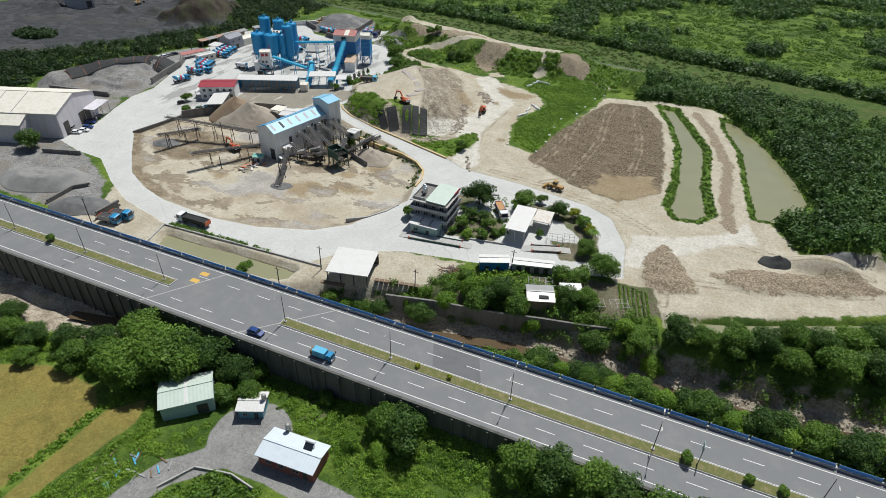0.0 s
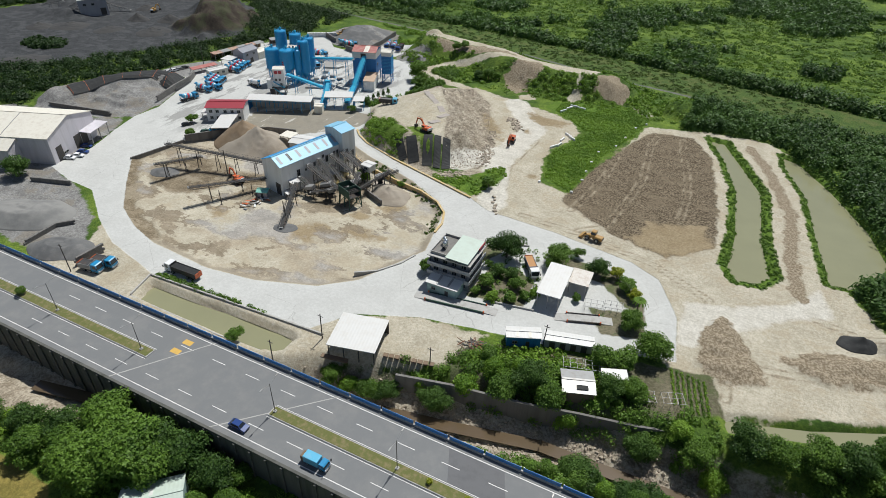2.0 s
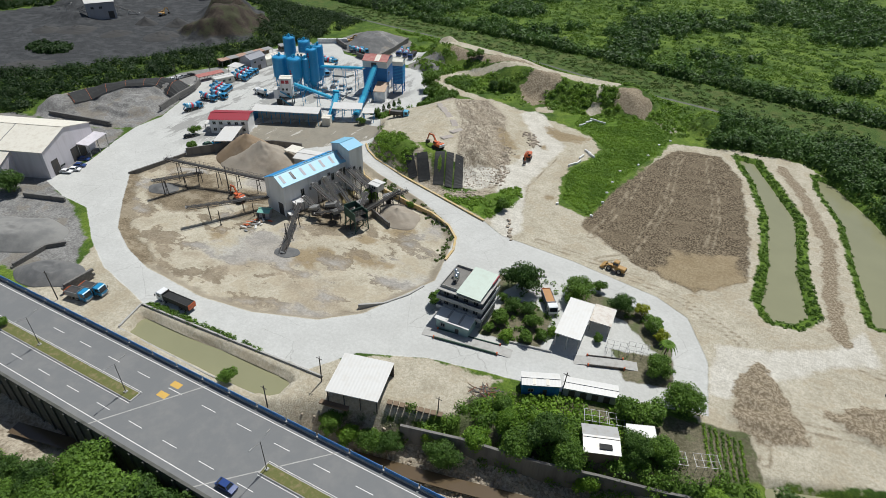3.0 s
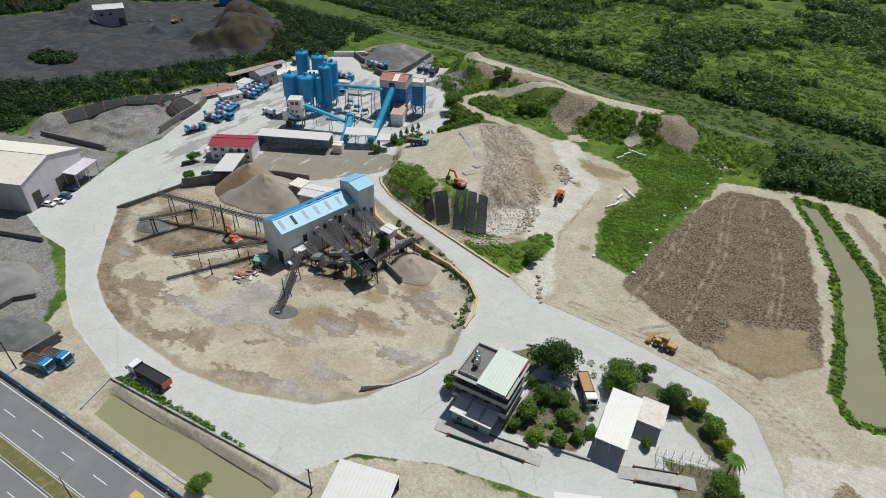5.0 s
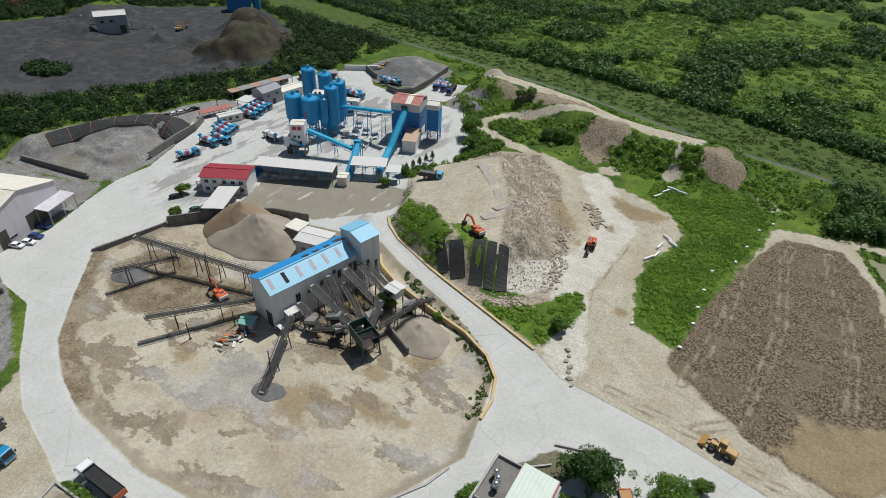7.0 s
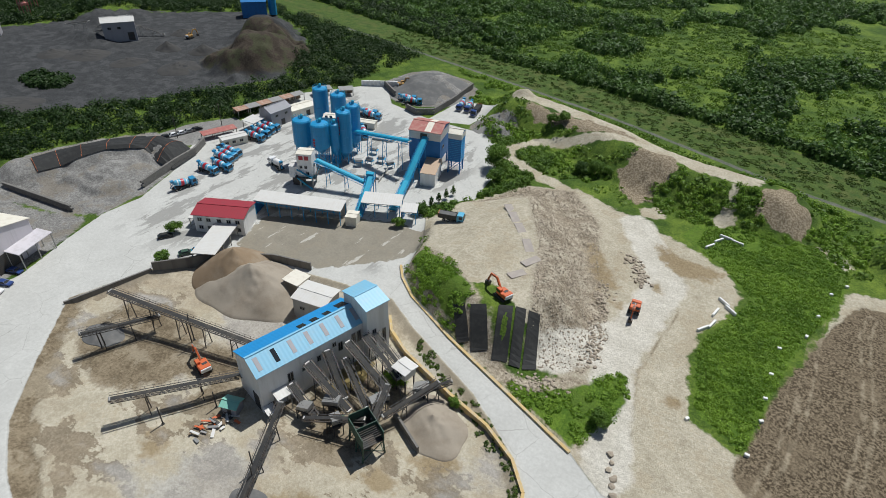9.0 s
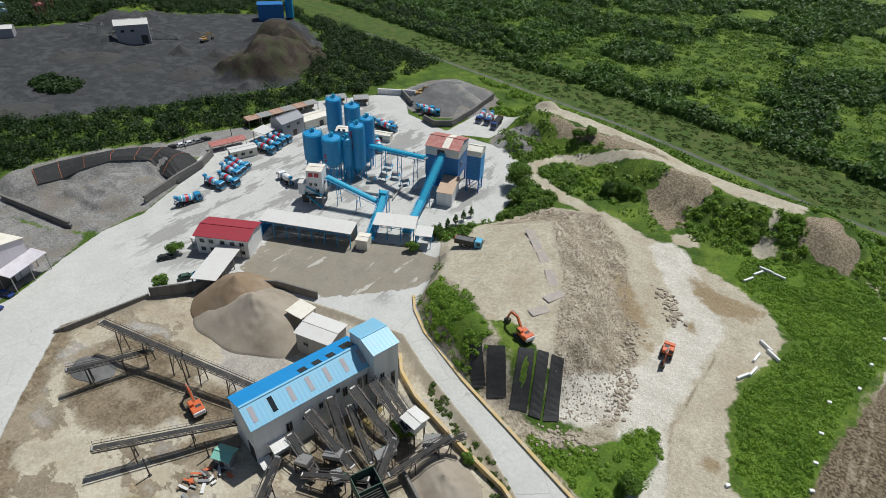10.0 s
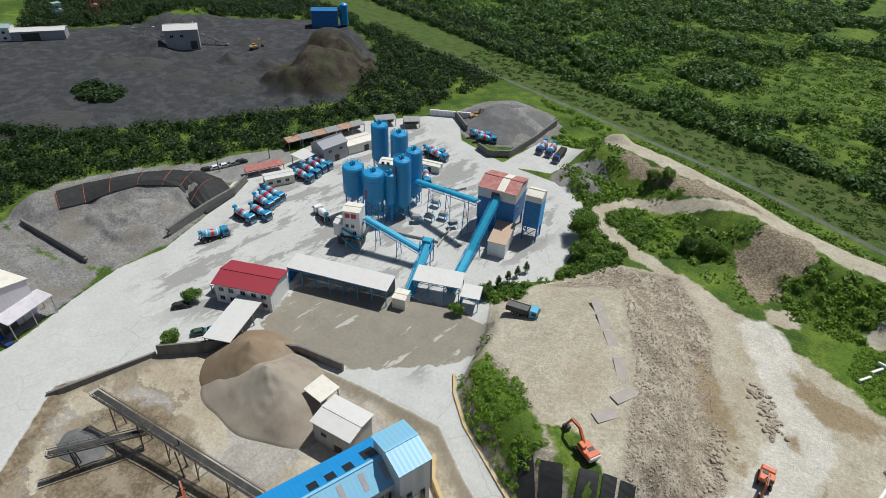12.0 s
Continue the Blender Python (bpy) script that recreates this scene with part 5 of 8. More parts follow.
def excavator(m, words="orange-red tracked excavator with its arm lowered", colour=None, reach=1.0):
    colour = colour or ORANGE
    v = thing("excavator", m, words, "excavator", "excavators")
    for s in (-1, 1):
        ring = [(-2.1, 0.5), (-1.7, 0.05), (1.7, 0.05), (2.1, 0.5), (1.7, 0.95), (-1.7, 0.95)]
        g = Geo()
        g.add([(x, s * 1.2 + k * 0.3, z) for k in (-1, 1) for x, z in ring], [tuple(range(6)), tuple(reversed(range(6, 12)))] + [(i, 6 + i, 6 + (i + 1) % 6, (i + 1) % 6) for i in range(6)])
        part("track", g, TYRE, v)
    part("undercarriage", Geo().box(0, 0, 0.5, 2.2, 2.0, 0.55).tube((0, 0, 0.9), (0, 0, 1.25), 0.9, None, 14), DARK_STEEL, v)
    house = part("house", Geo().box(-0.5, 0, 1.25, 3.6, 2.6, 0.9, bevel=0.12).box(-1.7, 0, 1.9, 1.3, 2.6, 0.55, bevel=0.15), colour, v)
    part("engine_cover", Geo().box(-0.9, -0.4, 2.12, 1.4, 1.2, 0.12), DARK_STEEL, house)
    part("counterweight", Geo().box(-2.35, 0, 1.3, 0.45, 2.5, 1.0, bevel=0.12), CAR_WHITE, house)
    part("cab", Geo().box(0.55, 0.8, 1.3, 1.5, 0.95, 1.6, bevel=0.1), colour, house)
    part("cab_glass", Geo().box(0.65, 0.8, 1.95, 1.45, 0.99, 0.75), GLASS_DARK, house)
    k = reach
    boom = part("boom", Geo().beam((1.0, -0.1, 1.8), (3.0 * k, -0.1, 4.3), 0.42, 0.6).beam((3.0 * k - 0.1, -0.1, 4.3), (5.4 * k, -0.1, 4.0), 0.4, 0.5), colour, v)
    part("stick", Geo().beam((5.2 * k, -0.1, 4.3), (6.4 * k, -0.1, 1.4), 0.32, 0.4), colour, v)
    part("cylinder", Geo().tube((1.6, -0.4, 1.9), (3.2 * k, -0.4, 3.8), 0.1, None, 8).tube((3.2 * k, -0.1, 4.9), (5.2 * k, -0.1, 4.8), 0.09, None, 8), GREY_STEEL, boom)
    part("bucket", Geo().slab([(5.6 * k, -0.65), (6.9 * k, -0.65), (6.9 * k, 0.45), (5.6 * k, 0.45)], [0.35, 0.1, 0.1, 0.35], [1.3, 1.1, 1.1, 1.3]), DARK_STEEL, v)
    return v


def wheel_loader(m, words="yellow wheel loader with a raised front bucket"):
    v = thing("wheel_loader", m, words, "wheel loader", "wheel loaders")
    part("rear_frame", Geo().box(-1.7, 0, 0.9, 3.2, 1.9, 1.1, bevel=0.15), YELLOW, v)
    part("engine_grille", Geo().box(-3.3, 0, 1.0, 0.1, 1.5, 0.8), DARK_STEEL, v)
    part("front_frame", Geo().box(1.2, 0, 0.8, 2.0, 1.1, 0.9, bevel=0.1), YELLOW, v)
    c = part("cab", Geo().box(-0.2, 0, 1.9, 1.5, 1.6, 1.6, bevel=0.1), YELLOW, v)
    part("cab_glass", Geo().box(-0.2, 0, 2.3, 1.54, 1.64, 0.85), GLASS_DARK, c)
    for s in (-1, 1):
        part("lift_arm", Geo().beam((0.8, s * 0.6, 1.8), (3.0, s * 0.6, 0.9), 0.2, 0.4), YELLOW, v)
    part("bucket", Geo().slab([(2.9, -1.5), (4.2, -1.5), (4.2, 1.5), (2.9, 1.5)], [0.3, 0.2, 0.2, 0.3], [1.4, 0.45, 0.45, 1.4]), YELLOW, v)
    for x in (1.5, -1.7):
        for s in (-1, 1):
            wheel(v, x, s * 1.05, 0.75, 0.55)
    return v

# ---- heaps ----
def heap(name, x, y, rx, ry, h, material, words, turn=0, z=0.0, seed=3, top=0.0):
    """A poured heap with slumped, uneven flanks."""
    nr, na = 26, 64
    r, a = np.meshgrid(np.linspace(0, 1, nr), np.linspace(0, 6.28319, na, endpoint=False))
    px, py = r * np.cos(a) * rx, r * np.sin(a) * ry
    wob = (lattice(px + 50, py + 50, rx * 0.45, seed) - 0.5)
    prof = np.clip((1 - r) / (1 - top), 0, 1)
    pz = h * prof ** 1.05 * (1 + 0.6 * wob * np.minimum(1, 4 * (1 - r)) * r) - 0.5 * (r > 0.99) + (lattice(px, py, 1.3, seed + 1) - 0.5) * 0.7 * (1 - r)
    v = np.stack([px * (1 + 0.2 * wob), py * (1 + 0.2 * wob), pz], 2).reshape(-1, 3)
    f = [(i * nr + j, i * nr + j + 1, (i + 1) % na * nr + j + 1, (i + 1) % na * nr + j) for i in range(na) for j in range(nr - 1)]
    g = Geo().add(v.tolist(), f)
    me = g.mesh(name, True)
    me.materials.append(material)
    ob = new(name, me)
    ob.matrix_basis = pose(x, y, z, 0, 0, turn)
    return tagged(ob, words, "heap", "", "stuff")


GREY_SAND = paint("grey_aggregate", (0.24, 0.235, 0.22), (0.15, 0.15, 0.145), 0.95, grain=0.15, wear=0.9, bump=0.6)
DARK_GRAVEL = paint("dark_gravel", (0.13, 0.13, 0.128), (0.19, 0.185, 0.175), 0.95, grain=0.3, wear=0.9, bump=0.6)
PALE_SAND = paint("pale_gravel", (0.34, 0.295, 0.235), (0.24, 0.195, 0.145), 0.95, grain=0.15, wear=0.9, bump=0.6)
heap("sand_heap", -182, 191.5, 15, 12, 9.6, SAND, "heap of brown sand against the retaining wall", -20, -1.2, 31)
heap("gravel_heap", -173.6, 190.2, 16.5, 13, 9.3, PALE_SAND, "heap of pale grey gravel beside the sand", 10, -1.2, 33)
heap("stone_heap", -107.5, 182, 10, 7, 3.4, PALE_SAND, "low heap of crushed grey stone under the conveyor", -30, -1.2, 35)
heap("dark_heap", -190, 156, 6, 4, 1.6, DARK_GRAVEL, "low heap of dark sludge under a conveyor", 15, -1.2, 37)
heap("dark_heap", -126, 147, 4.2, 2.8, 0.8, DARK_GRAVEL, "low heap of dark gravel at the conveyor foot", 15, -1.2, 39)
heap("grey_heap", -203, 112, 17, 10, 3.2, GREY_SAND, "broad low heap of blue-grey crushed stone beside the highway", 15, 0, 41, 0.45)
heap("grey_heap", -175, 104.5, 11, 6, 2.6, DARK_GRAVEL, "broad low heap of dark grey stone beside the highway", 15, 0, 43, 0.4)
heap("grey_heap", -226, 348, 20, 23, 5.0, DARK_GRAVEL, "dark grey aggregate heap inside a block wall", 20, 0, 45, 0.35)

block_wall_later = [(-163.6, 101.5), (-163.4, 110.0)]

heap("tarp_heap", 38.5, 171.5, 5.5, 3.5, 2.6, BLACK, "earth heap under a black sheet", 20, 0, 47)
heap("soil_heap", 58, 182, 8, 4, 3.4, DARK_GRAVEL, "dark brown soil heap beside the track", 20, 0, 49)
heap("stone_heap", -174, 322, 9, 5, 3.0, GREY_SAND, "grey sand heap between low bay walls", 20, 0, 53)
# ---- processing hall with the blue roof ----
PLANT_TURN = 76.5
plant_m = pose(-140.8, 177.4, 0, 0, 0, PLANT_TURN)
lights = [(-1, -12.3 + i * 4.1, 0.5, 0.5, 0.32, GREY_SHEET if i != 1 else GLASS_DARK) for i in range(7)]
lights += [(1, x, 0.72, 0.9, 0.16, GLASS_DARK) for x in (0.5, 3.8, 7.2)] + [(1, 11.5, 0.6, 1.3, 0.22, GLASS_DARK)]
# east slope takes the paler blue, west slope the deeper one
gable_house("processing_hall", plant_m, 27.6, 10.2, 10.3, 12.8, WHITE_WALL, (SKY_BLUE, BRIGHT_BLUE), "tall white crushing hall with a blue metal roof, paler on one slope", "industrial hall", 0.25, -1.5, lights,
            [("s", -6.5, 4.2, 1.3, 2.6), ("s", -3.2, 5.2, 0.7, 1.0), ("s", 0.8, 5.6, 0.9, 1.6), ("s", 3.2, 5.0, 1.2, 2.4), ("s", 5.0, 7.4, 0.9, 1.2), ("s", 6.6, 5.2, 1.1, 2.6), ("s", 10.3, 5.0, 1.0, 3.2), ("s", 11.8, 5.0, 1.0, 3.2)],
            [("w", -2.6, -1.2, 2.6, 4.6), ("s", -11.8, -1.2, 1.6, 2.4)], 0.42)
gable_house("hall_tower", pose(-134.6, 192.4, 0, 0, 0, PLANT_TURN), 6.2, 9.2, 15.0, 16.2, WHITE_WALL, SKY_BLUE, "white sheet-metal lift tower with a sky blue roof", "tower", 0.3, -1.5, (), [("s", -1.2, 3.0, 1.0, 5.2), ("s", 1.6, 2.6, 1.0, 4.4), ("e", -2.5, 8.0, 1.0, 1.6)], [], 0.5)
for dx, dy, w in ((-12.8, -6.3, 2.4), (-9.6, -6.5, 3.6)):
    p = plant_m @ Vector((dx, dy, 0))
    canopy("lean_to", pose(p.x, p.y, -1.2, 0, 0, PLANT_TURN), w, 2.8, 5.0 if dx > -12 else 1.9, WHITE, "small white lean-to roof against the hall", 2, 0.5, None, base=0)
CONVEYORS = [((-123.1, 172.7, 1.6), (-135.8, 173.6, 7.6), 1.3, 2), ((-126.1, 174.7, 1.6), (-134.6, 178.6, 8.0), 1.3, 1), ((-119.8, 181.2, 3.4), (-132.6, 183.3, 8.2), 1.3, 2), ((-118.6, 184.4, 4.2), (-131.0, 187.3, 8.4), 1.2, 2), ((-119.3, 186.6, 4.6), (-130.0, 190.0, 7.0), 1.1, 1),
             ((-116.1, 175.5, 2.0), (-110.5, 188.2, 5.0), 1.1, 2), ((-116.3, 172.6, 4.0), (-118.8, 180.5, 5.6), 1.0, 1), ((-129.5, 165.6, 1.8), (-117.4, 171.2, 4.6), 1.0, 2), ((-126.4, 145.6, -0.6), (-133.9, 163.8, 5.4), 1.1, 2),
             ((-151.0, 173.0, 4.2), (-193.3, 162.4, 7.2), 1.3, 5), ((-180.2, 166.2, 3.2), (-186.6, 150.4, 5.4), 1.1, 2), ((-147.6, 167.2, 2.6), (-163.0, 143.6, 5.4), 1.2, 2), ((-128.0, 167.5, 1.0), (-136.5, 169.0, 4.5), 1.0, 1), ((-114.2, 184.6, 2.0), (-108.6, 190.6, 4.4), 0.9, 1), ((-121.0, 176.0, 1.0), (-131.5, 181.0, 5.5), 0.9, 1)]
for p, q, w, n in CONVEYORS:
    conveyor(p, q, "dark steel belt conveyor on trestles at the crushing hall", w, None, n)
for x, y, h in ((-170.5, 168.2, 8.5), (-168.8, 166.6, 8.0), (-186.0, 153.5, 6.0), (-154.5, 148.5, 5.5), (-130.0, 152.0, 6.5), (-128.2, 150.4, 5.5), (-149.0, 158.0, 5.0), (-121.5, 181.0, 7.0), (-116.0, 181.5, 6.5)):
    tagged(part("steel_post", Geo().tube((0, 0, -0.3), (0, 0, h), 0.16, 0.13, 8).box(0, 0, 0, 0.6, 0.6, 0.1), DARK_STEEL, None, m=pose(x, y, -1.2)), "rusty upright steel post beside a conveyor", "post", "steel posts")
structure("water_pit", Geo().slab([(-133, 177), (-128.5, 176.5), (-127.5, 182), (-129, 188.5), (-132.5, 189), (-134, 183)], -1.25, -0.98), water_material("ochre_water", (0.24, 0.19, 0.085)), "ochre puddle under the conveyors", "water")
for i in range(30):
    x, y = -146.4 + rng.normal() * 1.2 + i * 0.06, 151.0 + i * 0.26 + rng.normal() * 0.7
    ob = part("scrap_sheet", Geo().box(0, 0, 0, rng.uniform(1.0, 2.8), rng.uniform(0.25, 0.9), 0.1, bevel=0.02), (GREY_STEEL, ORANGE, WOOD, WHITE, DARK_STEEL)[i % 5], None, m=pose(x, y, -1.05 + 0.12 * (i % 4), rng.uniform(-8, 8), rng.uniform(-8, 8), rng.uniform(0, 180)))
    tagged(ob, "loose rusty sheet on the scrap pile by the hut", "scrap", "scrap sheets")
# green hopper and screens
hop = thing("hopper", pose(-115.6, 169.6, -1.2, 0, 0, -24), "dark green steel feed hopper on braced legs", "hopper")
for x in (-3.2, 0, 3.2):
    for y in (-2.2, 2.2):
        part("leg", Geo().beam((x, y * 1.15, -0.2), (x, y, 4.2), 0.28, 0.28), GREEN_STEEL, hop)
    part("brace", Geo().beam((x, -2.3, 0.6), (x, 2.2, 4.0), 0.14, 0.14).beam((x, 2.3, 0.6), (x, -2.2, 4.0), 0.14, 0.14), GREEN_STEEL, hop)
for y in (-2.2, 2.2):
    part("brace", Geo().beam((-3.2, y, 0.6), (0, y, 4.0), 0.14, 0.14).beam((3.2, y, 0.6), (0, y, 4.0), 0.14, 0.14).beam((-3.3, y, 4.2), (3.3, y, 4.2), 0.25, 0.3), GREEN_STEEL, hop)
for nm, ring, top in (("side_plate", [(-3.4, -2.4), (3.4, -2.4), (3.4, -2.25), (-3.4, -2.25)], 7.2), ("side_plate", [(-3.4, 2.25), (3.4, 2.25), (3.4, 2.4), (-3.4, 2.4)], 7.2), ("end_plate", [(-3.4, -2.25), (-3.25, -2.25), (-3.25, 2.25), (-3.4, 2.25)], 7.8), ("end_plate", [(0.2, -2.25), (0.35, -2.25), (0.35, 2.25), (0.2, 2.25)], 7.2)):
    part(nm, Geo().slab(ring, 4.2, top), GREEN_STEEL, hop)
part("floor_plate", Geo().box(0, 0, 4.3, 6.6, 4.5, 0.15), DARK_STEEL, hop)
for i in range(6):
    part("grid_bar", Geo().beam((0.6 + i * 0.5, -2.2, 6.2), (0.6 + i * 0.5, 2.2, 6.2), 0.12, 0.2), DARK_STEEL, hop)
for x, y, turn, s in ((-127.5, 172.0, 20, 1.0), (-123.5, 169.0, -30, 0.8), (-119.5, 178.5, 60, 1.1), (-114.0, 186.5, 30, 0.9), (-131.0, 167.5, 10, 0.8)):
    v = thing("screen_unit", pose(x, y, -1.2, 0, 0, turn), "grimy steel screening unit on a frame among the conveyors", "machine", "screening units")
    part("frame", Geo().beam((-1.6, -1, -0.2), (-1.6, -1, 3), 0.2, 0.2).beam((1.6, -1, -0.2), (1.6, -1, 3), 0.2, 0.2).beam((-1.6, 1, -0.2), (-1.6, 1, 3), 0.2, 0.2).beam((1.6, 1, -0.2), (1.6, 1, 3), 0.2, 0.2).box(0, 0, 2.9, 3.6, 2.4, 0.2), DARK_STEEL, v)
    part("deck", Geo().slab([(-1.9 * s, -1.1), (1.9 * s, -1.1), (1.9 * s, 1.1), (-1.9 * s, 1.1)], [3.1, 3.6, 3.6, 3.1], [4.0, 4.9, 4.9, 4.0]), GREY_STEEL, v)
    part("motor", Geo().tube((0, 1.1, 3.4), (0, 1.9, 3.4), 0.4, None, 10), GREEN_STEEL, v)
    part("chute", Geo().slab([(-0.7, -0.7), (0.7, -0.7), (0.7, 0.7), (-0.7, 0.7)], 0.9, 2.9), DARK_STEEL, v)
gable_house("control_hut", pose(-118.4, 186.4, 4.0, 0, 0, -8), 3.4, 3.4, 2.5, 2.7, CREAM, WHITE, "small white control hut on steel legs", "hut", 0.5, 0, (), [("s", 0, 0.9, 1.6, 1.0)], [])
for x, y in ((-1.4, -1.4), (1.4, -1.4), (-1.4, 1.4), (1.4, 1.4)):
    p = pose(-118.4, 186.4, 0, 0, 0, -8) @ Vector((x, y, 0))
    tagged(part("hut_leg", Geo().beam((0, 0, -1.5), (0, 0, 4.0), 0.25, 0.25), DARK_STEEL, None, m=pose(p.x, p.y, 0)), "dark steel leg under the control hut", "post", "hut legs")
canopy("canopy", pose(-162.6, 196, 0, 0, 0, 3), 5.6, 5.4, 4.8, CREAM, "white square canopy roof on steel posts", 2, 0.1)
gable_house("pump_house", pose(-153.2, 193.8, 0, 0, 0, 12), 9.4, 7.4, 5.2, 5.7, CONCRETE, WHITE, "low concrete shed with a white flat roof", "shed", 0.4, -1.5, (), [("s", -2, 2, 1.4, 1.0)], [("s", 1.5, -1, 2, 2.2)])
gable_house("green_hut", pose(-145.4, 159.6, -1.2, 0, 0, 20), 3.4, 2.8, 2.6, 3.1, GREY_SHEET, paint("mint_sheet", (0.22, 0.52, 0.42), (0.3, 0.42, 0.36), 0.5, ribs=0.6), "small hut with a mint green roof", "hut", 0.4, 0, (), [], [("s", 0, 0, 0.9, 2)])
# ramp and pit walls
def wall_run(name, points, z0, z1, thick, material, words):
    for (ax, ay), (bx, by) in zip(points, points[1:]):
        nx, ny = -(by - ay), bx - ax
        k = thick / 2 / math.hypot(nx, ny)
        structure(name, Geo().slab([(ax + nx * k, ay + ny * k), (ax - nx * k, ay - ny * k), (bx - nx * k, by - ny * k), (bx + nx * k, by + ny * k)], z0, z1), material, words, "wall")


wall_run("wall_ramp", [(-115.8, 179.0), (-106.0, 174.4)], -1.6, 0.8, 0.5, CONCRETE_DARK, "stained concrete ramp wall beside the stone heap")
wall_run("wall_pit", [(-207.4, 156.0), (-202.4, 178.0)], -1.6, 0.7, 0.5, CONCRETE_DARK, "low dark concrete edge wall of the pit")
wall_run("wall_sand", [(-202.2, 178.4), (-191.0, 192.6), (-178, 201.6), (-166.5, 205.0)], -1.6, 2.6, 0.5, CONCRETE_DARK, "dark concrete retaining wall behind the sand heap")
KERB_YELLOW = paint("yellow_kerb", (0.56, 0.40, 0.17), (0.50, 0.46, 0.38), 0.8, grain=0.7, wear=0.9)
wall_run("kerb_east", [(-147, 222), (-143.2, 217.7), (-136, 212.6), (-119, 205.4), (-98, 198.2), (-80, 192)], -0.2, 0.55, 0.7, KERB_YELLOW, "worn yellow concrete kerb beside the haul road")
wall_run("kerb_west", [(-136, 203), (-132.4, 199), (-124.8, 195), (-109, 190.4), (-97.5, 187.8), (-88.9, 183.6), (-83.6, 178.2), (-81.3, 172), (-81.0, 166)], -1.4, 0.5, 0.7, KERB_YELLOW, "worn yellow concrete kerb at the edge of the pit")
wall_run("kerb_islet", [(-92, 136), (-86.5, 140), (-82.4, 146.5), (-80.6, 152)], -1.4, 0.3, 0.5, CONCRETE, "low concrete edging with weeds at the pit corner")

# ---- concrete batching plant ----
BATCH_TURN = 24.0


def silo(x, y, r, top, legs, words, bars=()):
    """Cement silo: shell with cone, roof rail, filter, bands and a braced leg frame."""
    s = thing("cement_silo", pose(x, y, 0, 0, 0, BATCH_TURN), words, "silo", "blue cement silos")
    cone = legs - 0.4
    part("shell", Geo().lathe(0, 0, [(0.4, max(1.2, cone - 2.4)), (r, cone + 0.8), (r, top - 1.0), (r * 0.9, top - 0.55), (0.5, top)], 26), BLUE_SILO, s, smooth=False)
    for k in range(1, 5):
        z = cone + 0.8 + (top - cone - 1.8) * k / 5
        part("band", Geo().lathe(0, 0, [(r + 0.01, z), (r + 0.07, z), (r + 0.07, z + 0.12), (r + 0.01, z + 0.12)], 26), BLUE_SILO, s)
    g = Geo()
    for i in range(20):
        a, b = 6.28319 * i / 20, 6.28319 * (i + 1) / 20
        p, q = (r * 0.97 * math.cos(a), r * 0.97 * math.sin(a)), (r * 0.97 * math.cos(b), r * 0.97 * math.sin(b))
        g.beam((*p, top - 1.0), (*p, top + 0.2), 0.07, 0.07)
        for h in (-0.4, 0.2):
            g.beam((*p, top + h), (*q, top + h), 0.06, 0.06)
    part("guard_rail", g, BELT_BLUE, s)
    part("filter", Geo().lathe(0.2, 0, [(0.6, top - 0.2), (0.6, top + 1.1), (0.35, top + 1.4)], 12).box(-1.0, 0.5, top - 0.5, 0.5, 0.5, 0.9), BELT_BLUE, s)
    for i in range(4):
        a = 6.28319 * (i + 0.5) / 4
        px, py = r * 0.82 * math.cos(a), r * 0.82 * math.sin(a)
        part("leg", Geo().beam((px, py, -0.2), (px, py, cone + 1.2), 0.35, 0.35), BLUE_SILO, s)
        b = 6.28319 * (i + 1.5) / 4
        qx, qy = r * 0.82 * math.cos(b), r * 0.82 * math.sin(b)
        n = max(1, int(cone / 3))
        g = Geo()
        for k in range(n):
            z0, z1 = cone * k / n + 0.2, cone * (k + 1) / n
            g.beam((px, py, z0), (qx, qy, z1), 0.12, 0.12).beam((px, py, z1), (qx, qy, z0), 0.12, 0.12).beam((px, py, z1), (qx, qy, z1), 0.16, 0.16)
        tagged(part("brace", g, BLUE_SILO, s), "", "", "", "stuff")
    g = Geo()
    for sgn in (-0.22, 0.22):
        g.beam((r + 0.2, sgn, 0), (r + 0.2, sgn, top), 0.06, 0.06)
    for i in range(int(top / 0.8)):
        g.beam((r + 0.2, -0.22, 0.5 + i * 0.8), (r + 0.2, 0.22, 0.5 + i * 0.8), 0.05, 0.05)
    part("ladder", g, BELT_BLUE, s)
    for dz, w, h, mat in bars:
        a = radians(-88 - BATCH_TURN)
        m = pose((r + 0.04) * math.cos(a), (r + 0.04) * math.sin(a), dz, 0, 0, math.degrees(a) + 90)
        part("lettering_bar", Geo().box(0, 0, 0, w, 0.06, h), mat, s, "faded red bar of unreadable lettering", m=m)
    return s


RED_MARK = paint("red_mark", (0.45, 0.04, 0.05), (0.3, 0.1, 0.12), 0.6)
marks = [(z, 0.9, 0.8, RED_MARK) for z in (12.6, 11.5, 10.4, 9.3)]
silo(-216.6, 252.6, 3.45, 17.8, 7.5, "large blue cement silo on braced steel legs")
silo(-209.0, 254.2, 3.5, 17.8, 8.0, "large blue cement silo with a faded red mark", marks[1:])
silo(-205.3, 257.6, 1.7, 17.2, 7.0, "slim blue silo standing between larger ones")
silo(-204.8, 262.4, 2.8, 20.8, 4.5, "tall slender blue cement silo with red lettering bars", [(z, 0.8, 0.9, RED_MARK) for z in (18.0, 16.8, 15.6, 14.4, 13.2, 12.0)])
silo(-207.6, 270.6, 2.65, 20.0, 4.5, "tall slender blue cement silo behind the tower")
silo(-232.4, 278.6, 3.05, 18.6, 5.0, "large blue cement silo at the back of the yard")
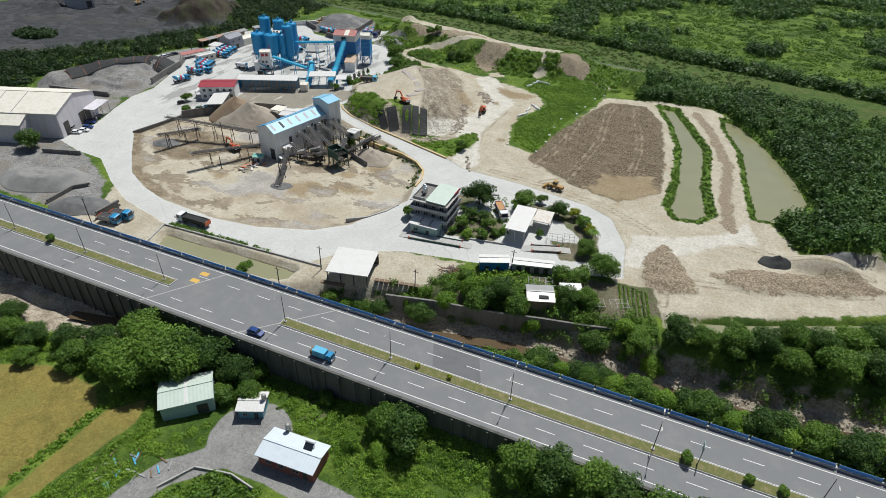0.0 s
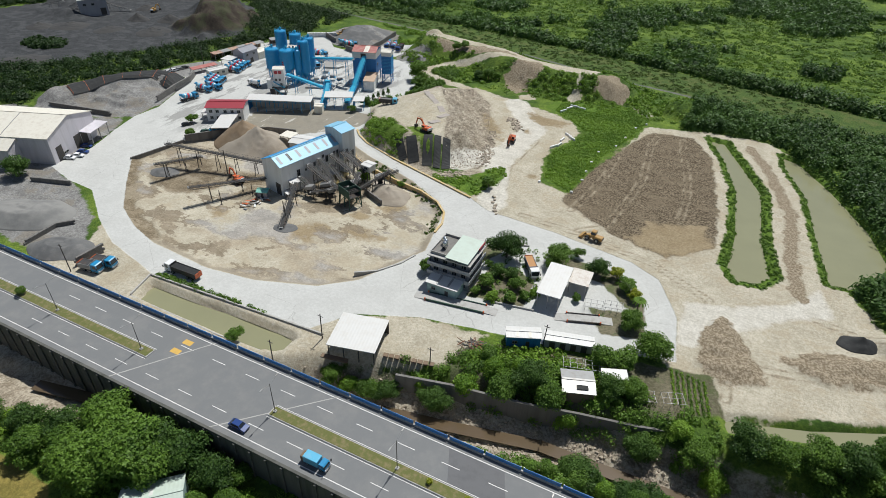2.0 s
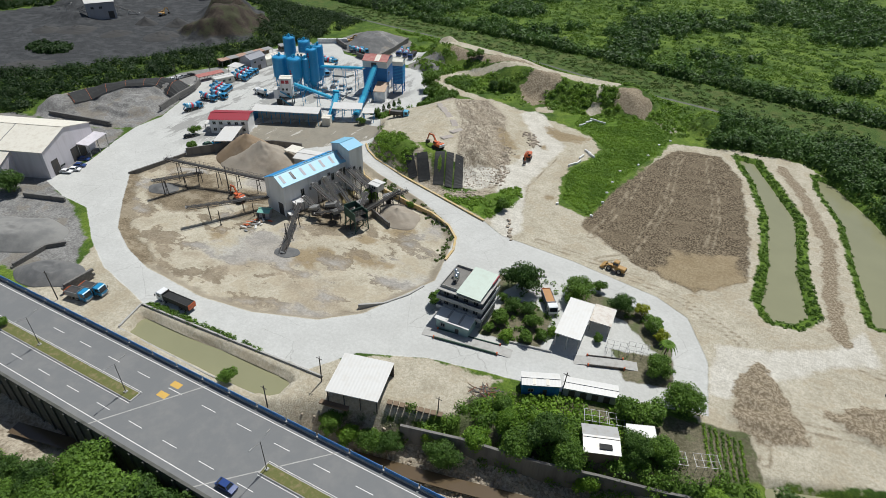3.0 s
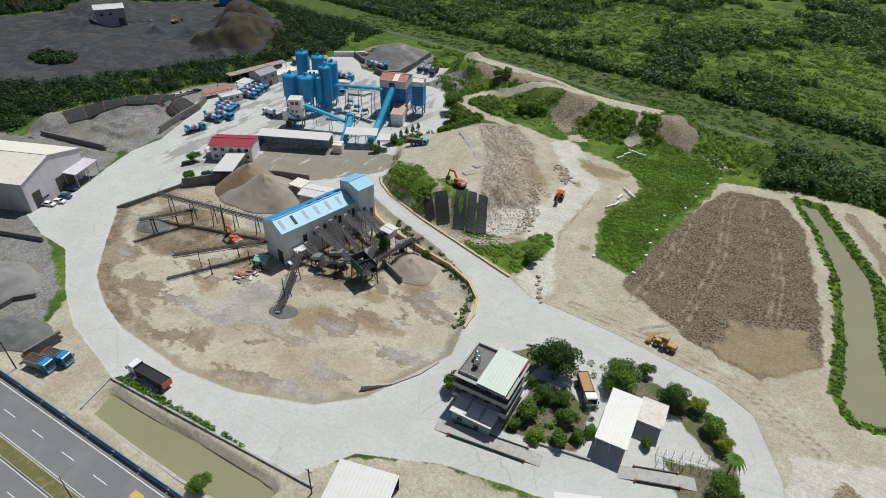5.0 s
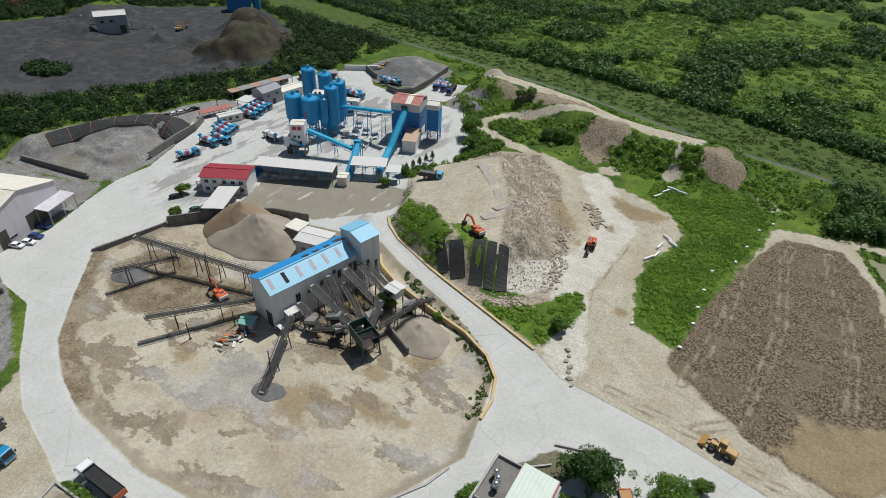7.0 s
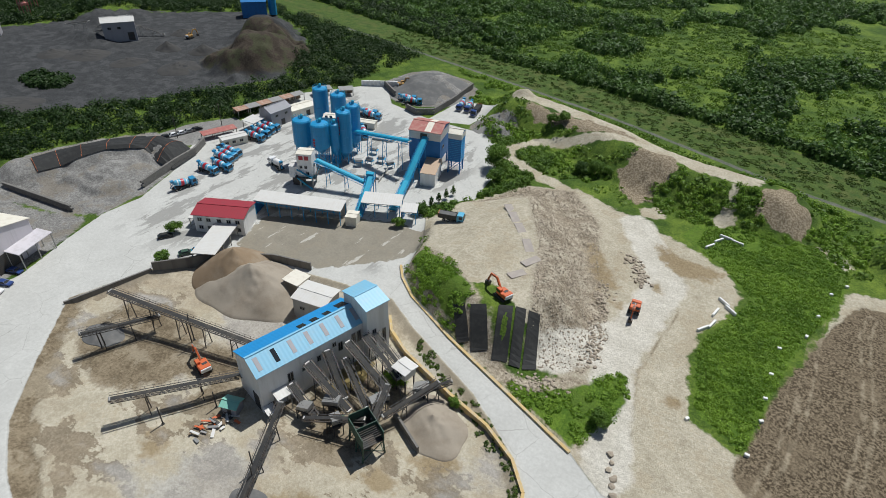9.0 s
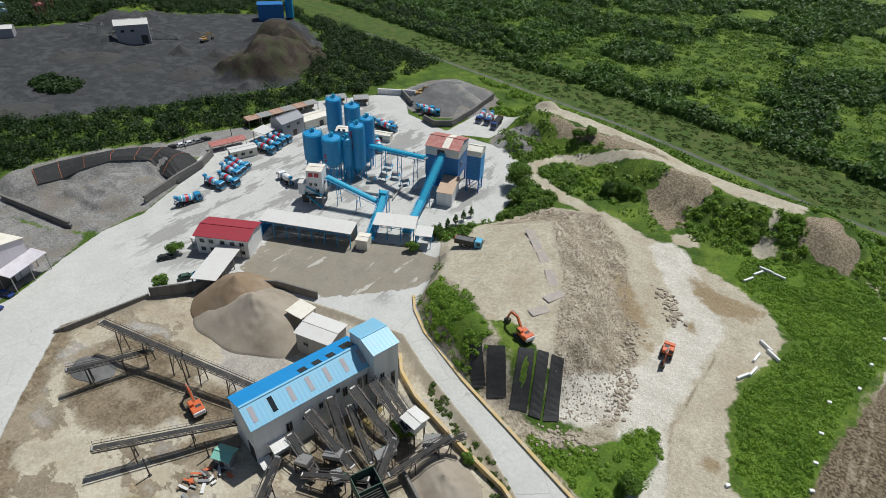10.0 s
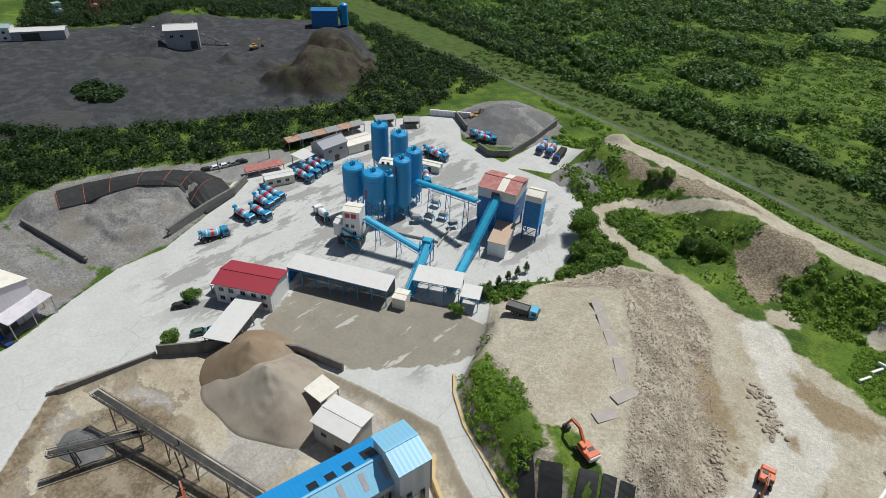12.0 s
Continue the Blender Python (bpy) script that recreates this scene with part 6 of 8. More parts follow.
silo(-223.2, 279.3, 3.05, 18.0, 5.5, "large blue cement silo at the back of the yard")
# batching cabins
def cabin(x, y, w, d, floor, top, words, sign=False):
    c = gable_house("batching_tower", pose(x, y, 0, 0, 0, BATCH_TURN + 6), w, d, top - 0.4, top, WHITE_WALL, CREAM, words, "batching tower", 0.15, floor, (), [("s", -1.3, floor + 3.2, 0.9, 1.0), ("s", 0.4, floor + 3.2, 0.9, 1.0), ("e", 0, floor + 3.0, 1.2, 1.0), ("s", 0.9, floor + 0.8, 1.0, 1.2)], [])
    for sx in (-1, 1):
        for sy in (-1, 1):
            part("leg", Geo().box(sx * (w / 2 - 0.4), sy * (d / 2 - 0.4), -0.2, 0.5, 0.5, floor + 0.4), CONCRETE, c)
    part("platform", Geo().box(0, 0, floor - 0.25, w + 2.2, d + 2.2, 0.25), DARK_STEEL, c)
    g = Geo()
    for sx in (-1, 1):
        g.beam((sx * (w / 2 + 1), -d / 2 - 1, floor + 1), (sx * (w / 2 + 1), d / 2 + 1, floor + 1), 0.06, 0.06).beam((-w / 2 - 1, sx * (d / 2 + 1), floor + 1), (w / 2 + 1, sx * (d / 2 + 1), floor + 1), 0.06, 0.06)
        for k in range(5):
            g.beam((sx * (w / 2 + 1), -d / 2 - 1 + k * (d + 2) / 4, floor - 0.1), (sx * (w / 2 + 1), -d / 2 - 1 + k * (d + 2) / 4, floor + 1), 0.06, 0.06)
    part("guard_rail", g, BELT_BLUE, c)
    if sign:
        for k in range(2):
            part("sign_bar", Geo().box(-1.1 + k * 1.9, -d / 2 - 0.04, top - 2.6, 1.5, 0.05, 1.5), RED_MARK, c, "dark red bar in place of a painted sign")
        part("stair", Geo().beam((-w / 2 - 0.2, -d / 2 - 0.6, floor + 3), (w / 2, -d / 2 - 0.6, floor - 0.2), 0.8, 0.2).beam((w / 2 - 0.2, -d / 2 - 1.2, 0), (-w / 2, -d / 2 - 1.2, floor), 0.8, 0.2), BELT_BLUE, c)
    return c


cabin(-203.4, 241.0, 5.2, 5.2, 4.2, 13.2, "white batching tower with dark red sign bars and blue stairs", True)
gable_house("tower_annex", pose(-207.4, 239.6, 3.0, 0, 0, BATCH_TURN), 3.6, 4.6, 4.2, 4.8, WHITE_WALL, WHITE, "white box annex on the batching tower", "annex", 0.1, 0, (), [], [])
gable_house("undercroft", pose(-206.6, 239.8, 0, 0, 0, BATCH_TURN), 3.2, 4.2, 3.0, 3.1, DARK_STEEL, DARK_STEEL, "dark machine room under the batching tower", "machine room", 0.05, -0.2)
cabin(-213.0, 264.6, 5.4, 4.6, 12.4, 16.2, "white cabin high between the silos")
# red and white roofed batching building
RT = 17.5
b = gable_house("batching_hall", pose(-178.2, 280.0, 0, 0, 0, RT), 12.0, 11.4, 16.0, 17.6, BLUE_DEEP, RUST_ROOF, "tall blue batching hall with a faded red roof", "industrial hall", 0.3, 5.0, [(-1, 1.0, 0.5, 1.2, 0.5, CREAM), (1, 1.0, 0.5, 1.2, 0.5, CREAM)], [("e", -2, 9, 1.4, 1.2)], [])
part("upper_wall", Geo().box(0, 0, 12.8, 12.12, 11.52, 3.1), WHITE, b, "white upper band of sheet cladding")
# flat dark panel stands for the shade inside the belt opening
part("belt_opening", Geo().box(-0.4, -5.78, 12.6, 2.6, 0.1, 2.6), DARK_STEEL, b, "dark panel in place of the shaded belt opening")
for sx in (-5.6, 0, 5.6):
    for sy in (-5.2, 5.2):
        part("leg", Geo().box(sx, sy, -0.2, 0.5, 0.5, 5.4), BLUE_DEEP, b)
part("lower_wall", Geo().box(-3.0, 0.5, -0.2, 5.6, 9.5, 5.2), BLUE_DEEP, b)
gable_house("loading_box", pose(-170.6, 270.6, 0, 0, 0, RT + 4), 5.4, 10.4, 5.0, 6.2, WHITE_WALL, paint("tan_sheet", (0.50, 0.36, 0.25), (0.42, 0.28, 0.2), 0.6, ribs=0.8), "pale box building with a tan lean-to roof", "shed", 0.2, -0.2, (), [], [], 0.98)
s = gable_house("bin_tower", pose(-167.4, 282.2, 0, 0, 0, RT), 5.0, 5.4, 16.0, 17.0, BLUE_DEEP, CREAM, "square blue bin tower with a cream roof on legs", "bin tower", 0.15, 5.0, (), [], [])
part("upper_wall", Geo().box(0, 0, 14.0, 5.1, 5.5, 1.9), WHITE, s, "white upper band of sheet cladding")
for k in range(12):
    part("rib", Geo().box(0, 0, 5.3 + k * 0.72, 5.16, 5.56, 0.14), BLUE_SILO, s)
for sx in (-1, 1):
    for sy in (-1, 1):
        part("leg", Geo().box(sx * 2.2, sy * 2.4, -0.2, 0.4, 0.4, 5.4), BLUE_DEEP, s)
    part("brace", Geo().beam((sx * 2.2, -2.4, 0.4), (sx * 2.2, 2.4, 4.8), 0.18, 0.18).beam((sx * 2.2, 2.4, 0.4), (sx * 2.2, -2.4, 4.8), 0.18, 0.18).beam((-2.2, sx * 2.4, 0.4), (2.2, sx * 2.4, 4.8), 0.18, 0.18), BLUE_DEEP, s)
for p, q, w, n in (((-172.4, 257.0, 2.6), (-176.4, 275.0, 13.8), 1.9, 3), ((-182.4, 247.6, 4.6), (-200.8, 243.0, 9.4), 1.8, 2), ((-206.4, 269.6, 9.4), (-179.0, 268.8, 13.4), 1.8, 3), ((-173.6, 233.4, 1.2), (-181.2, 249.6, 6.8), 1.9, 1), ((-166.8, 243.0, 1.2), (-172.8, 258.5, 3.6), 1.9, 0)):
    conveyor(p, q, "bright blue covered belt conveyor of the batching plant", w, BELT_BLUE, n, 0.0, BLUE_SILO, 0.9, True)
h = thing("transfer_house", pose(-181.5, 249.2, 0, 0, 0, BATCH_TURN), "blue steel conveyor transfer house on a frame", "transfer house")
part("frame", Geo().beam((-1.6, -1.4, -0.2), (-1.6, -1.4, 8), 0.25, 0.25).beam((1.6, -1.4, -0.2), (1.6, -1.4, 8), 0.25, 0.25).beam((-1.6, 1.4, -0.2), (-1.6, 1.4, 8), 0.25, 0.25).beam((1.6, 1.4, -0.2), (1.6, 1.4, 8), 0.25, 0.25).beam((-1.6, -1.4, 0.4), (1.6, -1.4, 4.5), 0.14, 0.14), BLUE_SILO, h)
part("floor_plate", Geo().box(0, 0, 5.2, 3.8, 3.4, 0.2), DARK_STEEL, h)
part("cladding", Geo().box(0, 0.4, 5.4, 2.6, 2.0, 2.6, bevel=0.1), BELT_BLUE, h)
# long shelters
for x, y, l, w, hgt, words, np_ in ((-190.0, 224.2, 29.5, 6.2, 5.6, "long white roofed loading shelter open to the yard", 8), (-169.6, 241.4, 13.2, 6.4, 5.6, "white roofed shelter over the conveyor feed", 4), (-160.0, 243.6, 5.2, 5.0, 4.6, "small white roofed shelter", 2)):
    c = canopy("loading_shelter", pose(x, y, 0, 0, 0, BATCH_TURN if l > 20 else BATCH_TURN + 4), l, w, hgt, WHITE, words, np_, 0.5, CONCRETE if l > 20 else None, "shelter", BLUE_SILO)
    part("end_wall", Geo().box(-l / 2 + 0.2, 0, -0.2, 0.2, w - 0.6, hgt), BLUE_DEEP, c)
    g = Geo()
    for i in range(int(l / 2)):
        g.beam((-l / 2 + 2 * i, -w / 2 + 0.3, hgt - 0.9 if i % 2 else hgt - 0.2), (-l / 2 + 2 * i + 2, -w / 2 + 0.3, hgt - 0.2 if i % 2 else hgt - 0.9), 0.1, 0.1)
    g.beam((-l / 2, -w / 2 + 0.3, hgt - 0.95), (l / 2, -w / 2 + 0.3, hgt - 0.95), 0.12, 0.12)
    part("truss", g, BLUE_SILO, c)
gable_house("end_shed", pose(-173.6, 231.0, 0, 0, 0, BATCH_TURN), 3.6, 4.2, 3.4, 3.6, CREAM, CREAM, "small cream shed at the end of the shelter", "shed", 0.1, -0.2)
gable_house("office_house", pose(-204.4, 206.0, 0, 0, 0, 28.5), 15.8, 9.6, 6.3, 7.3, WHITE_WALL, RED_ROOF, "two-storey white office with a dark red metal roof", "house", 0.5, -0.2, (), [("s", x, z, 1.3, 1.2) for z in (1.2, 4.0) for x in (-6, -3.2, 0.2, 3.2, 6)] + [("w", 0, 4.0, 1.4, 1.2)], [("s", -1.5, 0, 1.2, 2.2)])
canopy("car_port", pose(-196.2, 195.6, 0, 0, 0, -62.5), 16.0, 7.4, 3.8, WHITE, "long white car port roof", 4, 0.3)
canopy("porch", pose(-212.8, 201.8, 0, 0, 0, BATCH_TURN), 3.4, 6, 3.2, WHITE, "small white porch roof beside the office", 2, 0.2)
gable_house("grey_house", pose(-253.0, 271.6, 0, 0, 0, 88), 11, 7.6, 6.6, 8.4, GREY_SHEET, paint("slate_sheet", (0.17, 0.18, 0.21), None, 0.5, ribs=0.8), "dark grey sheet-metal house with a pitched roof", "house", 0.3, -0.2, (), [("s", -2.5, 4.2, 1.4, 1.0), ("s", 2.5, 4.2, 1.4, 1.0)], [("s", 0.5, 0, 2.0, 2.6)])
gable_house("white_house", pose(-252.0, 284.5, 0, 0, 0, 80), 12, 7, 3.8, 4.6, CREAM, CREAM, "low cream shed beside the grey house", "shed", 0.3, -0.2, (), [], [("s", 2, 0, 2, 2.4)])
gable_house("site_hut", pose(-250.4, 246.6, 0, 0, 0, 70), 10, 4.6, 3.2, 3.5, CREAM, WHITE, "low cream site hut with a flat white roof", "hut", 0.2, -0.2, (), [("s", x, 1.2, 1.3, 1.0) for x in (-3.4, -0.6, 2.4)], [("w", 0, 0, 1, 2)])
canopy("car_shelter", pose(-260.4, 247.4, 0, 0, 0, 72), 14, 4.2, 2.6, RUST_ROOF, "long low shelter with a faded red roof", 4, 0.3)
canopy("sheet_shelter", pose(-255.2, 261.2, 0, 0, 0, 5), 6.8, 6.6, 4.2, WHITE, "white sheet roofed shelter", 2, 0.3)
RUSTY_SHEET = paint("rusty_sheet", (0.36, 0.20, 0.13), (0.5, 0.42, 0.36), 0.7, wear=0.9, ribs=0.6)
for i in range(6):
    canopy("store_shed", pose(-270 + i * 1.15, 267 + i * 5.6, 0, 0, 0, 78), 5.6, 4.5, 3.4, (RUSTY_SHEET, GREY_STEEL)[i % 2], "low store shed with rusty patched roof sheets", 2, 0.3, WOOD)
for x, y, l, t in ((-261, 308, 9, 60), (-252, 315, 7, 50)):
    canopy("store_shed", pose(x, y, 0, 0, 0, t), l, 5, 3.2, GREY_STEEL, "low store shed with a grey metal roof", 3, 0.3, WOOD)
# stacks of pale blocks behind the yard
blk = Geo().box(0, 0, 0, 1.9, 0.9, 0.9, bevel=0.06).mesh("concrete_block")
blk.materials.append(WHITE_WALL)
for i in range(9):
    for j in range(3):
        for k in range(3 - j):
            ob = new("concrete_block", blk)
            ob.matrix_basis = pose(-254 + i * 2.1 * 0.8, 330 + i * 2.1 * 0.55 + j * 1.0, k * 0.9, 0, 0, 36)
            tagged(ob, "pale concrete block stacked behind the yard", "concrete block", "stacked concrete blocks")
# clutter among the silos
gable_house("pump_shed", pose(-219.4, 292.1, 0, 0, 0, 20), 8, 3.6, 2.8, 3.2, CREAM, CREAM, "low cream pump shed behind the silos", "shed", 0.2, -0.2, (), [], [("s", 0, 0, 1.4, 2)])
for x, y, t, l in ((-205.5, 285.3, 20, 9), (-201.9, 287.7, 70, 6), (-192.0, 256.0, 24, 14), (-186.0, 262.0, 110, 10)):
    structure("wall_bin", Geo().box(0, 0, -0.1, l, 0.3, 1.0), CONCRETE, "low concrete bin wall in the batching yard", "wall", m=pose(x, y, 0, 0, 0, t))
for x, y, t in ((-196.0, 266.0, 10), (-198.5, 262.5, 40), (-193.5, 270.0, 20), (-188.0, 268.5, 60), (-200.5, 274.0, 15)):
    v = thing("feed_machine", pose(x, y, 0, 0, 0, t), "grey steel feeder machine beside the silos", "machine", "yard machines")
    part("frame", Geo().beam((-1.4, -0.8, -0.1), (-1.4, -0.8, 1.8), 0.15, 0.15).beam((1.4, -0.8, -0.1), (1.4, -0.8, 1.8), 0.15, 0.15).beam((-1.4, 0.8, -0.1), (-1.4, 0.8, 1.8), 0.15, 0.15).beam((1.4, 0.8, -0.1), (1.4, 0.8, 1.8), 0.15, 0.15).box(0, 0, 1.7, 3.2, 2.0, 0.15), BLUE_SILO, v)
    part("hopper", Geo().slab([(-1.2, -0.8), (1.2, -0.8), (1.2, 0.8), (-1.2, 0.8)], [1.3, 1.6, 1.6, 1.3], 2.8), GREY_STEEL, v)
# mixer trucks
MIXERS = [(-235.3, 212.8, 79), (-238.1, 224.8, 9), (-236.1, 229.4, 9), (-240.7, 233.7, 9), (-241.6, 236.4, 9), (-242.8, 239.3, 9), (-246.2, 253.9, 13), (-247.4, 257.9, 13), (-248.7, 261.5, 13), (-249.0, 264.6, 13), (-223.9, 327.0, 35), (-219.7, 325.6, 35), (-227.0, 301.8, 25), (-223.7, 300.4, 15), (-214.6, 284.4, -40)]
first = None
for x, y, turn in MIXERS:
    if first is None:
        first = mixer_truck(pose(x, y, 0, 0, 0, turn))
    else:
        copy_thing(first, pose(x, y, 0, 0, 0, turn))
navy = mixer_truck(pose(-199.2, 335.9, 0, 0, 0, -76), "tanker truck with a navy cab and pale blue drum", NAVY)
copy_thing(navy, pose(-195.3, 336.6, 0, 0, 0, -76))
mixer_truck(pose(-222, 243.0, 0, 0, 0, 165), "white tanker truck parked at the silos", CAR_WHITE, True)
tipper(pose(-190.7, 335.5, 0, 0, 0, -76), "navy trailer truck with a dark covered load", NAVY, BLACK, BLACK, 11)
tipper(pose(-134.1, 112.6, 0, 0, 0, 181), "white dump truck with a dark load cover", CAR_WHITE, DARK_STEEL, BLACK, 12)
tipper(pose(-46.7, 161.4, 0, 0, 0, -57), "white dump truck with an empty rusty bed", CAR_WHITE, paint("rusty_orange", (0.16, 0.17, 0.20), (0.3, 0.2, 0.12), 0.7), paint("rusty_bed", (0.46, 0.24, 0.10), (0.36, 0.22, 0.12), 0.8), 9)
tipper(pose(-145.6, 246.4, float(height(np.array([-145.6]), np.array([246.4]))[0]), 0, 0, 18), "dark grey dump truck with a pale blue cab", DRUM_BLUE, DARK_STEEL, DARK_GRAVEL, 8.5)
excavator(pose(-160.6, 163.4, -1.2, 0, 0, 165), reach=0.9)
excavator(pose(-111.6, 218.4, float(height(np.array([-111.6]), np.array([218.4]))[0]), 0, 0, 158))
excavator(pose(-84.0, 243.5, 0.3, 0, 0, -82), reach=0.8)
excavator(pose(-238.0, 341.0, 0, 0, 0, 60), "yellow excavator beside the aggregate wall", YELLOW, 0.7)
wheel_loader(pose(-34.8, 186.6, 0, 0, 0, 170))
wheel_loader(pose(-224.5, 337.6, 0, 0, 0, 20), "yellow wheel loader at the dark aggregate heap")
# block walls of the aggregate bays
blk2 = Geo().box(0, 0, 0, 1.48, 0.8, 0.73, bevel=0.05).mesh("block")
blk2.materials.append(CONCRETE_DARK)


def block_wall(name, points, rows, words):
    w = thing(name, pose(0, 0, 0), words, "wall", "", "structure")
    for (ax, ay), (bx, by) in zip(points, points[1:]):
        span = math.hypot(bx - ax, by - ay)
        turn = math.degrees(math.atan2(by - ay, bx - ax))
        n = max(1, round(span / 1.5))
        for k in range(rows):
            for i in range(n):
                t = (i + (0.5 if k % 2 else 0.0)) / n
                ob = new("block", blk2)
                ob.parent = w
                ob.matrix_basis = pose(ax + (bx - ax) * t, ay + (by - ay) * t, k * 0.75 - 0.1 + (i * 7 % 5) * 0.004, 0, 0, turn + (i * 13 % 7 - 3) * 0.5)


block_wall("wall_bay_west", [(-258.5, 238.5), (-254.0, 231.0), (-251.5, 220.0), (-246.0, 203.5)], 4, "weathered concrete block wall of the aggregate bay")
block_wall("wall_bay_low", [(-282.0, 176.0), (-265.0, 179.0), (-249.5, 181.5)], 3, "weathered concrete block wall between two bays")
block_wall("wall_bay_north", [(-245, 336), (-232, 328)], 4, "dark concrete block wall beside the aggregate heap")
block_wall("wall_bay_front", [(-218.0, 318.5), (-211.0, 316.5), (-205.0, 322.0), (-206.0, 340.0), (-209.0, 362.0)], 4, "dark curved concrete block wall of the aggregate bay")
block_wall("wall_road_bay", [(-187.0, 101.5), (-188.0, 112.0), (-184.5, 116.0)], 2, "dark concrete block wall beside the highway")
block_wall("wall_road_bay_end", block_wall_later, 4, "dark concrete block wall behind parked trucks")

# ---- office, sheds and garden by the gate ----
o = thing("office_building", pose(-65.1, 148.6, 0), "three-storey grey office with a pale green sheet roof", "office building")
part("wall", Geo().box(0, 0, -0.2, 11.6, 9.8, 9.8), paint("render_grey", (0.24, 0.245, 0.26), (0.16, 0.16, 0.165), 0.7, streak=True, wear=0.6), o)
for z in (3.1, 6.3, 9.3):
    part("balcony_slab", Geo().box(0, -0.3, z, 13.0, 11.6, 0.22), CONCRETE, o)
    if z < 9:
        for nm, bx in (("balcony_wall", (0, -6.0, z + 0.2, 13.0, 0.14, 0.95)), ("balcony_wall", (6.43, -0.3, z + 0.2, 0.14, 11.4, 0.95)), ("balcony_wall", (-6.43, -0.3, z + 0.2, 0.14, 11.4, 0.95))):
            part(nm, Geo().box(*bx), paint("render_pale", (0.36, 0.37, 0.38), (0.25, 0.25, 0.25), 0.7, streak=True), o)
for z in (0.9, 4.2, 7.2):
    for k in range(4):
        w = part("window", opening_mesh(1.4, 1.3, "window"), None, o, m=pose(-4.2 + k * 2.8, -4.9, z))
        part("pane", pane_mesh(1.4, 1.3), None, w)
        w = part("window", opening_mesh(1.4, 1.3, "window"), None, o, m=pose(5.8, -3.4 + k * 2.2, z, 0, 0, 90))
        part("pane", pane_mesh(1.4, 1.3), None, w)
part("parapet", Geo().box(-3.4, -4.85, 9.5, 5.2, 0.16, 0.8).box(-5.9, 0, 9.5, 0.16, 9.8, 0.8).box(-3.4, 4.85, 9.5, 5.2, 0.16, 0.8), CONCRETE, o)
part("roof_slab", Geo().box(-3.3, 0, 9.55, 5.2, 9.6, 0.1), CONCRETE_DARK, o, "stained concrete roof terrace")
part("roof", Geo().sheet([(-0.9, -6.4, 10.6), (5.9, -6.4, 10.4), (5.9, 5.4, 10.8), (-0.9, 5.4, 11.0)], 0.15), GREEN_ROOF, o, "pale green sheet roof")
part("roof_edge", Geo().box(6.0, 3.3, 10.2, 0.25, 4.2, 0.6), RED_ROOF, o)
part("stair_head", Geo().box(-1.0, 3.5, 9.6, 0.2, 2.5, 1.0), RED_ROOF, o)
for x, y in ((-4.4, 0.6), (-3.5, -0.4), (-3.3, -1.6)):
    t = thing("water_tank", pose(-65.1 + x, 148.6 + y, 9.65), "shiny steel water tank on the office roof", "water tank", "roof tanks")
    part("tank", Geo().lathe(0, 0, [(0.5, 0.7), (0.62, 0.85), (0.62, 2.1), (0.3, 2.4)], 16), paint("bright_steel", (0.62, 0.63, 0.64), None, 0.25, 0.9, wear=0.2), t, smooth=True)
    part("stand", Geo().box(-0.4, 0, 0, 0.08, 0.9, 0.75).box(0.4, 0, 0, 0.08, 0.9, 0.75), GREY_STEEL, t)
gable_house("ground_annex", pose(-65.1, 141.2, 0), 9.0, 5.0, 3.4, 3.9, GREEN_WALL, WHITE, "single-storey annex with a white striped sheet roof", "annex", 0.4, -0.2, [(-1, -1.6, 0.5, 0.3, 0.45, GREY_STEEL), (-1, 1.8, 0.5, 0.3, 0.45, GREY_STEEL)], [("s", -2.5, 1.2, 1.2, 1.0)], [("s", 1.5, 0, 1, 2)], 0.95)
canopy("open_shed", pose(-74.6, 112.0, 0, 0, 0, 13.5), 12.2, 11.6, 4.1, WHITE, "open shed with a broad white metal roof", 4, 0.35, DARK_STEEL, "shed", DARK_STEEL)
c = gable_house("container_office", pose(-38.8, 131.8, 0, 0, 0, 24), 8.4, 3.6, 3.4, 3.8, BLUE_DEEP, WHITE, "blue container office with a white roof", "container", 0.25, -0.1, [(-1, -1.6, 0.5, 0.35, 0.5, CREAM), (-1, 1.5, 0.5, 0.35, 0.5, CREAM)], [("s", -2.2, 1.2, 1.2, 0.9)], [("s", 1.0, 0, 0.9, 2)])
gable_house("long_store", pose(-28.2, 135.9, 0, 0, 0, 15), 11.8, 3.2, 2.6, 2.9, GREY_SHEET, WHITE, "long low store with a white sheet roof", "store", 0.3, -0.1, (), [], [("s", x, 0, 1.4, 1.9) for x in (-4, -1.4, 1.2, 3.8)])
canopy("truck_shed", pose(-37.7, 154.2, 0, 0, 0, 2), 6.6, 14.6, 4.8, WHITE, "open truck shed with a pale green-white sheet roof", 3, 0.5, None, "shed")
canopy("lean_shed", pose(-31.9, 160.2, 0, 0, 0, 2), 5.6, 7.0, 3.8, paint("patched_sheet", (0.62, 0.58, 0.52), (0.45, 0.36, 0.28), 0.6, wear=0.9, ribs=0.6), "lean-to shed with patched pale roof sheets", 2, 0.3, None, "shed")
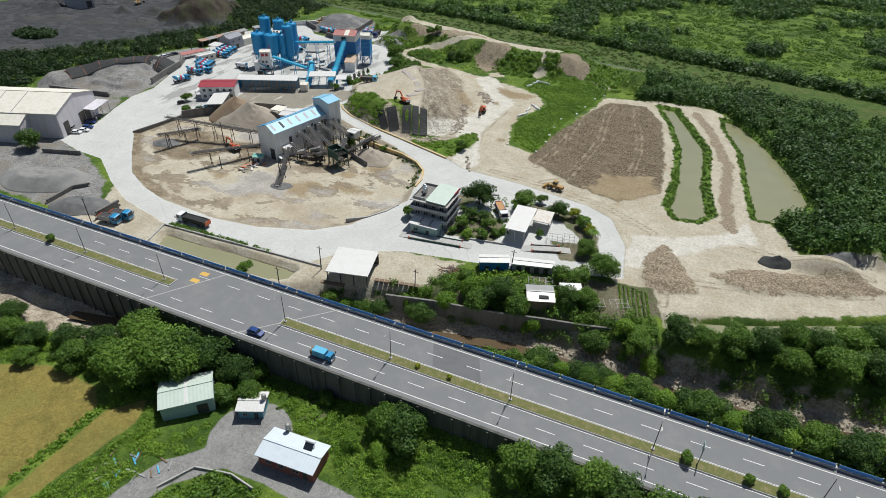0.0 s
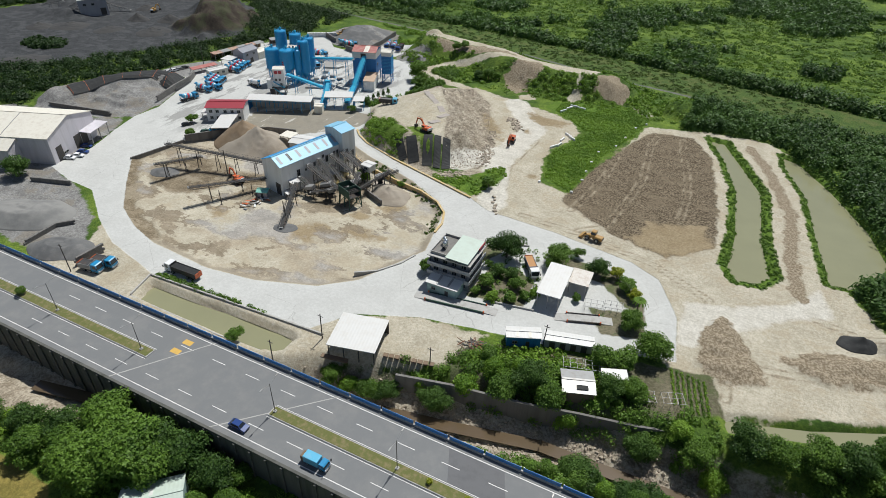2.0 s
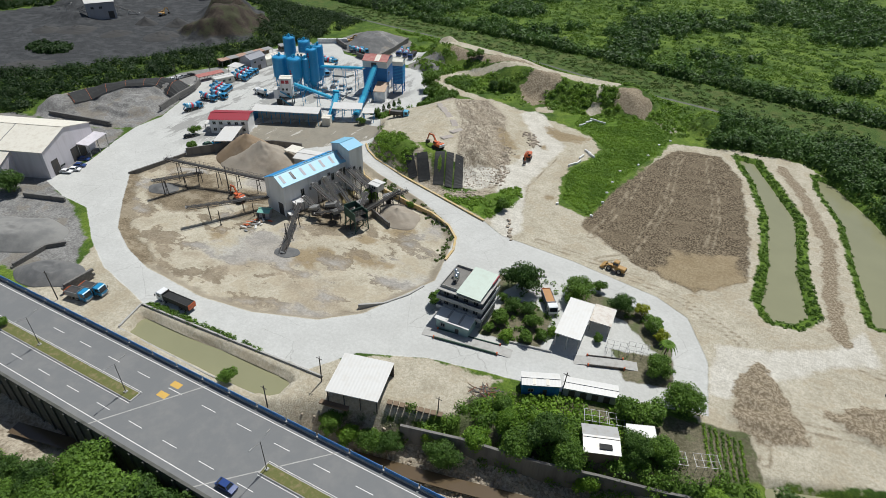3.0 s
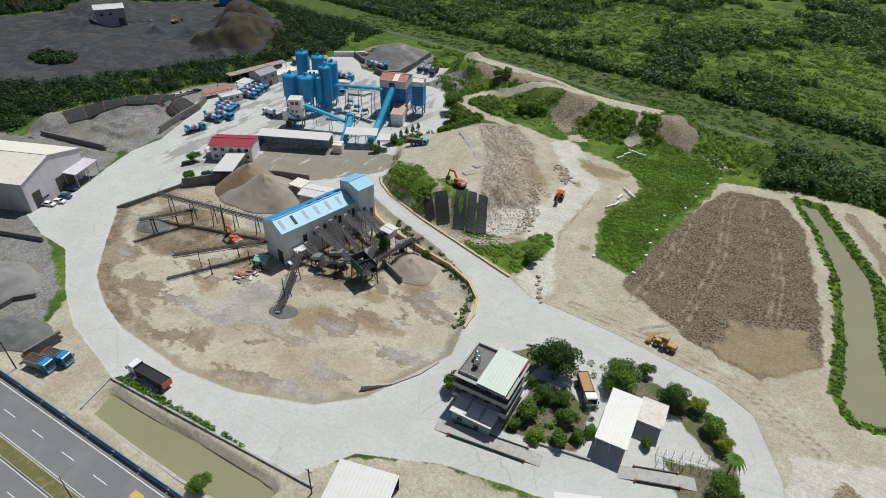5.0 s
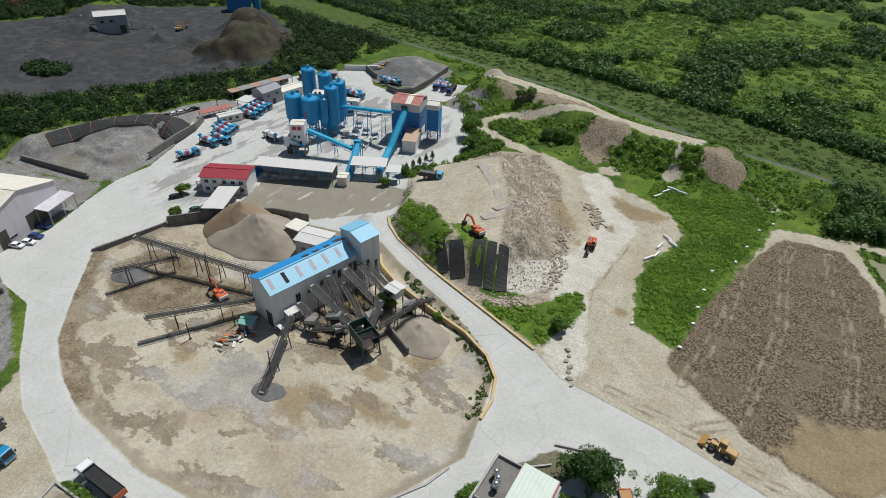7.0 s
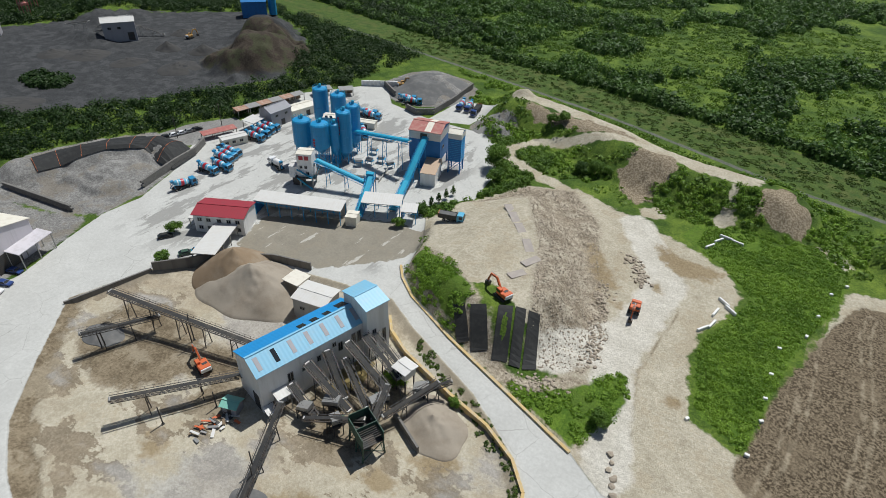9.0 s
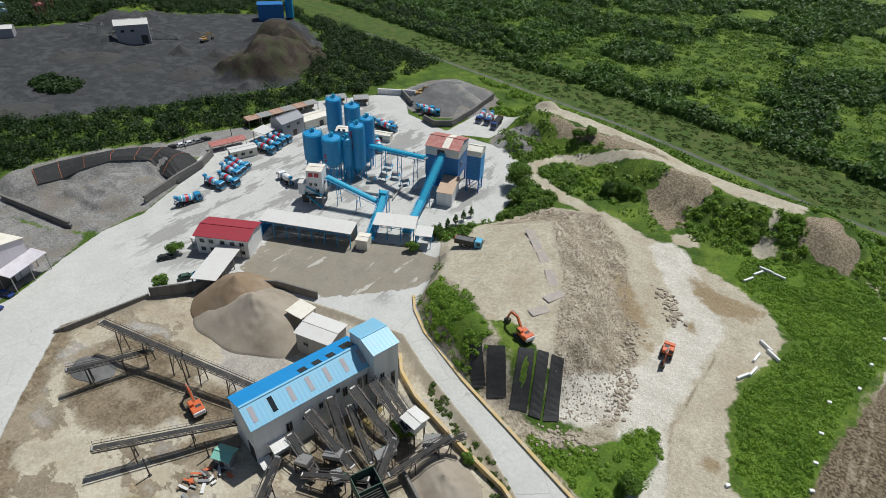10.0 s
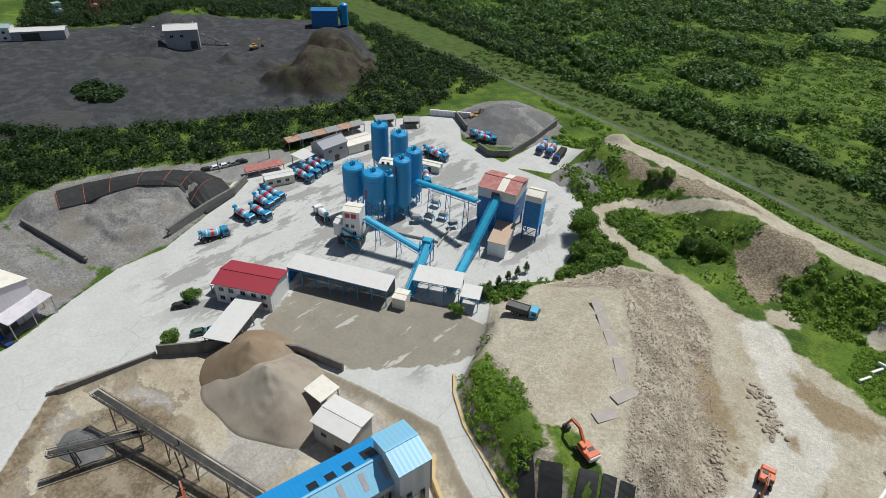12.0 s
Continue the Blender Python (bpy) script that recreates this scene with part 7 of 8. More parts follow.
for x, y, l, t in ((-60.2, 137.6, 16.6, 8), (-27.4, 147.6, 8.6, 20)):
    w = thing("weighbridge", pose(x, y, 0, 0, 0, t), "long concrete truck weighbridge with steel edges", "weighbridge")
    part("deck", Geo().box(0, 0, -0.1, l, 3.0, 0.45), CONCRETE, w)
    for s in (-1, 1):
        part("side_beam", Geo().box(0, s * 1.6, -0.1, l, 0.2, 0.75), GREEN_STEEL if l > 10 else DARK_STEEL, w)
        for e in (-1, 1):
            part("guard", Geo().box(e * l / 2, s * 1.6, 0, 0.4, 0.35, 0.9, bevel=0.05), ORANGE, w)
    for e in (-1, 1):
        part("ramp", Geo().slab([(e * l / 2, -1.5), (e * (l / 2 + 3.4), -1.5), (e * (l / 2 + 3.4), 1.5), (e * l / 2, 1.5)], -0.1, [0.35, 0.02, 0.02, 0.35]), CONCRETE, w)
ok = gable_house("garden_store", pose(-22.4, 122.8, 0, 0, 0, 20), 7.0, 6.6, 2.8, 3.4, WOOD, GREY_STEEL, "garden store with patched grey sheet roof", "shed", 0.3, -0.6)
canopy("garden_shelter", pose(-15.4, 128.6, 0, 0, 0, 22), 6, 3, 3.2, WHITE, "small white garden shelter roof", 2, 0.2)
part("roof_patch", Geo().box(0.8, -1.6, 3.15, 2.6, 2.2, 0.1), BLACK, ok)
# scrap heap and stacked pallets
RUST = paint("rust", (0.22, 0.09, 0.05), (0.12, 0.08, 0.06), 0.85)
for i in range(46):
    a, r = rng.uniform(0, 6.28), rng.uniform(0, 3.6) ** 1.0
    x, y = -49.0 + r * math.cos(a) * 1.3, 124.5 + r * math.sin(a) * 0.8
    z = max(0, 1.3 - r * 0.35)
    ob = part("scrap_bar", Geo().beam((-1.1, 0, 0), (1.1, 0, rng.uniform(-0.3, 0.5)), 0.18, 0.12), (RUST, DARK_STEEL, WOOD)[i % 3], None, m=pose(x, y, z + 0.1, 0, 0, rng.uniform(0, 180)))
    tagged(ob, "rusty scrap bar on a heap beside the garden", "scrap", "scrap heap")
pal = Geo().box(0, 0, 0, 1.1, 1.1, 0.12).box(0, 0, 0.35, 1.2, 1.2, 0.1).box(-0.5, 0, 0.1, 0.1, 1.1, 0.25).box(0.5, 0, 0.1, 0.1, 1.1, 0.25).mesh("pallet")
pal.materials.append(WOOD)
for i in range(18):
    t = i / 17
    ob = new("pallet", pal)
    ob.matrix_basis = pose(-80 + 12 * t if i < 9 else -67.5 + 12 * (t - 0.5) * 2, 104.6 + 2.2 * t if i < 9 else 111.6 + 2.6 * (t - 0.5) * 2, 0.0, 0, 0, 10 + (i * 37 % 11))
    tagged(ob, "weathered wooden pallet along the river edge", "pallet", "pallets")
# house plants and orchard
for x, y, k, s in ((-55.7, 164.4, 1, 1.05), (-41.0, 167.6, 0, 0.95), (-28.8, 168.6, 1, 0.68), (-23.4, 169.4, 4, 1.0), (-19.6, 164.8, 3, 0.9), (-16.8, 162.0, 4, 0.9), (-15.4, 149.8, 0, 0.72), (-8.8, 141.6, 0, 1.0), (-18.7, 133.4, 3, 1.2), (-14.6, 134.8, 3, 1.15),
                   (-73.6, 146.6, 3, 0.9), (-72.8, 149.6, 3, 0.8), (-36.4, 174.6, 3, 0.7), (-55.6, 148.4, 3, 0.9), (-54.6, 154.4, 1, 0.5), (-47.6, 151.4, 3, 0.75), (-47.2, 145.2, 3, 0.7), (-42.2, 151.0, 2, 0.4), (-52.0, 143.6, 2, 0.5), (-57.2, 144.0, 3, 0.5), (-58.6, 157.2, 3, 0.5), (-50.6, 155.2, 1, 0.42), (-44.2, 148.0, 3, 0.55), (-31.2, 154.0, 3, 0.5), (-62.0, 157.6, 3, 0.4), (-103.0, 99.4, 3, 0.75)):
    tree(x, y, k, s)
for x, y, k, s in ((-77.2, 103.0, 0, 0.6), (-72.3, 103.4, 2, 0.7), (-67.0, 104.4, 0, 0.7), (-63.1, 105.4, 1, 0.6), (-51.6, 107.8, 1, 0.75), (-46.2, 113.4, 2, 0.9), (-37.7, 115.8, 0, 0.85), (-32.8, 119.6, 1, 0.8), (-27.4, 118.1, 0, 0.9), (-15.1, 124.8, 1, 0.7), (-10.0, 126.4, 0, 0.7), (-22.2, 116.7, 2, 0.8), (-41.5, 119.0, 2, 0.7), (-44.0, 122.0, 3, 0.8), (-36.0, 122.4, 2, 0.6), (-56.5, 110.5, 2, 0.6),
                   (-6.0, 116.0, 1, 0.75), (4.6, 118.7, 0, 0.8), (13.6, 122.4, 1, 0.9), (20.0, 123.0, 0, 0.8), (26.6, 124.7, 5, 0.75), (33.0, 127.0, 1, 0.9), (39.6, 131.3, 5, 0.8), (46.0, 133.0, 1, 0.9), (52.6, 136.2, 0, 1.0), (58.0, 139.0, 1, 1.0), (64.0, 141.0, 0, 1.0), (70, 146, 1, 1.0), (48.7, 124.8, 5, 0.9), (57.6, 128.9, 1, 0.9), (66, 132, 5, 0.9), (40, 124, 0, 0.8), (9.6, 116.0, 2, 0.8), (1.0, 121.0, 2, 0.7)):
    tree(x, y, k, s)
for x, y, k, s in ((-10.1, 101.6, 2, 0.7), (-4, 102.2, 0, 0.6), (1.6, 101.8, 2, 0.7), (6.8, 101.9, 0, 0.75), (13.0, 102.0, 2, 0.7), (21.1, 102.6, 0, 0.8), (27.0, 102.0, 2, 0.7), (32.7, 103.8, 1, 0.8), (38, 102.5, 2, 0.7), (44, 104.0, 0, 0.8), (50, 102.8, 1, 0.8), (56, 105.0, 0, 0.85), (62, 103, 2, 0.8), (-16.0, 101.6, 3, 0.8), (-22, 101.8, 3, 0.7)):
    tree(x, y - 2.6, k, s, None, "bushy green tree on the bank below the highway")
for i in range(34):
    x = -18 + i * 2.9 + rng.uniform(-1, 1)
    tree(x, 101.6 + rng.uniform(-1.2, 2.2) + max(0, x) * 0.05, int(rng.choice([0, 1, 2])), rng.uniform(0.6, 0.85), None, "leafy green tree on the near river bank")
for x, y, k, s in ((-136.3, 57.9, 1, 0.8), (-133.1, 52.6, 0, 0.6), (-121.7, 56.8, 0, 0.9), (-119.4, 63.5, 1, 0.9), (-106.4, 58.7, 5, 1.1), (-111.0, 68.8, 5, 1.05), (-98.3, 63.6, 5, 1.25), (-96.3, 69.9, 1, 1.1), (-89.9, 69.6, 1, 1.15), (-82.0, 70.0, 1, 0.85), (-92.6, 64.0, 5, 1.0), (-104.0, 66.0, 5, 1.15), (-114.0, 61.0, 0, 1.0), (-101.5, 59.0, 5, 1.0), (-128.0, 61.0, 1, 0.8), (-75.5, 66.0, 0, 0.7), (-80.6, 63.2, 3, 0.9),
                   (-37.1, 70.2, 1, 1.0), (-41.9, 70.5, 0, 0.9), (-12.3, 71.9, 0, 1.0), (-5.1, 72.8, 1, 1.0), (2.2, 73.0, 0, 1.05), (8.2, 72.8, 1, 1.0), (15.6, 72.5, 0, 1.1), (22, 72, 1, 1.1), (30, 71, 0, 1.0), (-77.6, 73.0, 3, 0.9), (-47.7, 65.0, 2, 0.6), (-53.1, 62.5, 3, 0.5), (-40.5, 64.7, 2, 0.7), (-150, 62, 1, 0.8), (-160, 60, 0, 0.8), (-145, 57, 0, 0.8), (40, 68, 1, 1), (-58.5, 72.5, 3, 0.7)):
    tree(x, y, k, s, None, "broad-leaved green tree below the highway")
for x, y, k, s in ((-155.5, 293.3, 5, 0.95), (-150.8, 283.1, 3, 1.2), (-159.8, 248.6, 1, 0.5), (-160.4, 238.2, 3, 0.7), (-213.8, 193.6, 3, 0.8), (-203.0, 182.4, 3, 0.8), (-229.7, 127.5, 1, 0.95), (-121.6, 186.6, 2, 0.8), (-106.5, 189.0, 3, 0.5), (-77.5, 202.5, 3, 0.9), (-123, 312, 5, 0.6), (-128, 310, 1, 0.6), (-119, 314, 3, 0.8), (-152, 334, 3, 1.0), (-148, 336, 3, 0.9)):
    tree(x, y, k, s)
palm = thing("palm_tree", pose(-15.3, 155.4, 0), "slender palm with drooping green fronds", "palm tree")
part("trunk", Geo().tube((0, 0, -0.3), (0.2, 0, 5.2), 0.2, 0.13, 8), BARK, palm)
for i in range(13):
    a = 6.283 * i / 13
    g = Geo()
    prev = Vector((0.2, 0, 5.2))
    for k in range(1, 6):
        r = 2.6 * k / 5
        cur = Vector((0.2 + r * math.cos(a), r * math.sin(a), 5.2 + 0.9 * math.sin(k * 0.62) - 0.05 * k * k))
        side = Vector((-math.sin(a), math.cos(a), 0)) * (0.42 * math.sin(0.5 + k * 0.5))
        g.add([prev - side, prev + side, cur + side * 0.8, cur - side * 0.8, prev + Vector((0, 0, 0.12)), cur + Vector((0, 0, 0.12))], [(0, 4, 5, 3), (4, 1, 2, 5), (0, 1, 2, 3)])
        prev = cur
    part("frond", g, LEAF, palm)
for i in range(5):
    t = thing("cypress", pose(-160.0 + i * 0.6, 251.5 + i * 3.6, 0), "dark narrow conifer beside the yard", "tree", "conifers")
    part("trunk", Geo().tube((0, 0, -0.3), (0, 0, 1.2), 0.12, None, 7), BARK, t)
    part("crown", leaf_mesh("crown", *clump_leaves([(0, 0, 1.3, 0.9, 1.1), (0, 0, 2.4, 0.7, 1.2), (0, 0, 3.4, 0.4, 1.4)], 240, 0.24)), LEAF_DARK, t)
    t.children[1].data.materials.append(LEAF_DARK)
# garden beds
for i in range(7):
    x0, y0 = -3.6 + i * 1.25, 140.0 - i * 0.15
    x, y = np.linspace(x0, x0 + 2.4, 40), np.linspace(y0, y0 - 11, 40)
    thicket("vegetable_row", x + rng.normal(size=40) * 0.12, y, 0.35, 0.5, 14, 0.16, (LEAF_LIGHT, LEAF)[i % 2], "row of vegetables in brown soil")
x, y = scatter(-52, -14, 112, 137, 650, lambda x, y: inside(x, y, [(-50, 121), (-44, 127), (-33, 131), (-18, 135.5), (-13, 131), (-14, 121), (-30, 117), (-46, 114)]) > 0)
thicket("garden_growth", x, y, 1.2, 1.3, 40, 0.3, LEAF_LIGHT, "tangled garden greens and climbing beans")
x, y = scatter(-74, -10, 139, 176, 320, lambda x, y: (inside(x, y, ISLAND) > 1.0) & ~((x > -72) & (x < -58)) & ~((x > -42) & (x < -28)) & ((y > 166) | ((x < -43) & (x > -58))))
thicket("yard_shrubs", x, y, 0.8, 0.9, 36, 0.24, LEAF, "low shrubs and hedges in the yard garden")
for x, y, t, l in ((-68, 160, 40, 12), (-58, 171, 18, 14), (-24, 171, -22, 12), (-46, 143.6, 10, 12)):
    structure("trim_garden_kerb", Geo().box(0, 0, -0.1, l, 0.35, 0.6), CONCRETE, "low concrete garden edging", "kerb", m=pose(x, y, 0, 0, 0, t))
# garden trellises
for x, y, t in ((-21.0, 155.0, 12), (-26.0, 153.0, 12), (-20.0, 130.5, 18), (-25.0, 129.0, 18), (-8.0, 126.5, 20), (-2.0, 128.8, 22)):
    tr = thing("trellis", pose(x, y, 0, 0, 0, t), "rickety pipe trellis in the garden", "trellis", "garden trellises")
    for i in range(4):
        part("upright", Geo().tube((i * 1.6 - 2.4, -1.6, -0.4), (i * 1.6 - 2.4, -1.6, 1.9), 0.05, None, 6).tube((i * 1.6 - 2.4, 1.6, -0.4), (i * 1.6 - 2.4, 1.6, 1.9), 0.05, None, 6), GREY_STEEL, tr)
        part("crossbar", Geo().beam((i * 1.6 - 2.4, -1.7, 1.9), (i * 1.6 - 2.4, 1.7, 1.9), 0.07, 0.07), GREY_STEEL, tr)
    for s in (-1.6, 0, 1.6):
        part("rail", Geo().beam((-2.6, s, 1.95), (2.6, s, 1.95), 0.06, 0.06), GREY_STEEL, tr)

# ---- big white halls ----
HT = 21.4
fx, fy = math.cos(radians(HT)), math.sin(radians(HT))
gable_house("storage_hall", pose(-232.4 - fx * 26, 152.4 - fy * 26, 0, 0, 0, HT), 52, 27.4, 10.4, 14.2, HALL_WALL, CREAM, "large storage hall with pale mauve walls and cream roof", "hall", 0.4, -0.3, [(-1, -10 + i * 9, 0.5, 0.15, 0.48, GREY_STEEL) for i in range(3)], [("e", -6.5, 1.6, 2.6, 0.7)], [("e", -9.6, 0, 3.4, 5.6), ("e", 3.6, 0, 8.0, 5.4)])
px, py = -232.4 - fx * 34 + fy * 16.6, 152.4 - fy * 34 - fx * 16.6
gable_house("side_hall", pose(px, py, 0, 0, 0, HT), 44, 6.0, 7.6, 10.0, HALL_WALL, CREAM, "lower side hall with grey-mauve walls and cream roof", "hall", 0.3, -0.3, (), [], [("s", 6, 0, 5, 4.2), ("s", -8, 0, 5, 4.2)], 0.95)
canopy("hall_porch", pose(-233.0 + fx * 2.6 - fy * 8.5, 153.0 + fy * 2.6 + fx * 8.5, 0, 0, 0, HT + 90), 12, 5.0, 5.6, HALL_WALL, "open porch in front of the storage hall", 3, 0.4)
for x, y, t, p, words in ((-226.2, 148.0, 25, CAR_WHITE, "white car parked beside the storage hall"), (-227.2, 145.2, 22, CAR_WHITE, "white car parked beside the storage hall"), (-227.6, 151.0, 25, NAVY, "dark car parked at the hall door"), (-231.0, 155.2, 20, NAVY, "dark car parked at the hall porch"), (-213.6, 190.2, 60, BLACK, "black car in the concrete yard"), (-274.5, 236.2, 75, CAR_WHITE, "white car parked under the trees"), (-273.6, 239.4, 75, CAR_WHITE, "white car parked under the trees"), (-272.8, 242.4, 75, GREY_STEEL, "silver car parked under the trees"), (-272.2, 245.4, 75, BLACK, "black car parked under the trees"), (-275.4, 233.2, 75, BLACK, "black car parked under the trees"),
                          (-199.4, 191.8, 62, TRUCK_BLUE, "blue van beside the car port"), (-201.2, 188.6, 62, GREEN_STEEL, "green van beside the car port"), (-82.0, 78.3, 0, NAVY, "dark blue car driving on the highway")):
    car(pose(x, y, DECK + 0.05 if y < 96 else 0, 0, 0, t), p, words)
v = thing("small_truck", pose(-62.5, 78.4, DECK + 0.05), "small blue truck with a boxed load on the highway", "truck")
part("chassis", Geo().box(0, 0, 0.45, 5.0, 0.8, 0.25), DARK_STEEL, v)
truck_cab(v, 1.2, 1.8, 2.1, TRUCK_BLUE, 1.5)
part("cargo_box", Geo().box(-0.8, 0, 0.75, 3.4, 1.9, 1.6, bevel=0.06), DRUM_BLUE, v)
part("load", Geo().box(-2.9, 0, 0.6, 0.8, 1.6, 1.2, bevel=0.1), WOOD, v)
for x in (1.7, -1.6):
    for s in (-1, 1):
        wheel(v, x, s * 0.8, 0.36, 0.25)
for x, y, t in ((-158.4, 101.9, 10), (-157.0, 105.2, 12)):
    tipper(pose(x, y, 0, 0, 0, t), "blue crane truck parked beside the block wall", TRUCK_BLUE, GREY_STEEL, DARK_STEEL, 7)
structure("wall_west_basin", Geo().box(0, 0, -0.2, 15.5, 0.5, 1.8), CONCRETE_DARK, "stained concrete basin wall beside the hall", "wall", m=pose(-215.8, 129.6, 0, 0, 0, 18))
structure("wall_pond_north", Geo().slab([(-142.2, 107.8), (-84.5, 110.4), (-84.5, 110.8), (-142.2, 108.2)], -3.5, 0.55), CONCRETE, "concrete wall of the pond beside the road", "wall")
structure("wall_pond_south", Geo().slab([(-139.6, 98.9), (-109, 98.3), (-95, 98.9), (-95, 99.2), (-109, 98.6), (-139.6, 99.2)], -3.5, 0.1), CONCRETE, "low concrete wall between the pond and the highway", "wall")
structure("wall_pond_west", Geo().slab([(-142.4, 108.2), (-141.9, 108.2), (-139.4, 99.2), (-139.9, 99.2)], -3.5, 0.5), CONCRETE, "concrete end wall of the pond", "wall")
wall_run("wall_river", [(-62, 108.2), (-48.9, 111.4), (-32.3, 114.0), (-20.2, 117.0), (-8, 119.5), (4, 123)], -7.2, -0.6, 0.6, CONCRETE_DARK, "dark mossy retaining wall of the river bank")
x, y = scatter(-141, -86, 108.2, 110.6, 260, lambda x, y: np.abs(y - 109.2 - (x + 142) * 0.045) < 0.8)
thicket("pond_hedge", x, y - 0.2, 0.7, 0.9, 30, 0.24, LEAF, "hedge of weeds along the pond wall")

# ---- highway furniture ----
for x in (-208, -178, -148, -118, -78, -48, -18.4, 12, 42, 72):
    s = thing("street_lamp", pose(x, 84.8, DECK + 0.28), "tall thin street lamp with two arms on the central reservation", "street lamp", "street lamps")
    part("pole", Geo().tube((0, 0, -0.1), (0, 0, 8.6), 0.1, 0.06, 8), DARK_STEEL, s)
    part("base", Geo().box(0, 0, -0.05, 0.7, 0.7, 0.3), CONCRETE, s)
    for d in (-1, 1):
        part("arm", Geo().tube((0, 0, 8.3), (0, d * 2.0, 9.0), 0.05, None, 6), GREY_STEEL, s)
        part("lamp_head", Geo().box(0, d * 2.4, 8.95, 0.25, 0.9, 0.14, bevel=0.03), GREY_STEEL, s)
for x, k, s in ((-196, 3, 0.35), (-162, 3, 0.5), (-41, 4, 0.3), (-33, 4, 0.3), (18.5, 3, 0.5), (30, 3, 0.4), (36, 3, 0.42), (43, 3, 0.38), (50, 3, 0.4)):
    tree(x, 84.8, k, s, DECK + 0.2, "small round shrub in the central reservation", "shrub")
sg = thing("road_sign", pose(20.6, 84.8, DECK + 0.28), "blue road sign on a slim pole", "road sign")
part("pole", Geo().tube((0, 0, -0.1), (0, 0, 5.2), 0.1, None, 8), GREY_STEEL, sg)
part("panel", Geo().box(0.05, 1.0, 3.2, 0.08, 1.6, 2.0), GREEN_WALL, sg)
for x, y, h in ((-163, 98.6, 10), (-84, 109.6, 8.5), (-56.0, 114.2, 6), (-33.8, 133.0, 7.5), (-272.0, 236.0, 9), (-268.5, 255.0, 10), (53, 98.6, 9), (-90, 98.0, 7)):
    p = thing("utility_pole", pose(x, y, 0, 2, 3, 0), "dark wooden utility pole", "utility pole", "utility poles")
    part("pole", Geo().tube((0, 0, -0.5), (0, 0, h), 0.16, 0.11, 8), DARK_STEEL, p)
    part("crossarm", Geo().box(0, 0, h - 0.8, 1.6, 0.12, 0.12), DARK_STEEL, p)

# ---- quarry floor details ----
plate = Geo().box(0, 0, 0, 6.2, 2.6, 0.08, bevel=0.03).mesh("steel_plate")
plate.materials.append(paint("dusty_plate", (0.34, 0.30, 0.27), (0.42, 0.37, 0.31), 0.7, grain=0.5, wear=0.8))
for x, y, t in ((-127.4, 254.0, -48), (-122.8, 249.4, -46), (-117.0, 242.8, -52), (-112.8, 236.6, 70), (-113.0, 229.6, 62), (-131.0, 258.0, -44)):
    z = float(height(np.array([x]), np.array([y]))[0])
    ob = new("steel_plate", plate)
    ob.matrix_basis = pose(x, y, z + 0.06, 0, 3, t)
    tagged(ob, "dusty steel road plate on the dirt plateau", "steel plate", "road plates")
wb = Geo().box(0, 0, 0, 4.0, 0.6, 0.9, bevel=0.1).mesh("road_barrier")
wb.materials.append(WHITE_WALL)
for x, y, t in ((-74.8, 289.0, 62), (-73.2, 294.0, 62), (-71.6, 297.0, -8), (-68.0, 296.4, -8), (-64.6, 262.6, -35), (-62.4, 260.0, -35), (-65.6, 256.6, 80), (-65.2, 251.0, 78), (-66.8, 247.8, 60)):
    z = float(height(np.array([x]), np.array([y]))[0])
    ob = new("road_barrier", wb)
    ob.matrix_basis = pose(x, y, z - 0.02, 0, 0, t)
    tagged(ob, "pale concrete road barrier lying in the grass", "barrier", "concrete road barriers")
cb = Geo().box(0, 0, 0, 1.0, 0.7, 0.7, bevel=0.08).mesh("marker_block")
cb.materials.append(WHITE_WALL)
for x, y in ((-62.2, 215.4), (-49.3, 213), (-48.4, 224.5), (-48.8, 232), (-49.0, 241), (-48.8, 252), (-43.6, 261), (-42.0, 272), (-40, 285), (-38.4, 303), (-36.5, 292)):
    z = float(height(np.array([x]), np.array([y]))[0])
    ob = new("marker_block", cb)
    ob.matrix_basis = pose(x, y, z - 0.05, 0, 0, (x * 31) % 90)
    tagged(ob, "small white concrete block at the field edge", "concrete block", "marker blocks")


def ico(r, seed):
    bm = bmesh.new()
    bmesh.ops.create_icosphere(bm, subdivisions=1, radius=r)
    rr = random.Random(seed)
    for v in bm.verts:
        v.co *= rr.uniform(0.7, 1.2)
        v.co.z *= 0.7
    me = bpy.data.meshes.new("boulder")
    bm.to_mesh(me)
    bm.free()
    me.materials.append(STONE)
    return me


ROCKS = [ico(0.6, i) for i in range(6)]


def rocks(points, low, high, words, group):
    for x, y in points:
        z = float(height(np.array([x]), np.array([y]))[0])
        s = rng.uniform(low, high)
        ob = new("boulder", ROCKS[int(rng.integers(6))])
        ob.matrix_basis = pose(x, y, z + 0.1 * s, rng.uniform(-20, 20), rng.uniform(-20, 20), rng.uniform(0, 360)) @ Matrix.Diagonal((s, s * rng.uniform(0.7, 1.2), s * rng.uniform(0.7, 1.1), 1))
        tagged(ob, words, "boulder", group)


pts = [(-93.5 + rng.normal() * 1.3 + k * 0.10, 268 - k * 0.14 + rng.normal() * 1.0) for k in range(80)]
rocks(pts, 0.7, 1.4, "pale boulder in a pile beside a puddle", "boulder pile")
pts = [(-95 + 9 * t + rng.normal() * 1.3, 250 - 32 * t + rng.normal() * 1.5) for t in rng.uniform(0, 1, 150)]
rocks(pts, 0.4, 1.1, "grey stone at the foot of the rubble slope", "rubble stones")
pts = [(-97 + 7 * t + rng.normal() * 2.0, 203 + 4 * t + rng.normal() * 1.6) for t in rng.uniform(0, 1, 90)]
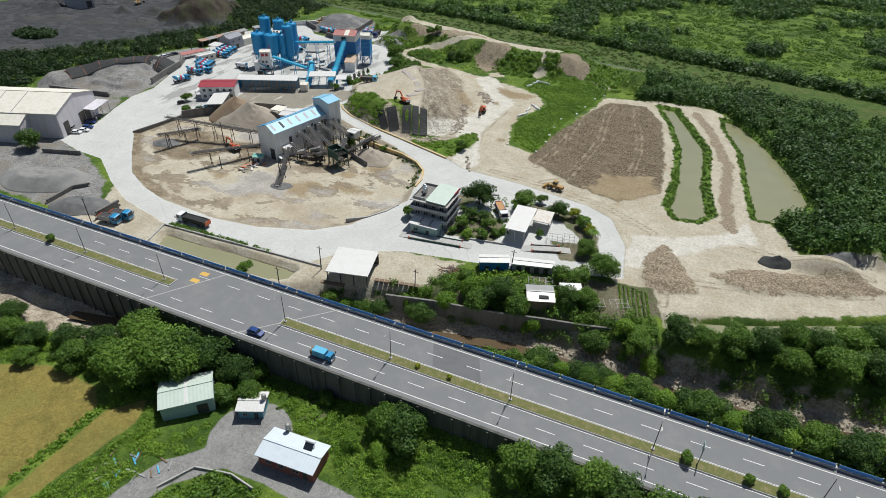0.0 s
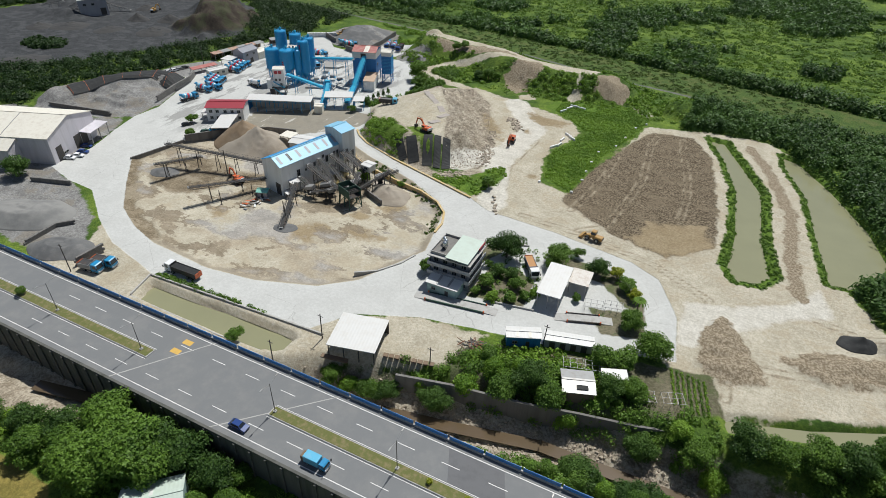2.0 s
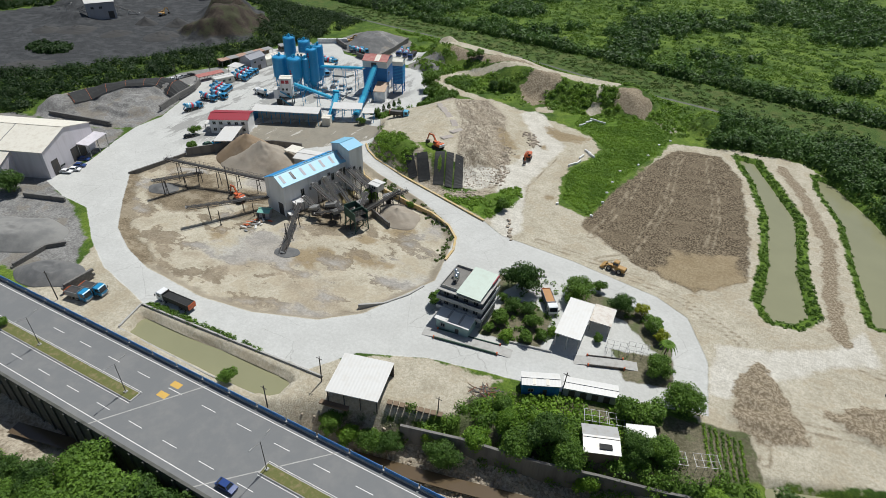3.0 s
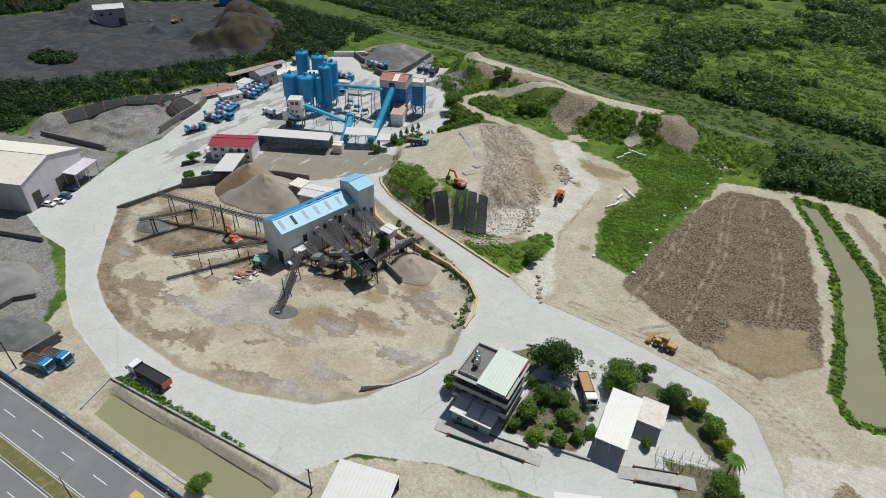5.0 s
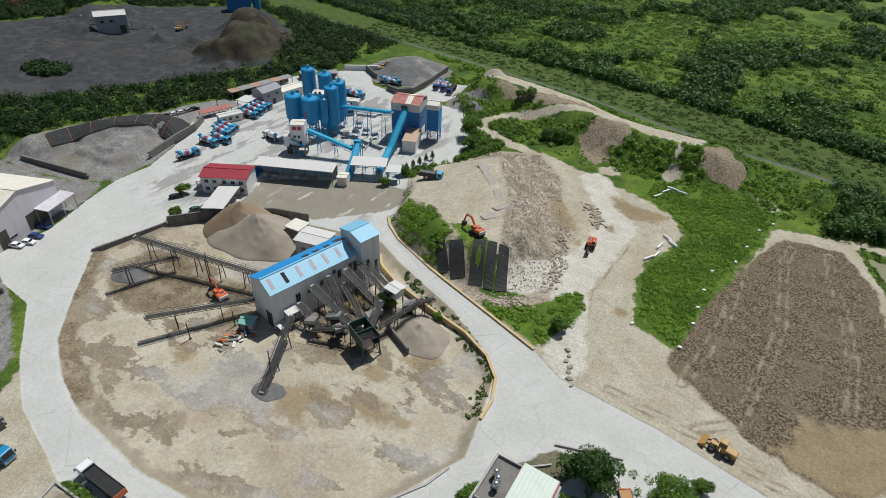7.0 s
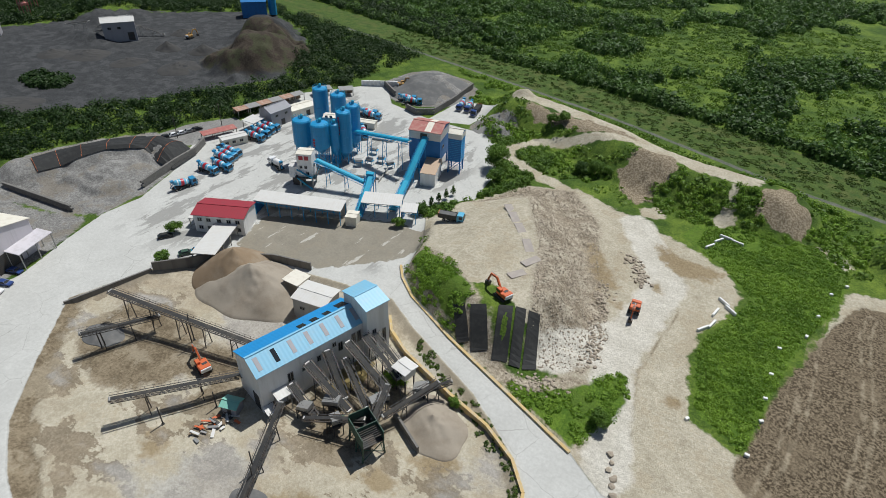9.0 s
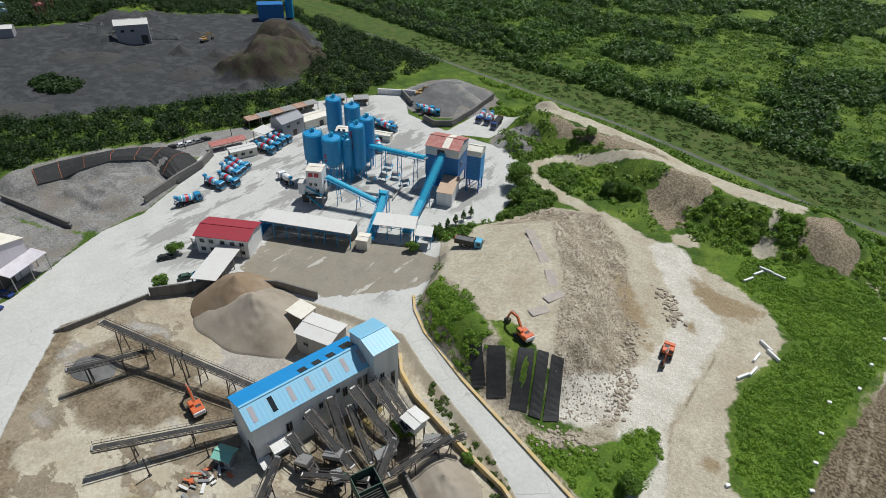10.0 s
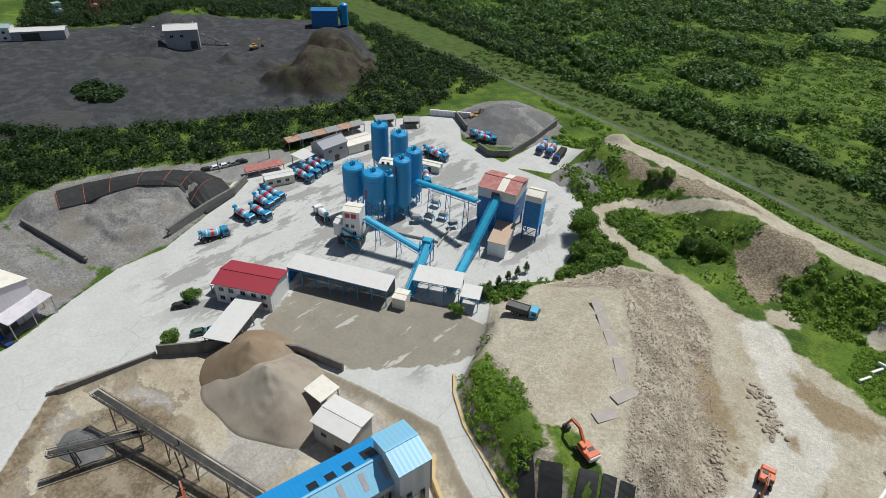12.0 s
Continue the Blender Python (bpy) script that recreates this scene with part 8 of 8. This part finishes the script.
rocks(pts, 0.4, 1.0, "dark stone at the foot of the netted bank", "bank stones")
pts = [(-68.5 + rng.normal() * 0.6 - k * 0.6, 186.5 + k * 1.5 + rng.normal() * 0.5) for k in range(8)]
rocks(pts, 0.9, 1.6, "pale boulder edging the track", "track boulders")
n = 11000
t = rng.uniform(0, 1, n)
bx, by = scatter(-150, -82, 205, 297, n, lambda x, y: inside(x, y, RUBBLE) > 0.5)
rx = [RIVER[i] for i in range(4, 13)]
seg = rng.integers(0, len(rx) - 1, 3600)
u = rng.uniform(0, 1, 3600)
sx = np.array([rx[i][0] + (rx[i + 1][0] - rx[i][0]) * f for i, f in zip(seg, u)]) + rng.normal(size=3600) * 3.0
sy = np.array([rx[i][1] + (rx[i + 1][1] - rx[i][1]) * f for i, f in zip(seg, u)]) + rng.normal(size=3600) * 4.2
keep = (along(sx, sy, RIVER, 9) > 0) & ((sy > 101) | (sy < 76))
g = Geo()
base = [Vector(v.co) for v in ROCKS[2].vertices]
tri = [tuple(p.vertices) for p in ROCKS[2].polygons]
for X, Y, lo, hi in ((bx, by, 0.22, 0.62), (sx[keep], sy[keep], 0.3, 1.0)):
    Z = height(X, Y)
    for x, y, z in zip(X, Y, Z):
        m = pose(float(x), float(y), float(z), rng.uniform(0, 60), rng.uniform(0, 60), rng.uniform(0, 360)) @ Matrix.Scale(rng.uniform(lo, hi), 4)
        g.add([m @ p for p in base], tri)
me = bpy.data.meshes.new("loose_stones")
me.from_pydata(g.v, [], g.f)
me.materials.append(STONE)
tagged(part("loose_stones", me, None), "loose stones on the rubble slope and river bed", "stones", "", "stuff")
# black sheets on the bank
for corners, words in (([(-124.0, 213.6), (-121.0, 214.4), (-113.4, 206.0), (-116.0, 204.6)], ""), ([(-119.4, 215.0), (-115.6, 216.4), (-108.0, 206.0), (-111.8, 204.2)], ""), ([(-112.4, 218.6), (-109.4, 220.4), (-102.6, 206.0), (-106.2, 204.6)], ""), ([(-108.8, 221.0), (-106.6, 222.6), (-99.4, 206.6), (-102.0, 205.8)], ""), ([(-106.0, 223.0), (-103.6, 224.6), (-96.0, 208.6), (-98.8, 206.6)], "")):
    n = 10
    g = Geo()
    rows = []
    for i in range(n + 1):
        f = 0.26 + 0.74 * i / n
        for a, b in ((corners[0], corners[3]), (corners[1], corners[2])):
            x, y = a[0] + (b[0] - a[0]) * f, a[1] + (b[1] - a[1]) * f
            rows.append((x, y, float(height(np.array([x]), np.array([y]))[0]) + 0.30))
    g.add(rows + [(x, y, z - 0.12) for x, y, z in rows], [(2 * i, 2 * i + 1, 2 * i + 3, 2 * i + 2) for i in range(n)])
    tagged(part("ground_sheet", g, BLACK, None), "black woven sheet pinned on the earth bank", "ground sheet", "black bank sheets")
ROPE = paint("orange_rope", (0.55, 0.16, 0.06), None, 0.8)
# black nets with orange seams over the grey bay
NET_TOP = [(-286, 188), (-285, 196), (-282.5, 205), (-279, 213), (-275, 221), (-270, 229), (-262, 231.5), (-253, 231)]
NET_LOW = [(-279, 186), (-277.5, 193), (-275.5, 200), (-272.5, 208), (-268, 214), (-264, 217.5), (-257, 217), (-249, 218)]
for i in range(7):
    g = Geo()
    rows = []
    for k in range(8):
        f = k / 7
        for a, b in ((NET_TOP[i], NET_LOW[i]), (NET_TOP[i + 1], NET_LOW[i + 1])):
            x, y = a[0] + (b[0] - a[0]) * f, a[1] + (b[1] - a[1]) * f
            rows.append((x, y, float(height(np.array([x]), np.array([y]))[0]) + 0.55))
    g.add(rows, [(2 * j, 2 * j + 1, 2 * j + 3, 2 * j + 2) for j in range(7)])
    net = part("cover_net", g, BLACK, None)
    tagged(net, "black cover net with orange seams on the grey heap", "net", "heap cover nets")
    seam = Geo()
    for j in range(7):
        seam.beam(Vector(rows[2 * j]) + Vector((0, 0, 0.08)), Vector(rows[2 * j + 2]) + Vector((0, 0, 0.08)), 0.1, 0.05)
    part("seam", seam, ROPE, net)

# ---- south of the highway ----
Z0 = -6.0
gable_house("green_barn", pose(-87.7, 59.7, Z0, 0, 0, 43), 11.2, 8.2, 4.2, 5.2, GREEN_WALL, GREEN_ROOF, "green metal barn with a pale cross on its roof", "barn", 0.3, -0.4, [(-1, 0, 0.5, 0.35, 0.5, WHITE), (1, 0, 0.5, 0.35, 0.5, WHITE)], [("w", -1, 2.2, 1.0, 0.8)], [("s", 3, 0, 2.4, 2.8)])
gable_house("small_house", pose(-72.6, 63.9, Z0, 0, 0, 24), 5.4, 4.8, 3.2, 3.6, paint("teal_wall", (0.12, 0.30, 0.36), None, 0.6, streak=True), WHITE, "small teal-walled house with a white flat roof", "house", 0.5, -0.4, (), [("s", -1.2, 1.2, 1.0, 0.9)], [("s", 1.2, 0, 0.9, 2)])
gable_house("white_roof_house", pose(-56.6, 57.0, Z0, 0, 0, 4), 12.8, 6.6, 3.2, 3.9, paint("brick_wall", (0.30, 0.10, 0.08), (0.2, 0.09, 0.07), 0.8), paint("pale_blue_sheet", (0.60, 0.66, 0.70), (0.45, 0.5, 0.52), 0.5, ribs=0.8), "brick house with a pale blue-white sheet roof", "house", 0.5, -0.4, (), [("s", x, 1.1, 1.2, 1.0) for x in (-4, -1, 2.5)], [("s", 4.6, 0, 1, 2)])
for x, y, h in ((-60.3, 60.6, -2.4), (-70.2, 65.2, -2.6)):
    t = thing("water_tank", pose(x, y, h), "steel water tank above a house roof", "water tank", "roof tanks")
    part("tank", Geo().lathe(0, 0, [(0.5, 0.5), (0.55, 0.65), (0.55, 1.7), (0.25, 1.95)], 14), GREY_STEEL, t, smooth=True)
    part("stand", Geo().box(-0.35, 0, -0.6, 0.1, 0.8, 1.15).box(0.35, 0, -0.6, 0.1, 0.8, 1.15), GREY_STEEL, t)
ph = thing("solar_heater", pose(-53.6, 58.6, -2.4, 0, 0, 4), "solar water heater on the house roof", "solar heater")
part("panel", Geo().sheet([(-1, -0.9, 0.2), (1, -0.9, 0.2), (1, 0.6, 1.1), (-1, 0.6, 1.1)], 0.1), GLASS_DARK, ph)
part("tank", Geo().tube((-1.1, 0.8, 1.2), (1.1, 0.8, 1.2), 0.3, None, 12), CAR_WHITE, ph)
part("stand", Geo().beam((-0.9, 0.7, -0.2), (-0.9, 0.7, 1.1), 0.08, 0.08).beam((0.9, 0.7, -0.2), (0.9, 0.7, 1.1), 0.08, 0.08), GREY_STEEL, ph)
wall_run("wall_lane", [(-77.6, 40.0), (-74.0, 46.6), (-66.0, 48.4), (-60.0, 47.6)], Z0 - 0.5, Z0 + 0.9, 0.3, CONCRETE, "low concrete wall along the village lane")
x, y = scatter(-108, -94, 22, 56, 900, lambda x, y: (np.abs(x + 104.6 + (50 - y) * 0.06) < 1.3))
thicket("paddy_verge", x, y, 0.5, 0.5, 26, 0.2, LEAF_LIGHT, "bright green verge between the rice fields")
x, y = scatter(-75, -28, 30, 47, 500, lambda x, y: along(x, y, LANE_SOUTH, 4) < 0)
thicket("lane_bushes", x, y, 1.3, 1.3, 40, 0.3, LEAF, "green bushes beside the village lane")

for i in range(6):
    xs = np.linspace(-68.0 + i * 2.6, -64.6 + i * 2.6, 26)
    ys = np.linspace(66.5, 73.5, 26)
    thicket("vegetable_row", xs + rng.normal(size=26) * 0.15, ys, 0.5, 0.7, 20, 0.2, (LEAF_LIGHT, LEAF)[i % 2], "row of vegetables below the highway wall")
for i in range(24):
    x, y = -83.5 + rng.normal() * 2.2 - i * 0.28, 44.5 + rng.normal() * 1.0 - i * 0.35
    z = float(height(np.array([x]), np.array([y]))[0])
    ob = part("timber_board", Geo().box(0, 0, 0, 2.2, 0.3, 0.12, bevel=0.02), (WOOD, GREY_STEEL, DRUM_BLUE)[i % 3], None, m=pose(x, y, z + 0.1, 0, 3, rng.uniform(0, 180)))
    tagged(ob, "loose board in the clutter beside the lane", "board", "lane clutter")
fence_post = Geo().tube((0, 0, -0.3), (0, 0, 1.5), 0.06, None, 6).mesh("fence_post")
fence_post.materials.append(WOOD)
for i in range(14):
    x, y = -86.5 - i * 0.35, 46 - i * 1.4
    ob = new("fence_post", fence_post)
    ob.matrix_basis = pose(x, y, float(height(np.array([x]), np.array([y]))[0]), 3, 2, 0)
    tagged(ob, "weathered wooden fence post beside the lane", "fence post", "lane fence posts")

# ---- far quarry ----
# gravel colour lowered too, with the quarry's cloud shade in it
QUARRY_GRAVEL_SHADED = paint("shaded_quarry_gravel", (0.055, 0.053, 0.05), (0.036, 0.036, 0.038), 0.95, grain=0.2, wear=0.9, bump=0.6)
for i, (x, y, r, h) in enumerate([(-376.5, 304.1, 8, 4.5), (-356.6, 313.4, 9, 4.5), (-371.2, 277.0, 10, 2.4), (-343.9, 288.4, 13, 3.2), (-413.4, 259.7, 10, 3.0), (-398.9, 270.2, 14, 2.6), (-396.7, 329.3, 9, 3.2), (-354.9, 207.0, 18, 2.0)]):
    heap("gravel_heap", x, y, r, r * 0.8, h, QUARRY_GRAVEL_SHADED, "gravel cone on the far quarry floor, darkened with cloud shade", i * 40, -0.1, 90 + 2 * i)
gable_house("quarry_plant", pose(-411.1, 298.0, 2, 0, 0, 60), 17, 9, 9, 11, GREY_SHEET, WHITE, "grey quarry plant shed with a pale metal roof", "industrial hall", 0.4, -2, (), [("s", x, 5, 1.8, 1.4) for x in (-5, 0)], [("s", 5.5, -1.5, 3.4, 4.5)])
gable_house("quarry_office", pose(-478, 249, 0, 0, 0, 60), 26, 9, 5, 6, GREY_SHEET, WHITE, "long pale shed beside the far quarry", "shed", 0.4, -1, (), [], [("s", -4, 0, 9, 4)])
gable_house("quarry_house", pose(-490, 232, 0, 0, 0, 60), 14, 10, 7, 8, WHITE_WALL, GREEN_WALL, "two-storey pale house beside the far quarry", "house", 0.4, -1, (), [("s", x, z, 1.4, 1.2) for x in (-4, 0, 4) for z in (1, 4)], [])
gable_house("blue_works", pose(-397, 385, 2, 0, 0, 50), 16, 9, 8, 8.6, BLUE_DEEP, BLUE_DEEP, "blue sheet-metal works building in the far quarry", "industrial hall", 0.2, -3)
tagged(part("blue_silo", Geo().lathe(0, 0, [(2.6, -1), (2.6, 11), (1.0, 12)], 16), BLUE_SILO, None, m=pose(-389, 394, 2)), "blue steel silo beside the works building", "silo")
for p, q in (((-430, 285, 2), (-412, 300, 8)), ((-440, 300, 2), (-425, 312, 9)), ((-455, 290, 3), (-432, 292, 8)), ((-400, 318, 1), (-414, 308, 7))):
    conveyor(p, q, "far grey quarry conveyor on trestles", 1.4, None, 2, 0.0, GREY_STEEL, 0.9, False)
excavator(pose(-385, 325, 0, 0, 0, 100), "yellow excavator in the far quarry", YELLOW, 1.0)
for i, (x, y, h) in enumerate(((-500, 288, 12), (-508, 270, 9), (-515, 300, 14))):
    tw = thing("steel_tower", pose(x, y, 0), "red and grey steel frame tower beyond the quarry", "tower", "far towers")
    for sx in (-2, 2):
        for sy in (-2, 2):
            part("leg", Geo().beam((sx, sy, -1), (sx, sy, h), 0.5, 0.5), RUST_ROOF if i != 1 else GREY_STEEL, tw)
    part("deck", Geo().box(0, 0, h * 0.6, 5, 5, 1.2).box(0, 0, h, 4.5, 4.5, 1.5), (RUST_ROOF, GREEN_WALL, DARK_STEEL)[i], tw)
